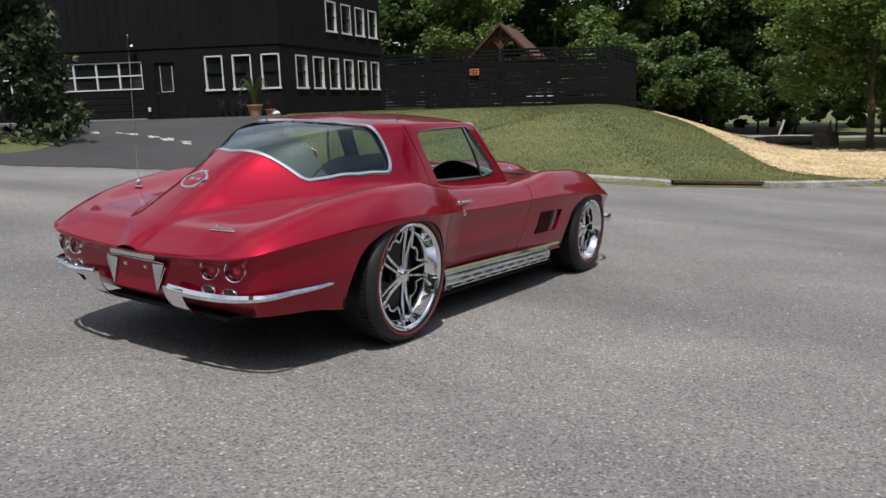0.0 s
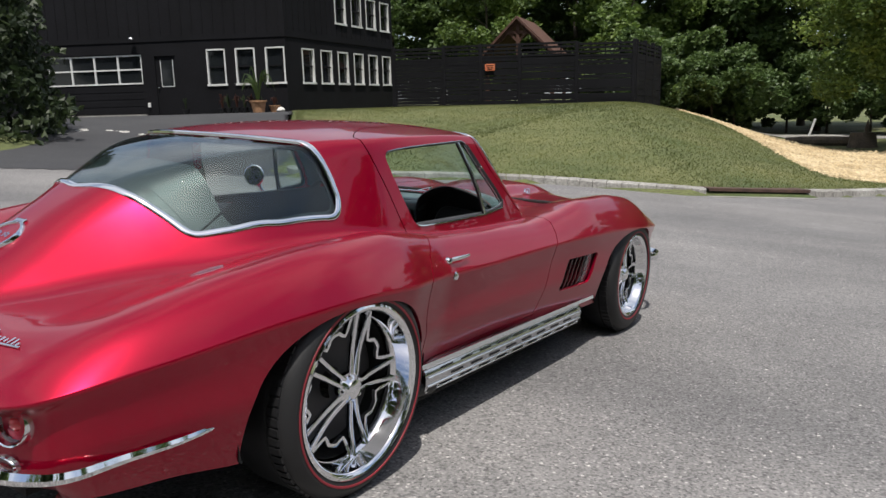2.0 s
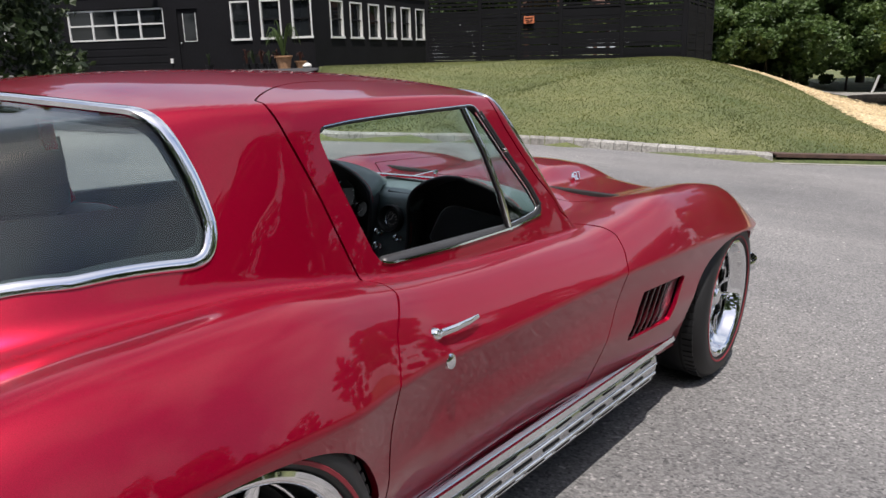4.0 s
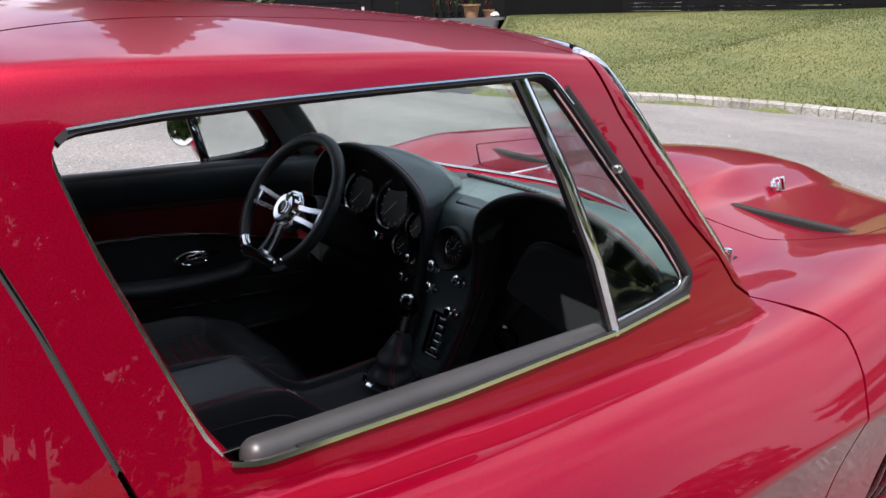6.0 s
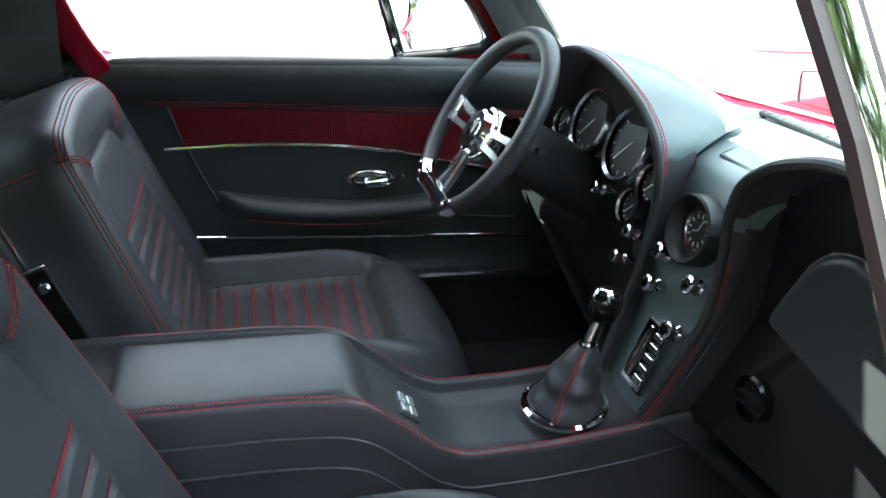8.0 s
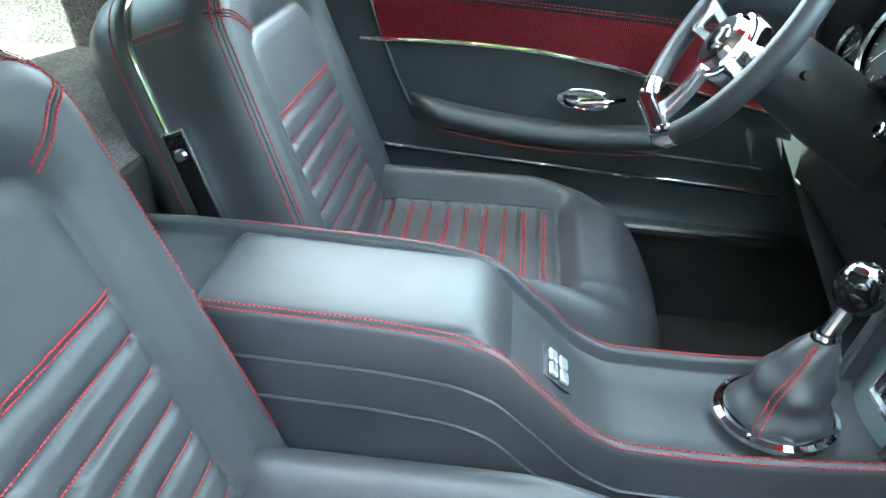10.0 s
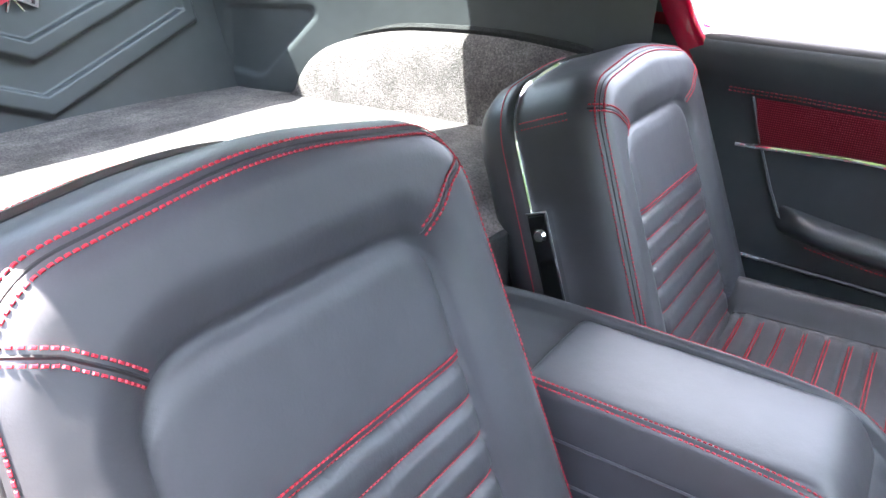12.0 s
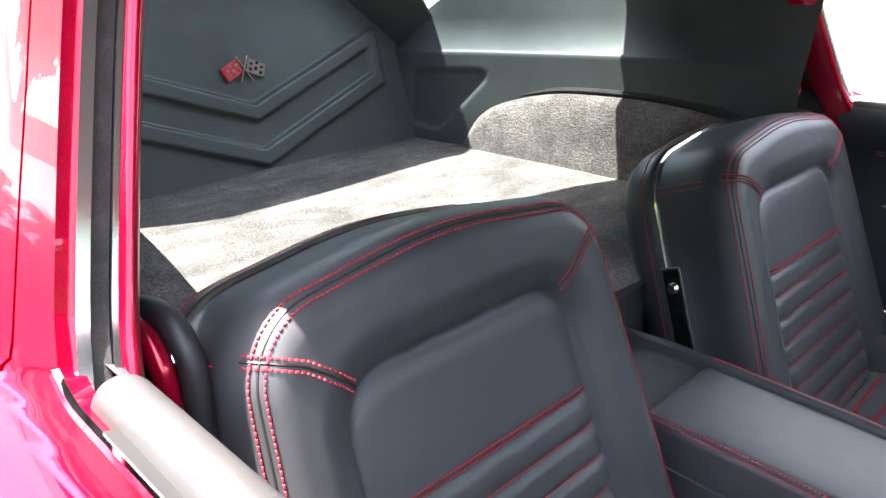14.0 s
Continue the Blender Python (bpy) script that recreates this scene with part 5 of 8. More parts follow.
class Panel:
    """An upholstered panel: an outline in a plane and a height over it. m takes (u, v, height) into the car."""

    def __init__(self, outline, height, m, back=0.06):
        self.o, self.h, self.m, self.back = outline, height, m, back

    def many(self, U, V, lift):
        """Places and normals over the panel for many (u, v) at once."""
        e = 0.002
        n = len(U)
        uu = np.concatenate([U, U + e, U - e, U, U])
        vv = np.concatenate([V, V, V, V + e, V - e])
        h = self.h(uu, vv)
        w, gu, gv = h[:n], (h[n:2 * n] - h[2 * n:3 * n]) / (2 * e), (h[3 * n:4 * n] - h[4 * n:]) / (2 * e)
        gu, gv = np.clip(gu, -3, 3), np.clip(gv, -3, 3)
        out = []
        r = self.m.to_3x3()
        for u, v, z, a, b in zip(U, V, w, gu, gv):
            nn = Vector((-a, -b, 1)).normalized()
            out.append((self.m @ (Vector((u, v, z)) + nn * lift), r @ nn))
        return out

    def line(self, uv, lift=0.0004, n=60, off=0.0):
        """A line over the panel, resampled, optionally set off to its left."""
        P = np.array(uv, float)
        L = np.concatenate([[0], np.cumsum(np.hypot(*np.diff(P, axis=0).T))])
        s = np.linspace(0, L[-1], n)
        U, Vv = np.interp(s, L, P[:, 0]), np.interp(s, L, P[:, 1])
        if off:
            du, dv = np.gradient(U), np.gradient(Vv)
            q = np.hypot(du, dv)
            U, Vv = U - dv / q * off, Vv + du / q * off
        return self.many(U, Vv, lift)

    def mesh(self, name, mat, rings=56, flank=None, shell=0.0):
        o = np.array(self.o)
        c = o.mean(0)
        s = 1 - (1 - np.linspace(0, 1, rings)) ** 1.6
        s = np.concatenate([s[:-1], [0.985, 0.995, 1.0]])
        s = np.unique(s)
        rows = []
        for k in s:
            U, Vv = c[0] + (o[:, 0] - c[0]) * k, c[1] + (o[:, 1] - c[1]) * k
            W = self.h(U, Vv)
            rows.append([self.m @ Vector(p) for p in zip(U, Vv, W)])
        if flank is not None:
            rows += [[self.m @ Vector((u, v, w)) for u, v in self.o] for w in (0.0, flank * 0.5, flank)]
            return grid_mesh(name, rows, mat, True)
        # the back: a shallower bulge
        for k in s[::-1][1::3]:
            U, Vv = c[0] + (o[:, 0] - c[0]) * k, c[1] + (o[:, 1] - c[1]) * k
            d = -sd_poly(U, Vv, self.o)
            W = -self.back * np.sqrt(np.clip(1 - (1 - np.clip(d / 0.05, 0, 1)) ** 2, 0, 1))
            rows.append([self.m @ Vector(p) for p in zip(U, Vv, W)])
        return grid_mesh(name, rows, mat, True)


def round_outline(corners, radii, n=10):
    """A closed outline with rounded corners."""
    out = []
    c = len(corners)
    for i in range(c):
        p0, p1, p2 = Vector(corners[i - 1]), Vector(corners[i]), Vector(corners[(i + 1) % c])
        a, b = (p0 - p1).normalized(), (p2 - p1).normalized()
        ang = a.angle(b)
        t = radii[i] / math.tan(ang / 2)
        s, e = p1 + a * t, p1 + b * t
        ctr = p1 + (a + b).normalized() * (radii[i] / math.sin(ang / 2))
        va, vb = s - ctr, e - ctr
        for k in range(n + 1):
            w = va.normalized().slerp(vb.normalized(), k / n) * radii[i]
            out.append(tuple(ctr + w))
    # even spacing
    P = np.array(out + out[:1])
    L = np.concatenate([[0], np.cumsum(np.hypot(*np.diff(P, axis=0).T))])
    s = np.linspace(0, L[-1], 221)[:-1]
    return [(np.interp(v, L, P[:, 0]), np.interp(v, L, P[:, 1])) for v in s]


BACK_H = 0.424
back_outline = round_outline([(-0.236, -0.05), (0.236, -0.05), (0.199, BACK_H - 0.018), (0.0, BACK_H + 0.008), (-0.199, BACK_H - 0.018)], [0.03, 0.03, 0.075, 0.5, 0.075])
back_pad = round_outline([(-0.140, -0.04), (0.140, -0.04), (0.125, BACK_H - 0.090), (-0.125, BACK_H - 0.090)], [0.01, 0.01, 0.042, 0.042])
RIB_TOP, RIB_STEP = 0.225, 0.032


def puff(u, v, outline, pad, rib_lo, rib_hi, edge=0.055, deep=0.058, rib=0.0305, base=0.0):
    """Height of a stuffed panel: a rolled edge, a sunk middle with a seam round it, channels across."""
    d = -sd_poly(u, v, outline)
    q = np.clip(d / edge, 0, 1)
    h = base + deep * np.sqrt(np.clip(1 - (1 - q) ** 2, 0, 1))
    p = sd_poly(u, v, pad)
    h = h - 0.016 * ease((0.035 - p) / 0.05) - 0.006 * np.exp(-(p / 0.0038) ** 2) + 0.004 * ease(-p / 0.02)
    ph = (v - rib_hi) / rib
    k = np.abs(ph - np.round(ph)) * rib
    chan = ((v < rib_hi + 0.004) & (v > rib_lo) & (p < -0.002))
    return h - np.where(chan, 0.0055 * np.exp(-(k / 0.0035) ** 2), 0)


def open_loop(pts, vmin):
    """The part of a closed outline above vmin, in order from one foot to the other."""
    n = len(pts)
    i0 = next(i for i in range(n) if pts[i][1] <= vmin and pts[(i + 1) % n][1] > vmin)
    out = []
    for k in range(1, n):
        p = pts[(i0 + k) % n]
        if p[1] <= vmin:
            break
        out.append(p)
    return out


def inset_loop(pts, d):
    """A closed outline moved inwards by d."""
    P = np.array(pts)
    t = np.roll(P, -1, 0) - np.roll(P, 1, 0)
    t /= np.hypot(t[:, 0], t[:, 1])[:, None]
    n = np.stack([-t[:, 1], t[:, 0]], 1)
    if ((P.mean(0) - P) * n).sum() < 0:
        n = -n
    return [tuple(p) for p in P + n * d]


def seat(xc, yc, zc, name):
    """A low bucket seat: stuffed front, deep flanks, bright strip and a padded shell behind."""
    lean = 22.5
    root = part(name, boxes(((xc - 0.19, -0.55, 0.20), (xc + 0.19, -0.13, zc - 0.05)), bevel=0.02), BLACK, car, "black leather bucket seat with red stitching")
    sl, cl0 = math.sin(radians(lean)), math.cos(radians(lean))
    M = Matrix.Translation((xc, yc, zc)) @ Matrix(((-1, 0, 0), (0, -sl, cl0), (0, cl0, sl))).to_4x4()
    back = Panel(back_outline, lambda u, v: puff(u, v, back_outline, back_pad, -0.03, RIB_TOP, 0.034, 0.044, RIB_STEP, base=0.018), M, 0.04)
    part("backrest", back.mesh("backrest", LEATHER, 64, flank=-0.052, shell=0.0), None, root, "black leather backrest with channelled middle")
    # padded shell behind the bright strip
    R = []
    for w, ins in ((-0.050, 0.001), (-0.053, -0.003), (-0.060, -0.005), (-0.085, -0.002), (-0.105, 0.012), (-0.116, 0.035), (-0.121, 0.07), (-0.123, 0.12)):
        R.append([M @ Vector((u, v, w)) for u, v in inset_loop(back_outline, ins)])
    part("back_shell", grid_mesh("back_shell", R, LEATHER, True), None, root, "black leather seat back shell with red edge stitching")
    ring = open_loop(inset_loop(back_outline, 0.0135), 0.02)
    lines = [back.line(ring, 0.0005, 240, off) for off in (-0.0038, 0.0038)]
    part("seam_welt", tube([p for p, n in back.line(ring, -0.0006, 240)], 0.0013, 6), SEAM, root)
    side = []
    for sg in (-1, 1):
        a, mid, c = (sg * 0.1895, BACK_H - 0.050), (sg * 0.155, BACK_H - 0.066), (sg * 0.1165, BACK_H - 0.096)
        for off in (-0.0038, 0.0038):
            lines.append(back.line([a, mid, c], 0.0005, 40, off))
        part("seam_welt", tube([p for p, n in back.line([a, mid, c], -0.0006, 40)], 0.0013, 6), SEAM, root)
        # the same seam runs back over the flank to the strip
        q = min((p for p in back_outline if p[0] * sg > 0.15), key=lambda p: abs(p[1] - (BACK_H - 0.052)))
        for off in (-0.0038, 0.0038):
            side.append([(M @ Vector((q[0] + sg * 0.0008, q[1] + off, w)), M.to_3x3() @ Vector((sg, 0, 0))) for w in np.linspace(0.022, -0.046, 12)])
    stitching(lines + side, root, pitch=0.0045, length=0.0034, r=0.00082)
    fine = []
    for k in range(8):
        v = RIB_TOP - RIB_STEP * k
        fine.append(back.line([(-0.129, v + 0.0030), (0.129, v + 0.0030)], 0.0006, 40))
        if k == 0:
            fine.append(back.line([(-0.129, v + 0.0080), (0.129, v + 0.0080)], 0.0006, 40))
    edge = open_loop(inset_loop(back_outline, -0.0045), 0.02)
    fine.append([(M @ Vector((u, v, -0.066)), (M.to_3x3() @ Vector((u, v - 0.2, 0))).normalized()) for u, v in edge])
    stitching(fine, root, "fine red stitching in the channels", pitch=0.0038, length=0.0031, r=0.0007)
    # bright strip round the back edge
    rim = open_loop(inset_loop(back_outline, -0.001), 0.25)
    part("trim_strip", sweep([M @ Vector((u, v, -0.047)) for u, v in rim], circle(0.0042, 8, 0.6)), CHROME, root, "polished strip round the backrest")
    # hinge cover on each flank
    for sg in (-1, 1):
        Q = M @ Matrix.Translation((sg * 0.2235, 0.138, -0.038)) @ Matrix.Rotation(radians(4.7 * sg), 4, "Z")
        h = part("hinge_cover", box(bmesh.new(), (-0.007, -0.15, -0.014), (0.007, 0.132, 0.014), Q, 0.004), GLOSS_BLACK, root, "black hinge cover with bright edge")
        part("edge_strip", boxes(((-0.0082, -0.15, 0.0115), (0.0082, 0.134, 0.0148)), m=Q, bevel=0.001), CHROME, h)
        part("edge_strip", boxes(((-0.0082, 0.1305, -0.014), (0.0082, 0.134, 0.0115)), m=Q, bevel=0.001), CHROME, h)
        part("screw", lathe([(0, 0.004), (0.006, 0.004), (0.0085, 0.0), (0.0085, -0.002)], 14, Q @ Matrix.Translation((sg * 0.0075, 0.105, -0.001)) @ Euler((0, radians(90 * sg), 0)).to_matrix().to_4x4()), CHROME, h)
    # cushion
    cush = round_outline([(-0.218, 0.0), (0.218, 0.0), (0.212, 0.47), (0.0, 0.482), (-0.212, 0.47)], [0.03, 0.03, 0.11, 0.5, 0.11])
    pad = round_outline([(-0.128, 0.0), (0.128, 0.0), (0.130, 0.334), (-0.130, 0.334)], [0.01, 0.01, 0.012, 0.012])
    C = Matrix.Translation((xc, -0.560, zc - 0.066)) @ Euler((radians(2), 0, 0)).to_matrix().to_4x4()

    def ch(u, v):
        h = puff(u, v, cush, pad, 0.03, 0.308, 0.085, 0.088, 0.030)
        return h + 0.046 * np.exp(-((np.abs(u) - 0.172) / 0.040) ** 2) * ease((0.475 - v) / 0.20) * ease((-sd_poly(u, v, cush)) / 0.045) + 0.012 * ease((v - 0.335) / 0.03) * ease((0.46 - v) / 0.06) * ease((0.15 - np.abs(u)) / 0.03)
    cushion = Panel(cush, ch, C, 0.05)
    part("cushion", cushion.mesh("cushion", LEATHER, 64), None, root, "black leather seat cushion with red channels")
    cl = []
    for k in range(9):
        v = 0.308 - 0.030 * k
        for o in (0.003, 0.0068):
            cl.append(cushion.line([(-0.12, v + o), (0.12, v + o)], 0.0006, 40))
    rim = open_loop(inset_loop(pad, -0.001), 0.03)
    part("seam_welt", tube([p for p, n in cushion.line(rim, -0.0004, 160)], 0.0014, 6), SEAM, root)
    stitching(cl, root, "red stitching on the cushion", pitch=0.004, length=0.0033)
    return root


seat(0.318, -0.550, 0.380, "passenger_seat")
seat(-0.367, -0.556, 0.361, "driver_seat")

# ---- console ----
prof = curve1([(-0.74, 0.520), (-0.62, 0.527), (-0.45, 0.527), (-0.36, 0.522), (-0.32, 0.512), (-0.27, 0.475), (-0.22, 0.435), (-0.18, 0.421), (-0.10, 0.422), (0.02, 0.432), (0.14, 0.45), (0.32, 0.46)])


CX = -0.012


def console():
    rows = []
    ys = np.linspace(-0.732, 0.30, 90)
    for y in ys:
        z = float(prof(y))
        half = [(0.108, 0.20), (0.099, 0.30), (0.0885, z - 0.03), (0.087, z - 0.010), (0.0845, z - 0.003), (0.080, z), (0.0755, z - 0.001), (0.0725, z - 0.006), (0.0715, z - 0.016), (0.069, z - 0.02), (0.035, z - 0.02), (0.0, z - 0.02)]
        sec = [(CX + x, y, q) for x, q in half] + [(CX - x, y, q) for x, q in half[-2::-1]]
        rows.append([Vector(p) for p in sec])
    c = part("console", grid_mesh("console", rows, LEATHER), None, car, "black leather centre console with red stitching")
    # cap at the rear
    end = rows[0]
    part("rear_cap", mesh_from("rear_cap", end, [list(range(len(end)))], LEATHER), None, c)
    lines = []
    for sg in (-1, 1):
        for x in (0.0842, 0.0788):
            lines.append([(Vector((CX + sg * x, y, float(prof(y)) + (-0.0024 if x > 0.08 else 0.0006))), Vector((sg * 0.4, 0, 1)).normalized()) for y in np.linspace(-0.6, 0.06, 90)])
    stitching(lines, c, pitch=0.0046, length=0.0035, r=0.00075)
    # padded armrest between the rails
    R = []
    sec = [(-0.0725, -0.05), (-0.0725, -0.012), (-0.0722, -0.005), (-0.071, -0.002), (-0.0690, -0.0005), (-0.066, 0.0006), (-0.06, 0.0016), (-0.03, 0.0022), (0, 0.0024)]
    sec = sec + [(-x, z) for x, z in sec[-2::-1]]
    for y in np.linspace(-0.602, -0.288, 80):
        a = float(np.sqrt(np.clip(1 - np.clip((-0.588 - y) / 0.014, 0, 1) ** 2, 0, 1)))
        q = np.clip((y + 0.345) / 0.057, 0, 1)
        zt = float(prof(-0.37)) - 0.0035 - 0.105 * (1 - float(np.sqrt(1 - min(q, 0.999) ** 2)))
        zt = zt - 0.02 * (1 - a)
        R.append([Vector((CX + x, y, zt + dz)) for x, dz in sec])
    part("armrest_pad", grid_mesh("armrest_pad", R, LEATHER), None, c, "padded leather armrest lid")
    # piped creases along the flanks
    for dz in (0.045, 0.085):
        for sg in (-1, 1):
            pts = [(CX + sg * (0.0905 + 0.1 * dz), y, max(float(prof(y)) - dz, 0.30) + (0 if y < -0.3 else 0)) for y in np.linspace(-0.6, 0.25 if dz < 0.06 else -0.12, 60)]
            part("flank_crease", tube(pts, 0.0022, 6), LEATHER, c)
    # chrome emblem in a recess on the slope
    E = Matrix.Translation((CX, -0.250, float(prof(-0.250)) - 0.0185)) @ Euler((radians(-36), 0, 0)).to_matrix().to_4x4()
    s = part("switch_recess", boxes(((-0.026, -0.018, 0.0), (0.026, 0.018, 0.0018)), m=E, bevel=0.0008), LEATHER, c)
    bm = bmesh.new()
    for x in (-0.0115, 0.0115):
        for y in (-0.007, 0.007):
            box(bm, (x - 0.0095, y - 0.0055, 0.0018), (x + 0.0095, y + 0.0055, 0.0065), E, 0.002)
    part("window_switch", bm, WHITE_METAL, c, "bright chrome window switch group")
    return c


console()


def shifter():
    base = Matrix.Translation((-0.008, -0.026, 0.4215)) @ Euler((radians(4.8), 0, 0)).to_matrix().to_4x4()
    s = part("gear_lever", tube([base @ Vector(p) for p in ((0, 0.018, 0.06), (0, 0.032, 0.1), (0, 0.042, 0.128))], 0.0085, 14), CHROME_DULL, car, "gear lever with a gloss black knob and leather boot")
    n, rows = 40, []
    for k in range(26):
        t = k / 25
        r = 0.037 * (1 - t) ** 0.75 + 0.0125 + 0.0035 * math.sin(t * 17) * (1 - t)
        z = 0.003 + 0.089 * t
        rows.append([base @ Vector((r * (1 + 0.10 * math.sin(3 * a + 5 * t) * (1 - t) * t * 4 + 0.055 * math.sin(5 * a - 9 * t) * (1 - t) + 0.03 * math.sin(9 * a + 14 * t) * (1 - t)) * math.cos(a), 0.028 * t + r * (1 + 0.06 * math.sin(2 * a + 7 * t) * (1 - t)) * math.sin(a), z + 0.003 * math.sin(4 * a + 8 * t) * (1 - t)))
                     for a in [2 * math.pi * i / n for i in range(n)]])
    part("boot", grid_mesh("boot", rows, LEATHER, True), None, s, "creased black leather boot")
    st = []
    for a in (math.radians(-38), math.radians(142)):
        for o in (-0.06, 0.06):
            st.append([(rows[k][int(((a + o) % (2 * math.pi)) / (2 * math.pi) * n) % n], Vector((math.cos(a), math.sin(a), 0.3)).normalized()) for k in range(0, 26)])
    stitching(st, s, "red seam stitching", pitch=0.005)
    part("bezel", lathe([(0.049, 0.0), (0.0505, 0.004), (0.055, 0.0045), (0.060, 0.0015), (0.061, -0.003)], 48, base), CHROME, s, "polished round bezel")
    for a in (40, 140, 225, 320):
        part("bezel_screw", lathe([(0, 0.0028), (0.002, 0.0026), (0.0032, 0.0)], 10, base @ Matrix.Translation((0.056 * math.cos(radians(a)), 0.056 * math.sin(radians(a)), 0.004))), CHROME, s)
    K = base @ Matrix.Translation((0, 0.048, 0.148))
    part("knob", lathe([(0.0, 0.0255), (0.009, 0.0240), (0.017, 0.0185), (0.0225, 0.010), (0.0240, 0.0), (0.0225, -0.0105), (0.0165, -0.019), (0.0095, -0.0235), (0.0085, -0.028)], 28, K), GLOSS_BLACK, s, "gloss black ball knob", 40)
    part("knob_cap", lathe([(0.0, 0.0262), (0.008, 0.0252), (0.0135, 0.0222), (0.0145, 0.021)], 24, K), CHROME, s, "bright emblem cap", 40)
    part("collar", lathe([(0.0115, -0.004), (0.0125, 0.0), (0.0115, 0.005)], 20, base @ Matrix.Translation((0, 0.030, 0.094))), CHROME, s)


shifter()

# ---- dashboard ----
LIP = [(0.072, 0.055, 0.43), (0.080, 0.082, 0.53), (0.084, 0.098, 0.60), (0.077, 0.099, 0.68), (0.074, 0.092, 0.735), (0.086, 0.086, 0.775), (0.125, 0.080, 0.808), (0.175, 0.072, 0.832), (0.24, 0.066, 0.849), (0.33, 0.066, 0.846), (0.43, 0.075, 0.815), (0.505, 0.09, 0.755), (0.545, 0.11, 0.68), (0.565, 0.13, 0.60)]
BACKLINE = [(0.086, 0.072, 0.43), (0.090, 0.100, 0.53), (0.092, 0.118, 0.60), (0.090, 0.128, 0.68), (0.088, 0.133, 0.728), (0.090, 0.160, 0.755), (0.110, 0.205, 0.772), (0.132, 0.248, 0.782), (0.20, 0.275, 0.789), (0.31, 0.288, 0.793), (0.43, 0.270, 0.788), (0.525, 0.20, 0.755), (0.56, 0.17, 0.68), (0.57, 0.17, 0.60)]


def stack_shift(z):
    """How far the passenger's edge of the centre stack stands out from the driver's."""
    return 0.018 - 0.040 * min(max((0.76 - z) / 0.33, 0.0), 1.0)


def stack_edge(z):
    """Half width of the stack on the driver's side at a height."""
    return float(np.interp(z, [0.43, 0.53, 0.60, 0.68, 0.735, 0.775], [0.072, 0.080, 0.084, 0.077, 0.074, 0.086]))


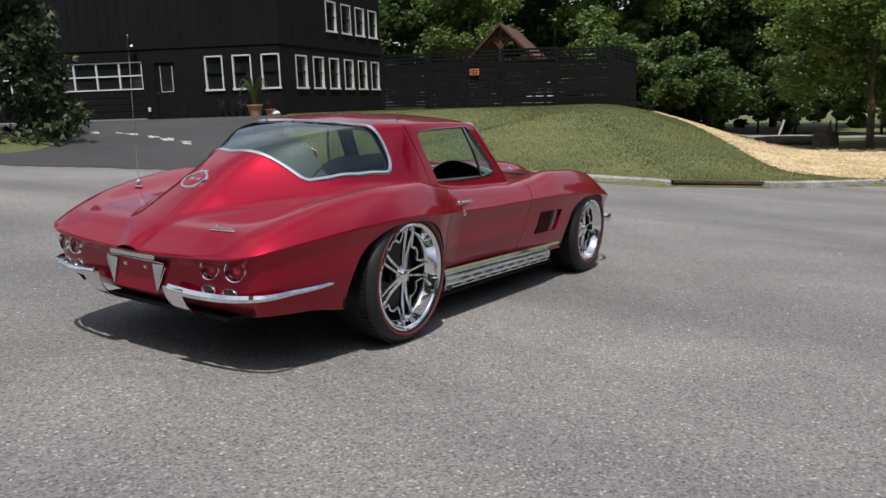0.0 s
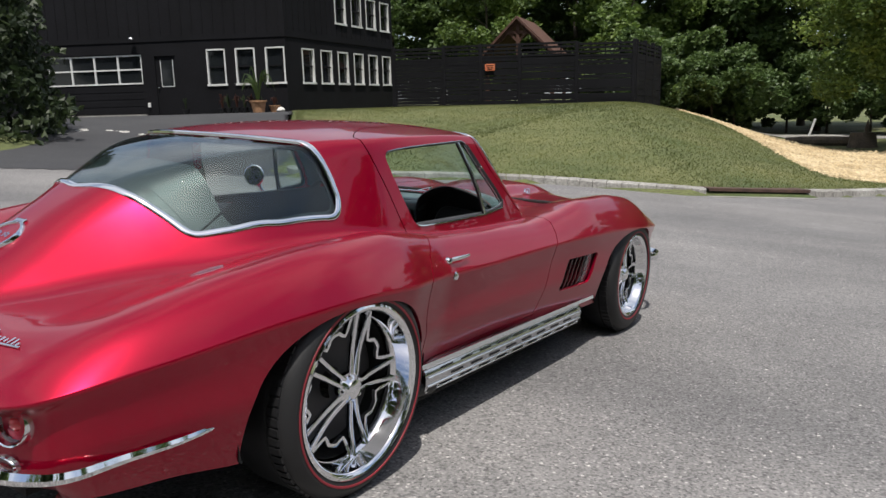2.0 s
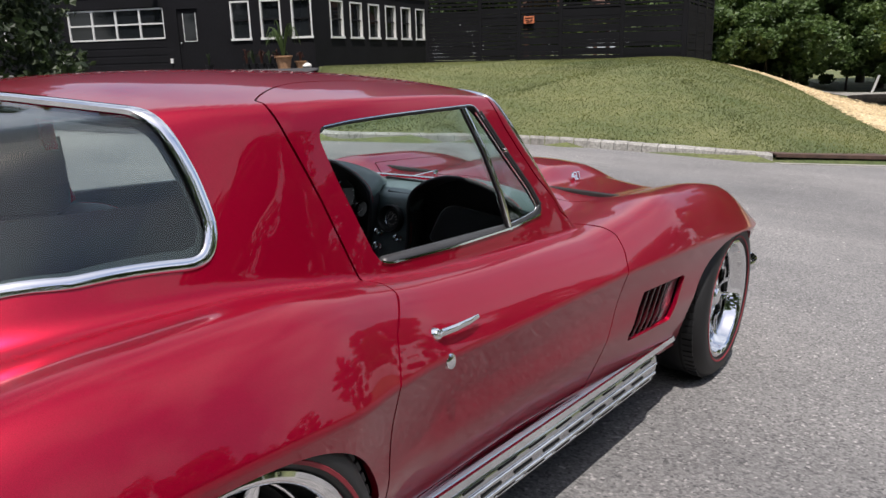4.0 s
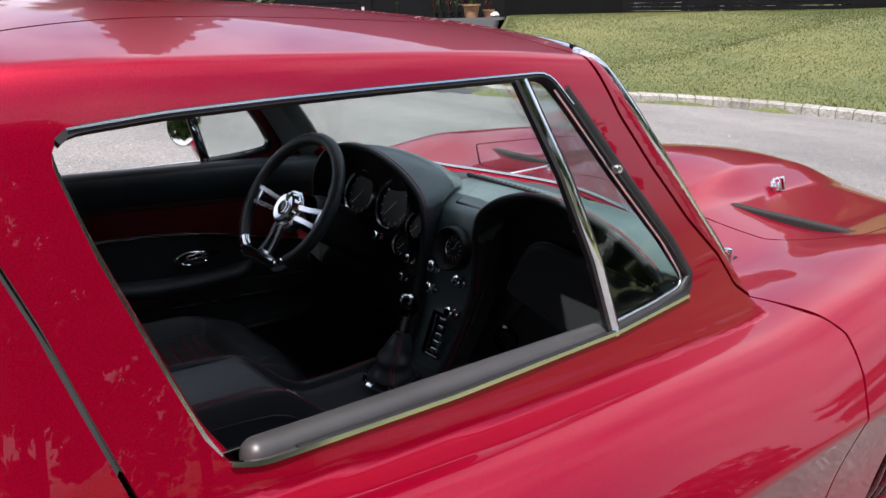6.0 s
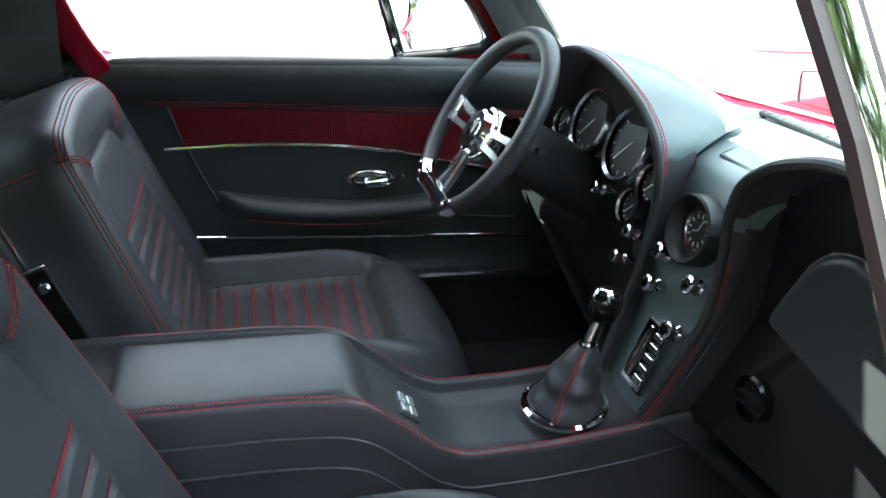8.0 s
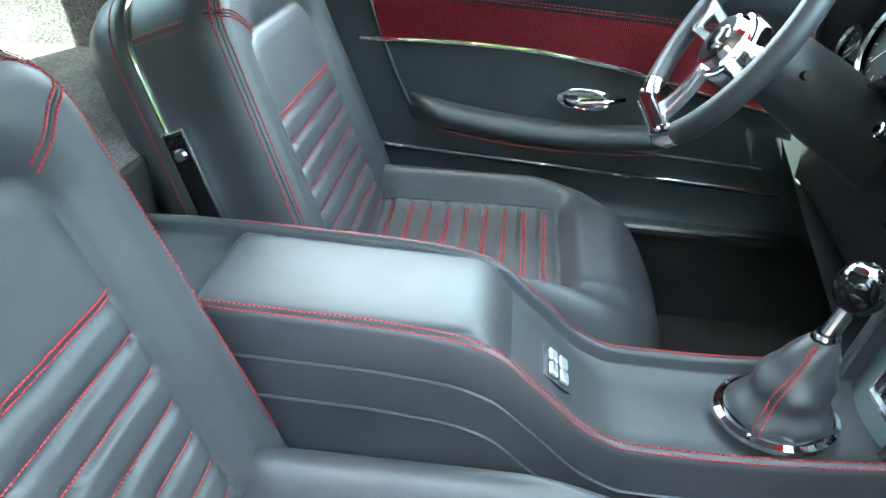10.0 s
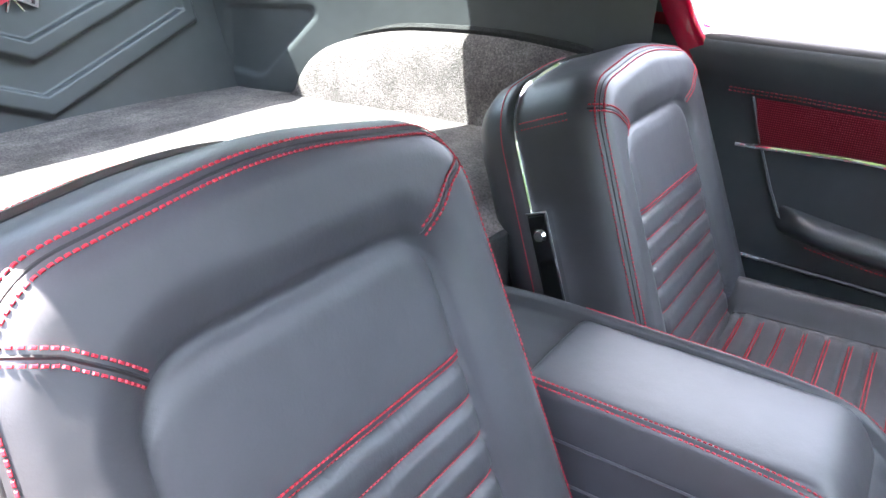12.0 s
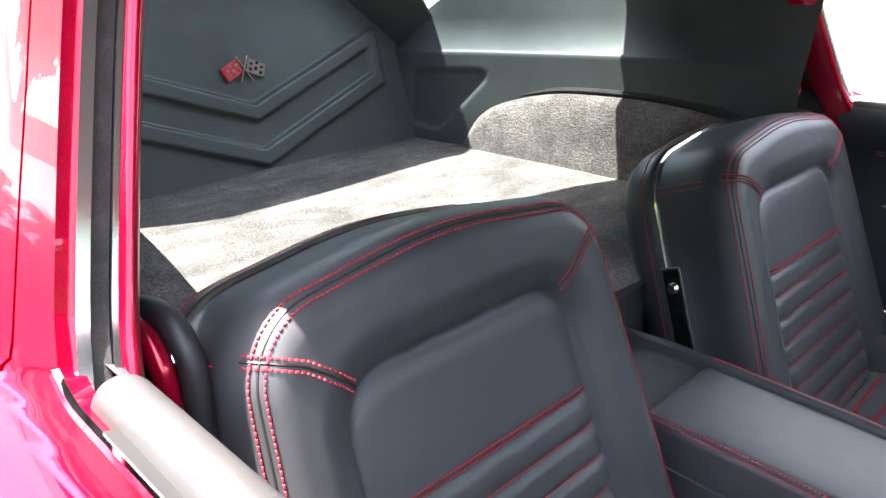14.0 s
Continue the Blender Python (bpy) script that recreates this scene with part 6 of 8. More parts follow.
def dashboard():
    d = None
    for sg in (-1, 1):
        # the passenger's hood stands further out above and further in below
        lip = [p + Vector((stack_shift(p.z) if sg > 0 and p.x < 0.5 else 0, 0, 0)) for p in smooth_line(LIP, 6)]
        bk = [p + Vector((stack_shift(p.z) if sg > 0 and p.x < 0.5 else 0, 0, 0)) for p in smooth_line(BACKLINE, 6)]
        rows = []
        for i, (a, b) in enumerate(zip(lip, bk)):
            t0 = i / (len(lip) - 1)
            bulge = 0.004 + 0.012 * ease((t0 - 0.35) / 0.2) * ease((1.05 - t0) / 0.3)
            n = (b - a).cross(lip[min(i + 1, len(lip) - 1)] - lip[max(i - 1, 0)]).normalized()
            if n.z + 0.6 * -n.y < 0:
                n = -n
            row = []
            for k in range(13):
                t = k / 12
                p = a.lerp(b, t) + n * (bulge * 4 * t * (1 - t))
                row.append(Vector((sg * p.x, p.y, p.z)))
            rows.append(row)
        me = grid_mesh("dash_hood", rows, SKYLIT_LEATHER)
        # lower flanks by the stack keep plain leather, without the painted skylight
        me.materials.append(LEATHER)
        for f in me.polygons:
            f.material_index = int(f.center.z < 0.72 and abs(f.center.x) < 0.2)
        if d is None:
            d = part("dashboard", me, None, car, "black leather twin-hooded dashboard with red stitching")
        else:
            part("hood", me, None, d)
        # rolled lip and its thread
        L = [Vector((sg * p.x, p.y, p.z)) for p in lip]
        part("lip_roll", tube(L, 0.0065, 10), LEATHER, d)
        lines = []
        for dn, q in ((0.0052, 0.05), (0.0046, 0.11)):
            ln = []
            for i, (p, pb) in enumerate(zip(L, [Vector((sg * v.x, v.y, v.z)) for v in bk])):
                t = L[min(i + 1, len(L) - 1)] - L[max(i - 1, 0)]
                n = (pb - p).cross(t).normalized()
                if n.z - 0.6 * n.y - 0.2 * n.x * sg < 0:
                    n = -n
                ln.append((p + (pb - p).normalized() * (q * 0.09) + n * (0.0066 - (q - 0.05) * 0.012), n))
            lines.append(ln)
        stitching(lines, d, pitch=0.0048, length=0.0036)
        # recess behind the lip
        ins = [Vector((sg * (p.x + (0.010 if i < 50 else -0.01)), p.y + 0.062, p.z - (0.012 if i > 30 else 0))) for i, p in enumerate(lip)]
        part("recess_wall", grid_mesh("recess_wall", [[a, (a + b) / 2, b] for a, b in zip(L, ins)], LEATHER), None, d)
        low = [Vector((sg * 0.60, 0.15, 0.55)), Vector((sg * 0.55, 0.14, 0.47)), Vector((sg * 0.1, 0.13, 0.44))]
        face = [p + Vector((0, 0, 0)) for p in ins] + low
        c = sum(face, Vector()) / len(face)
        part("recess_face", mesh_from("recess_face", [c] + face, [(0, i + 1, (i + 1) % len(face) + 1) for i in range(len(face))], BLACK), None, d)
        # lower panel under the dash
        part("lower_panel", grid_mesh("lower_panel", [[Vector((sg * 0.085, 0.06, 0.45)), Vector((sg * 0.3, 0.07, 0.50)), Vector((sg * 0.62, 0.12, 0.52))], [Vector((sg * 0.085, 0.10, 0.42)), Vector((sg * 0.3, 0.12, 0.44)), Vector((sg * 0.62, 0.16, 0.45))], [Vector((sg * 0.09, 0.45, 0.30)), Vector((sg * 0.3, 0.45, 0.30)), Vector((sg * 0.62, 0.45, 0.30))]], VINYL), None, d)
    # top under the screen
    rows = []
    for y in np.linspace(0.15, 0.56, 16):
        row = []
        for x in np.linspace(-0.56, 0.56, 41):
            yy = y - 0.27 * abs(x / 0.60) ** 2.4 * max(0.0, (y - 0.2) / 0.36)
            sunk = 0.035 * float(ease((0.205 - abs(x - 0.01)) / 0.03) * ease((0.350 - yy) / 0.02))
            row.append(Vector((x, yy, min(0.776, float(top_z(np.array([x]), np.array([yy]))[0]) - 0.03) - sunk)))
        rows.append(row)
    part("dash_top", grid_mesh("dash_top", rows, VINYL), None, d, "matt black dash top")
    sp = smooth_line([(0, 0.062, 0.415), (0, 0.083, 0.48), (0, 0.104, 0.56), (0, 0.119, 0.63), (0, 0.128, 0.69), (0, 0.132, 0.718), (0, 0.139, 0.738), (0, 0.152, 0.752), (0, 0.175, 0.7605), (0, 0.23, 0.768), (0, 0.36, 0.780)], 4)
    rows = []
    for p in sp:
        w = 0.105 + 0.10 * float(ease((p.y - 0.15) / 0.12))
        k = float(ease((p.z - 0.735) / 0.02))
        lo = -(stack_edge(p.z) + 0.006) * (1 - k) - (w - 0.010) * k
        hi = (stack_edge(p.z) + stack_shift(p.z) + 0.006) * (1 - k) + (w + 0.010) * k
        rows.append([Vector((lo + (hi - lo) * q, p.y + 0.010 * (2 * q - 1) ** 2, p.z - 0.004 * (2 * q - 1) ** 2)) for q in np.linspace(0, 1, 21)])
    part("console_face", grid_mesh("console_face", rows, SKYLIT_LEATHER), None, d, "smooth leather-covered centre stack")
    cov = round_outline([(-0.060, 0.172), (0.080, 0.172), (0.150, 0.300), (-0.130, 0.300)], [0.006, 0.006, 0.012, 0.012])
    czz = lambda y: 0.7575 + (y - 0.165) * 0.098
    CV = [[Vector((u, v, czz(v) + h)) for u, v in inset_loop(cov, ins)] for ins, h in ((0.0, -0.014), (0.0, 0.0015), (0.0015, 0.0028), (0.006, 0.003))]
    cover = part("speaker_cover", grid_mesh("speaker_cover", CV, SKYLIT_LEATHER, True), None, d, "smooth padded cover with a seam")
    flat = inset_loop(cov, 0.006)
    part("cover_top", mesh_from("cover_top", [Vector((u, v, czz(v) + 0.003)) for u, v in flat], [list(range(len(flat)))], SKYLIT_LEATHER), None, cover)
    part("cover_seam", tube([Vector((u, v, czz(v) + 0.0002)) for u, v in inset_loop(cov, -0.002)], 0.0016, 6, True), SEAM, cover)
    part("defrost_vent", boxes(((-0.20, 0.322, 0.776), (0.26, 0.334, 0.7825)), bevel=0.002), BLACK, d)
    for k in range(30):
        part("vent_rib", boxes(((-0.195 + k * 0.015, 0.323, 0.7825), (-0.191 + k * 0.015, 0.333, 0.784))), CHROME_DULL, d)
    return d


dash = dashboard()


def knob(p, r, parent, name="knob", label="chrome control knob"):
    """A chrome knob on a stem that points to the seats."""
    M = Matrix.Translation(p) @ Euler((radians(68), 0, 0)).to_matrix().to_4x4()
    k = part(name, lathe([(0.0, 0.030), (r * 0.55, 0.0298), (r * 0.95, 0.0285), (r, 0.026), (r, 0.021), (r * 0.62, 0.019), (r * 0.5, 0.014), (r * 0.9, 0.010), (r * 0.95, 0.004), (r * 0.8, 0.0), (r * 0.8, -0.012)], 22, M), CHROME, parent, label, 35)
    part("knob_cap", lathe([(0.0, 0.0308), (r * 0.5, 0.0304), (r * 0.62, 0.0296)], 18, M), GLOSS_BLACK, k)
    return k


for p in ((-0.042, 0.118, 0.622), (0.042, 0.116, 0.614), (-0.038, 0.108, 0.577), (0.040, 0.100, 0.548)):
    knob(p, 0.0125, dash)


def gauge(p, r, parent, needle=-130, tilt=72):
    """A round instrument: bright ring, black dial, marks and a needle."""
    M = Matrix.Translation(p) @ Euler((radians(tilt), 0, 0)).to_matrix().to_4x4()
    g = part("gauge", lathe([(r * 0.92, 0.004), (r, 0.008), (r * 1.05, 0.004), (r * 1.05, -0.012)], 36, M), CHROME_DULL, parent, "round instrument with white marks", 40)
    part("dial", lathe([(0, -0.004), (r * 0.94, -0.004)], 32, M), DIAL, g)
    for k in range(11):
        a = radians(-220 + k * 26)
        bm = box(bmesh.new(), (r * 0.74, -0.0008, -0.0036), (r * 0.86, 0.0008, -0.0032), M @ Matrix.Rotation(a, 4, "Z"))
        part("mark", bm, WHITE_MARK, g)
    part("needle", box(bmesh.new(), (-r * 0.15, -0.0008, -0.002), (r * 0.7, 0.0008, -0.0012), M @ Matrix.Rotation(radians(needle), 4, "Z")), WHITE_MARK, g)
    return g


for x, z, r in ((-0.228, 0.722, 0.057), (-0.362, 0.722, 0.055), (-0.142, 0.690, 0.029), (-0.190, 0.637, 0.027), (-0.470, 0.695, 0.027)):
    gauge((x, 0.128, z), r, dash)
for p in ((-0.245, 0.115, 0.640), (-0.115, 0.110, 0.62), (-0.13, 0.105, 0.575)):
    knob(p, 0.010, dash)
# clock in a deep ring on the stack
CM = Matrix.Translation((-0.003, 0.119, 0.677)) @ Euler((radians(80), 0, 0)).to_matrix().to_4x4()
clock = part("clock", lathe([(0.034, -0.003), (0.041, 0.016), (0.0435, 0.0175), (0.0465, 0.015), (0.048, -0.02)], 44, CM), BLACK, dash, "round clock in a deep dark bezel", 40)
part("dial", lathe([(0, -0.0028), (0.035, -0.0028)], 32, CM), DIAL, clock)
part("inner_ring", lathe([(0.024, -0.0027), (0.026, 0.0), (0.0275, -0.0027)], 32, CM), CHROME_DULL, clock)
for k in range(12):
    part("mark", box(bmesh.new(), (0.016, -0.001, -0.0027), (0.022, 0.001, -0.002), CM @ Matrix.Rotation(radians(30 * k), 4, "Z")), WHITE_MARK, clock)
for a, l in ((70, 0.017), (200, 0.012)):
    part("clock_needle", box(bmesh.new(), (0, -0.0009, -0.002), (l, 0.0009, -0.0014), CM @ Matrix.Rotation(radians(a), 4, "Z")), WHITE_MARK, clock)
# heater control: an upright bright frame with ribs
HM = Matrix.Translation((0.004, 0.080, 0.495)) @ Euler((radians(72), 0, 0)).to_matrix().to_4x4()
heater = part("heater_control", boxes(((-0.026, -0.048, -0.002), (-0.023, 0.048, 0.006)), ((0.023, -0.048, -0.002), (0.026, 0.048, 0.006)), ((-0.026, 0.045, -0.002), (0.026, 0.048, 0.006)), ((-0.026, -0.048, -0.002), (0.026, -0.045, 0.006)), m=HM), CHROME, dash, "upright chrome-framed heater control with switches")
part("face", boxes(((-0.023, -0.045, -0.002), (0.023, 0.045, 0.001)), m=HM), GLOSS_BLACK, heater)
for k in range(5):
    part("switch", boxes(((0.0, -0.038 + k * 0.0165, 0.001), (0.02, -0.027 + k * 0.0165, 0.007)), m=HM, bevel=0.002), CHROME_DULL, heater)
part("slider", boxes(((-0.017, -0.04, 0.001), (-0.011, 0.04, 0.004)), m=HM, bevel=0.001), CHROME, heater)
# glovebox door inside the passenger's hood, and the round air vent below it
GO = round_outline([(0.146, 0.630), (0.52, 0.555), (0.50, 0.735), (0.205, 0.757)], [0.012, 0.015, 0.05, 0.075])
gm = Matrix.Translation((0, 0.133, 0)) @ Euler((radians(90), 0, 0)).to_matrix().to_4x4()
glove = Panel(GO, lambda u, v: 0.012 * np.sqrt(np.clip(1 - (1 - np.clip(-sd_poly(u, v, GO) / 0.012, 0, 1)) ** 2, 0, 1)), gm, 0.01)
part("glovebox_door", glove.mesh("glovebox_door", GREY_PANEL, 20), None, dash, "satin grey glovebox door")
part("glovebox_edge", tube([gm @ Vector((u, v, 0.002)) for u, v in GO], 0.002, 6, True), CHROME_DULL, dash)
VM = Matrix.Translation((0.16, 0.128, 0.530)) @ Euler((radians(80), 0, 0)).to_matrix().to_4x4()
vent = part("air_vent", lathe([(0.021, -0.015), (0.023, 0.008), (0.028, 0.006), (0.028, -0.02)], 30, VM), GLOSS_BLACK, dash, "round black air vent", 40)
for k in range(3):
    part("vane", boxes(((-0.021, -0.012 + k * 0.012 - 0.001, -0.008), (0.021, -0.012 + k * 0.012 + 0.001, 0.004)), m=VM), BLACK, vent)


# ---- steering wheel ----
def steering_wheel():
    W = Matrix.Translation((-0.368, -0.060, 0.720)) @ Euler((radians(59), 0, 0)).to_matrix().to_4x4()
    R = 0.158

    def rim_pt(a, rr=R):
        x, y = rr * math.cos(a), rr * math.sin(a)
        return W @ Vector((x, max(y, -0.142) if y < 0 else y, 0.0))
    lo, hi = radians(-90 - 40), radians(-90 + 40)
    pts = [rim_pt(hi + (2 * math.pi - (hi - lo)) * k / 90) for k in range(91)]
    s = part("steering_wheel", tube(pts, 0.0145, 14), LEATHER, car, "three-spoke steering wheel, black leather and chrome", 60)
    part("chrome_rim", tube([rim_pt(lo + (hi - lo) * k / 30) for k in range(31)], 0.0148, 14), CHROME, s, "chrome lower rim section", 60)
    for a in (-128, -120, -60, -52):
        p = rim_pt(radians(a))
        part("rim_bolt", lathe([(0, 0.0035), (0.003, 0.003), (0.0042, 0)], 10, Matrix.Translation(p) @ W.to_3x3().to_4x4() @ Matrix.Translation((0, 0, 0.0142))), CHROME, s)
    hub = W @ Matrix.Translation((0, -0.018, -0.02))
    part("hub", lathe([(0.0, 0.033), (0.016, 0.032), (0.019, 0.029), (0.032, 0.030), (0.037, 0.027), (0.041, 0.018), (0.046, 0.016), (0.049, 0.010), (0.048, -0.01), (0.03, -0.03)], 40, hub), CHROME, s, "polished hub with horn button", 30)
    part("horn_emblem", lathe([(0.0, 0.0345), (0.010, 0.0338), (0.014, 0.0325)], 24, hub), GLOSS_BLACK, s)
    for a, far in ((178, 0.150), (2, 0.150), (268, 0.128)):
        Q = W @ Matrix.Translation((0, -0.018, 0)) @ Matrix.Rotation(radians(a), 4, "Z")
        bm = bmesh.new()
        for off in (-1, 1):
            pts = [Q @ Vector(p) for p in ((0.036, off * 0.012, -0.005), (far * 0.55, off * 0.014, -0.008), (far * 0.8, off * 0.017, -0.006), (far, off * 0.018, 0.0))]
            b2 = sweep(pts, [(-0.0045, -0.0055), (0.0045, -0.0055), (0.0045, 0.0055), (-0.0045, 0.0055)], up=tuple(W.to_3x3() @ Vector((0, 0, 1))))
            tmp = bpy.data.meshes.new("spoke")
            b2.to_mesh(tmp)
            b2.free()
            bm.from_mesh(tmp)
            bpy.data.meshes.remove(tmp)
        box(bm, (far - 0.024, -0.02, -0.008), (far, 0.02, 0.002), Q, 0.003)
        part("spoke", bm, SPOKE_CHROME, s, "slotted chrome spoke", 40)
    col = W @ Matrix.Translation((0, 0, -0.02))
    part("column", lathe([(0.036, -0.03), (0.047, -0.05), (0.052, -0.11), (0.055, -0.2), (0.058, -0.3)], 28, col), COLUMN, s, "black steering column", 40)
    part("column_lever", tube([col @ Vector(p) for p in ((0.04, 0.01, -0.07), (0.075, 0.015, -0.06))], 0.006, 10), BLACK, s)


steering_wheel()


# ---- door cards ----
def door_card(sg):
    """Inner door panel: pad, red band between bright strips, armrest, handle, lower pocket line."""
    X = 0.592
    dr = doors[sg]
    ys = np.linspace(-0.70, 0.155, 40)
    rows = []
    for z, off in ((0.30, 0.02), (0.33, 0.008), (0.42, 0.004), (0.45, 0.0), (0.60, 0.004), (0.615, 0.006), (0.69, 0.006), (0.70, -0.004), (0.72, -0.012), (0.742, -0.019), (0.758, -0.018), (0.768, -0.012), (0.772, -0.004)):
        rows.append([Vector((sg * (X + off), y - (z - 0.3) * 0.06 * (y < -0.5), z)) for y in ys])
    c = part("door_card", grid_mesh("door_card", rows, VINYL), None, dr, "black vinyl door card with a red woven band")
    top = curve1([(-0.62, 0.608), (-0.523, 0.613), (-0.40, 0.6185), (-0.32, 0.6175), (-0.20, 0.607), (-0.136, 0.597), (-0.069, 0.582), (0.13, 0.545)])
    band = [[Vector((sg * (X - 0.0015), y + 0.0045 * (4 - k) * max(0.0, 1 - i / 8), float(top(y)) + (0.684 - 0.026 * max(0, y + 0.5) - float(top(y))) * k / 4)) for k in range(5)] for i, y in enumerate(np.linspace(-0.556, 0.12, 40))]
    part("woven_band", grid_mesh("woven_band", band, RED_BAND), None, c, "dark red woven band")
    part("bright_strip", sweep([(sg * (X - 0.003), y, float(top(y))) for y in np.linspace(-0.572, 0.12, 50)], circle(0.0042, 8, 0.6)), CHROME, c, "thin chrome strip")
    part("bright_strip", sweep([(sg * (X - 0.003), y, 0.437 - 0.030 * (y + 0.53)) for y in np.linspace(-0.56, 0.13, 40)], circle(0.0042, 8, 0.6)), CHROME, c, "thin chrome strip")
    stitching([[(Vector((sg * (X - 0.001), y, 0.689 + o - 0.026 * max(0, y + 0.5))), Vector((-sg, 0, 0))) for y in np.linspace(-0.6, 0.12, 60)] for o in (0, 0.005)], c)
    arm = []
    for y in np.linspace(-0.50, -0.03, 36):
        t = (y + 0.50) / 0.47
        dep = 0.038 * ease(t / 0.15) * ease((1 - t) / 0.12)
        zc = 0.511 - 0.02 * math.sin(t * math.pi) - 0.012 * t
        arm.append([Vector((sg * (X + 0.004 - float(dep) * math.sin(a)), y, zc + 0.022 * math.cos(a))) for a in np.linspace(0, math.pi, 12)])
    part("armrest", grid_mesh("armrest", arm, VINYL), None, c, "padded armrest with red piping")
    stitching([[(Vector((sg * (X - 0.033), y, 0.493 - 0.02 * math.sin((y + 0.5) / 0.47 * math.pi) - 0.012 * (y + 0.5) / 0.47)), Vector((-sg, 0, 0))) for y in np.linspace(-0.44, -0.08, 40)]], c)
    H = Matrix.Translation((sg * (X - 0.002), -0.203, 0.547)) @ Euler((0, radians(-90 * sg), 0)).to_matrix().to_4x4()
    cup = part("handle_cup", lathe([(0.0, -0.002), (0.026, 0.0), (0.031, 0.006), (0.036, 0.004), (0.038, 0.0)], 32, H @ Matrix.Diagonal((0.52, 1.25, 1, 1))), CHROME, c, "oval chrome handle cup", 40)
    part("handle_lever", tube([H @ Vector(p) for p in ((0.004, -0.01, 0.008), (-0.002, 0.03, 0.012), (-0.008, 0.062, 0.008))], 0.0045, 8), CHROME, cup)
    # recess line round the lower field
    part("panel_crease", tube([(sg * (X + 0.001), -0.562, 0.684), (sg * (X + 0.001), -0.535, 0.612), (sg * (X + 0.001), -0.508, 0.55), (sg * (X + 0.001), -0.488, 0.512), (sg * (X + 0.001), -0.462, 0.492), (sg * (X + 0.001), -0.40, 0.480), (sg * (X + 0.001), 0.10, 0.458)], 0.003, 6), VINYL, c)
    part("kick_line", tube([(sg * (X + 0.004), y, 0.452 - 0.03 * (y - 0.02) if y < 0.1 else 0.45 - (y - 0.1) * 0.9) for y in np.linspace(-0.1, 0.16, 16)], 0.003, 6), VINYL, c)
    return c


for sg in (1, -1):
    door_card(sg)
    # vinyl roll along the top of the door, inside the window slot
    rl = [(sg * (0.5925 + 0.004 * t), (-0.640 + 0.51 * t) if sg > 0 else (-0.66 + 0.80 * t), 0.7625 + 0.004 * t - (0.004 if sg < 0 else 0)) for t in np.concatenate([np.linspace(0, 0.03, 7), np.linspace(0.06, 1, 24)])]
    part("sill_roll", sweep(rl, circle(0.0172, 20, 1.0), scale=[0.25, 0.6, 0.78, 0.88, 0.95, 0.985] + [1.0] * 25), ROLL, doors[sg], "padded grey vinyl roll at the window sill", 60)
    part("window_slot", sweep([(p[0] + sg * 0.016, p[1], p[2] - 0.013) for p in rl], [(-0.008, -0.006), (0.004, -0.006), (0.004, 0.006), (-0.008, 0.006)]), RUBBER, doors[sg])
    part("door_sill_plate", boxes(((sg * 0.60 - 0.03, -0.62, 0.325), (sg * 0.60 + 0.03, 0.20, 0.345)), bevel=0.006), CHROME_DULL, car, "polished door sill plate")
    # kick panel and footwell side
    part("inner_rocker", boxes(((sg * 0.645 - 0.055, -0.74, 0.12), (sg * 0.645 + 0.055, 0.72, 0.322)), bevel=0.01), CARPET_DARK, car)
    part("kick_panel", grid_mesh("kick_panel", [[Vector((sg * (0.60 if z < 0.7 else 0.54), y, z)) for z in (0.16, 0.4, 0.6, 0.69)] for y in (0.14, 0.3, 0.6)], VINYL), None, car)

# ---- floors ----
part("cabin_floor", boxes(((-0.70, -0.72, 0.13), (0.70, 0.75, 0.16)), bevel=0.004), CARPET_DARK, car, "black carpet on the cabin floor")
part("firewall", boxes(((-0.70, 0.72, 0.16), (0.70, 0.75, 0.76)), bevel=0.004), DEEP, car)
part("rear_bulk_wall", boxes(((-0.66, -0.76, 0.16), (0.66, -0.735, 0.56)), bevel=0.004), CARPET_DARK, car)
part("toe_board", grid_mesh("toe_board", [[Vector((x, 0.42, 0.16)) for x in (-0.66, 0, 0.66)], [Vector((x, 0.70, 0.46)) for x in (-0.66, 0, 0.66)]], CARPET_DARK), None, car)
CARGO_Z = 0.60


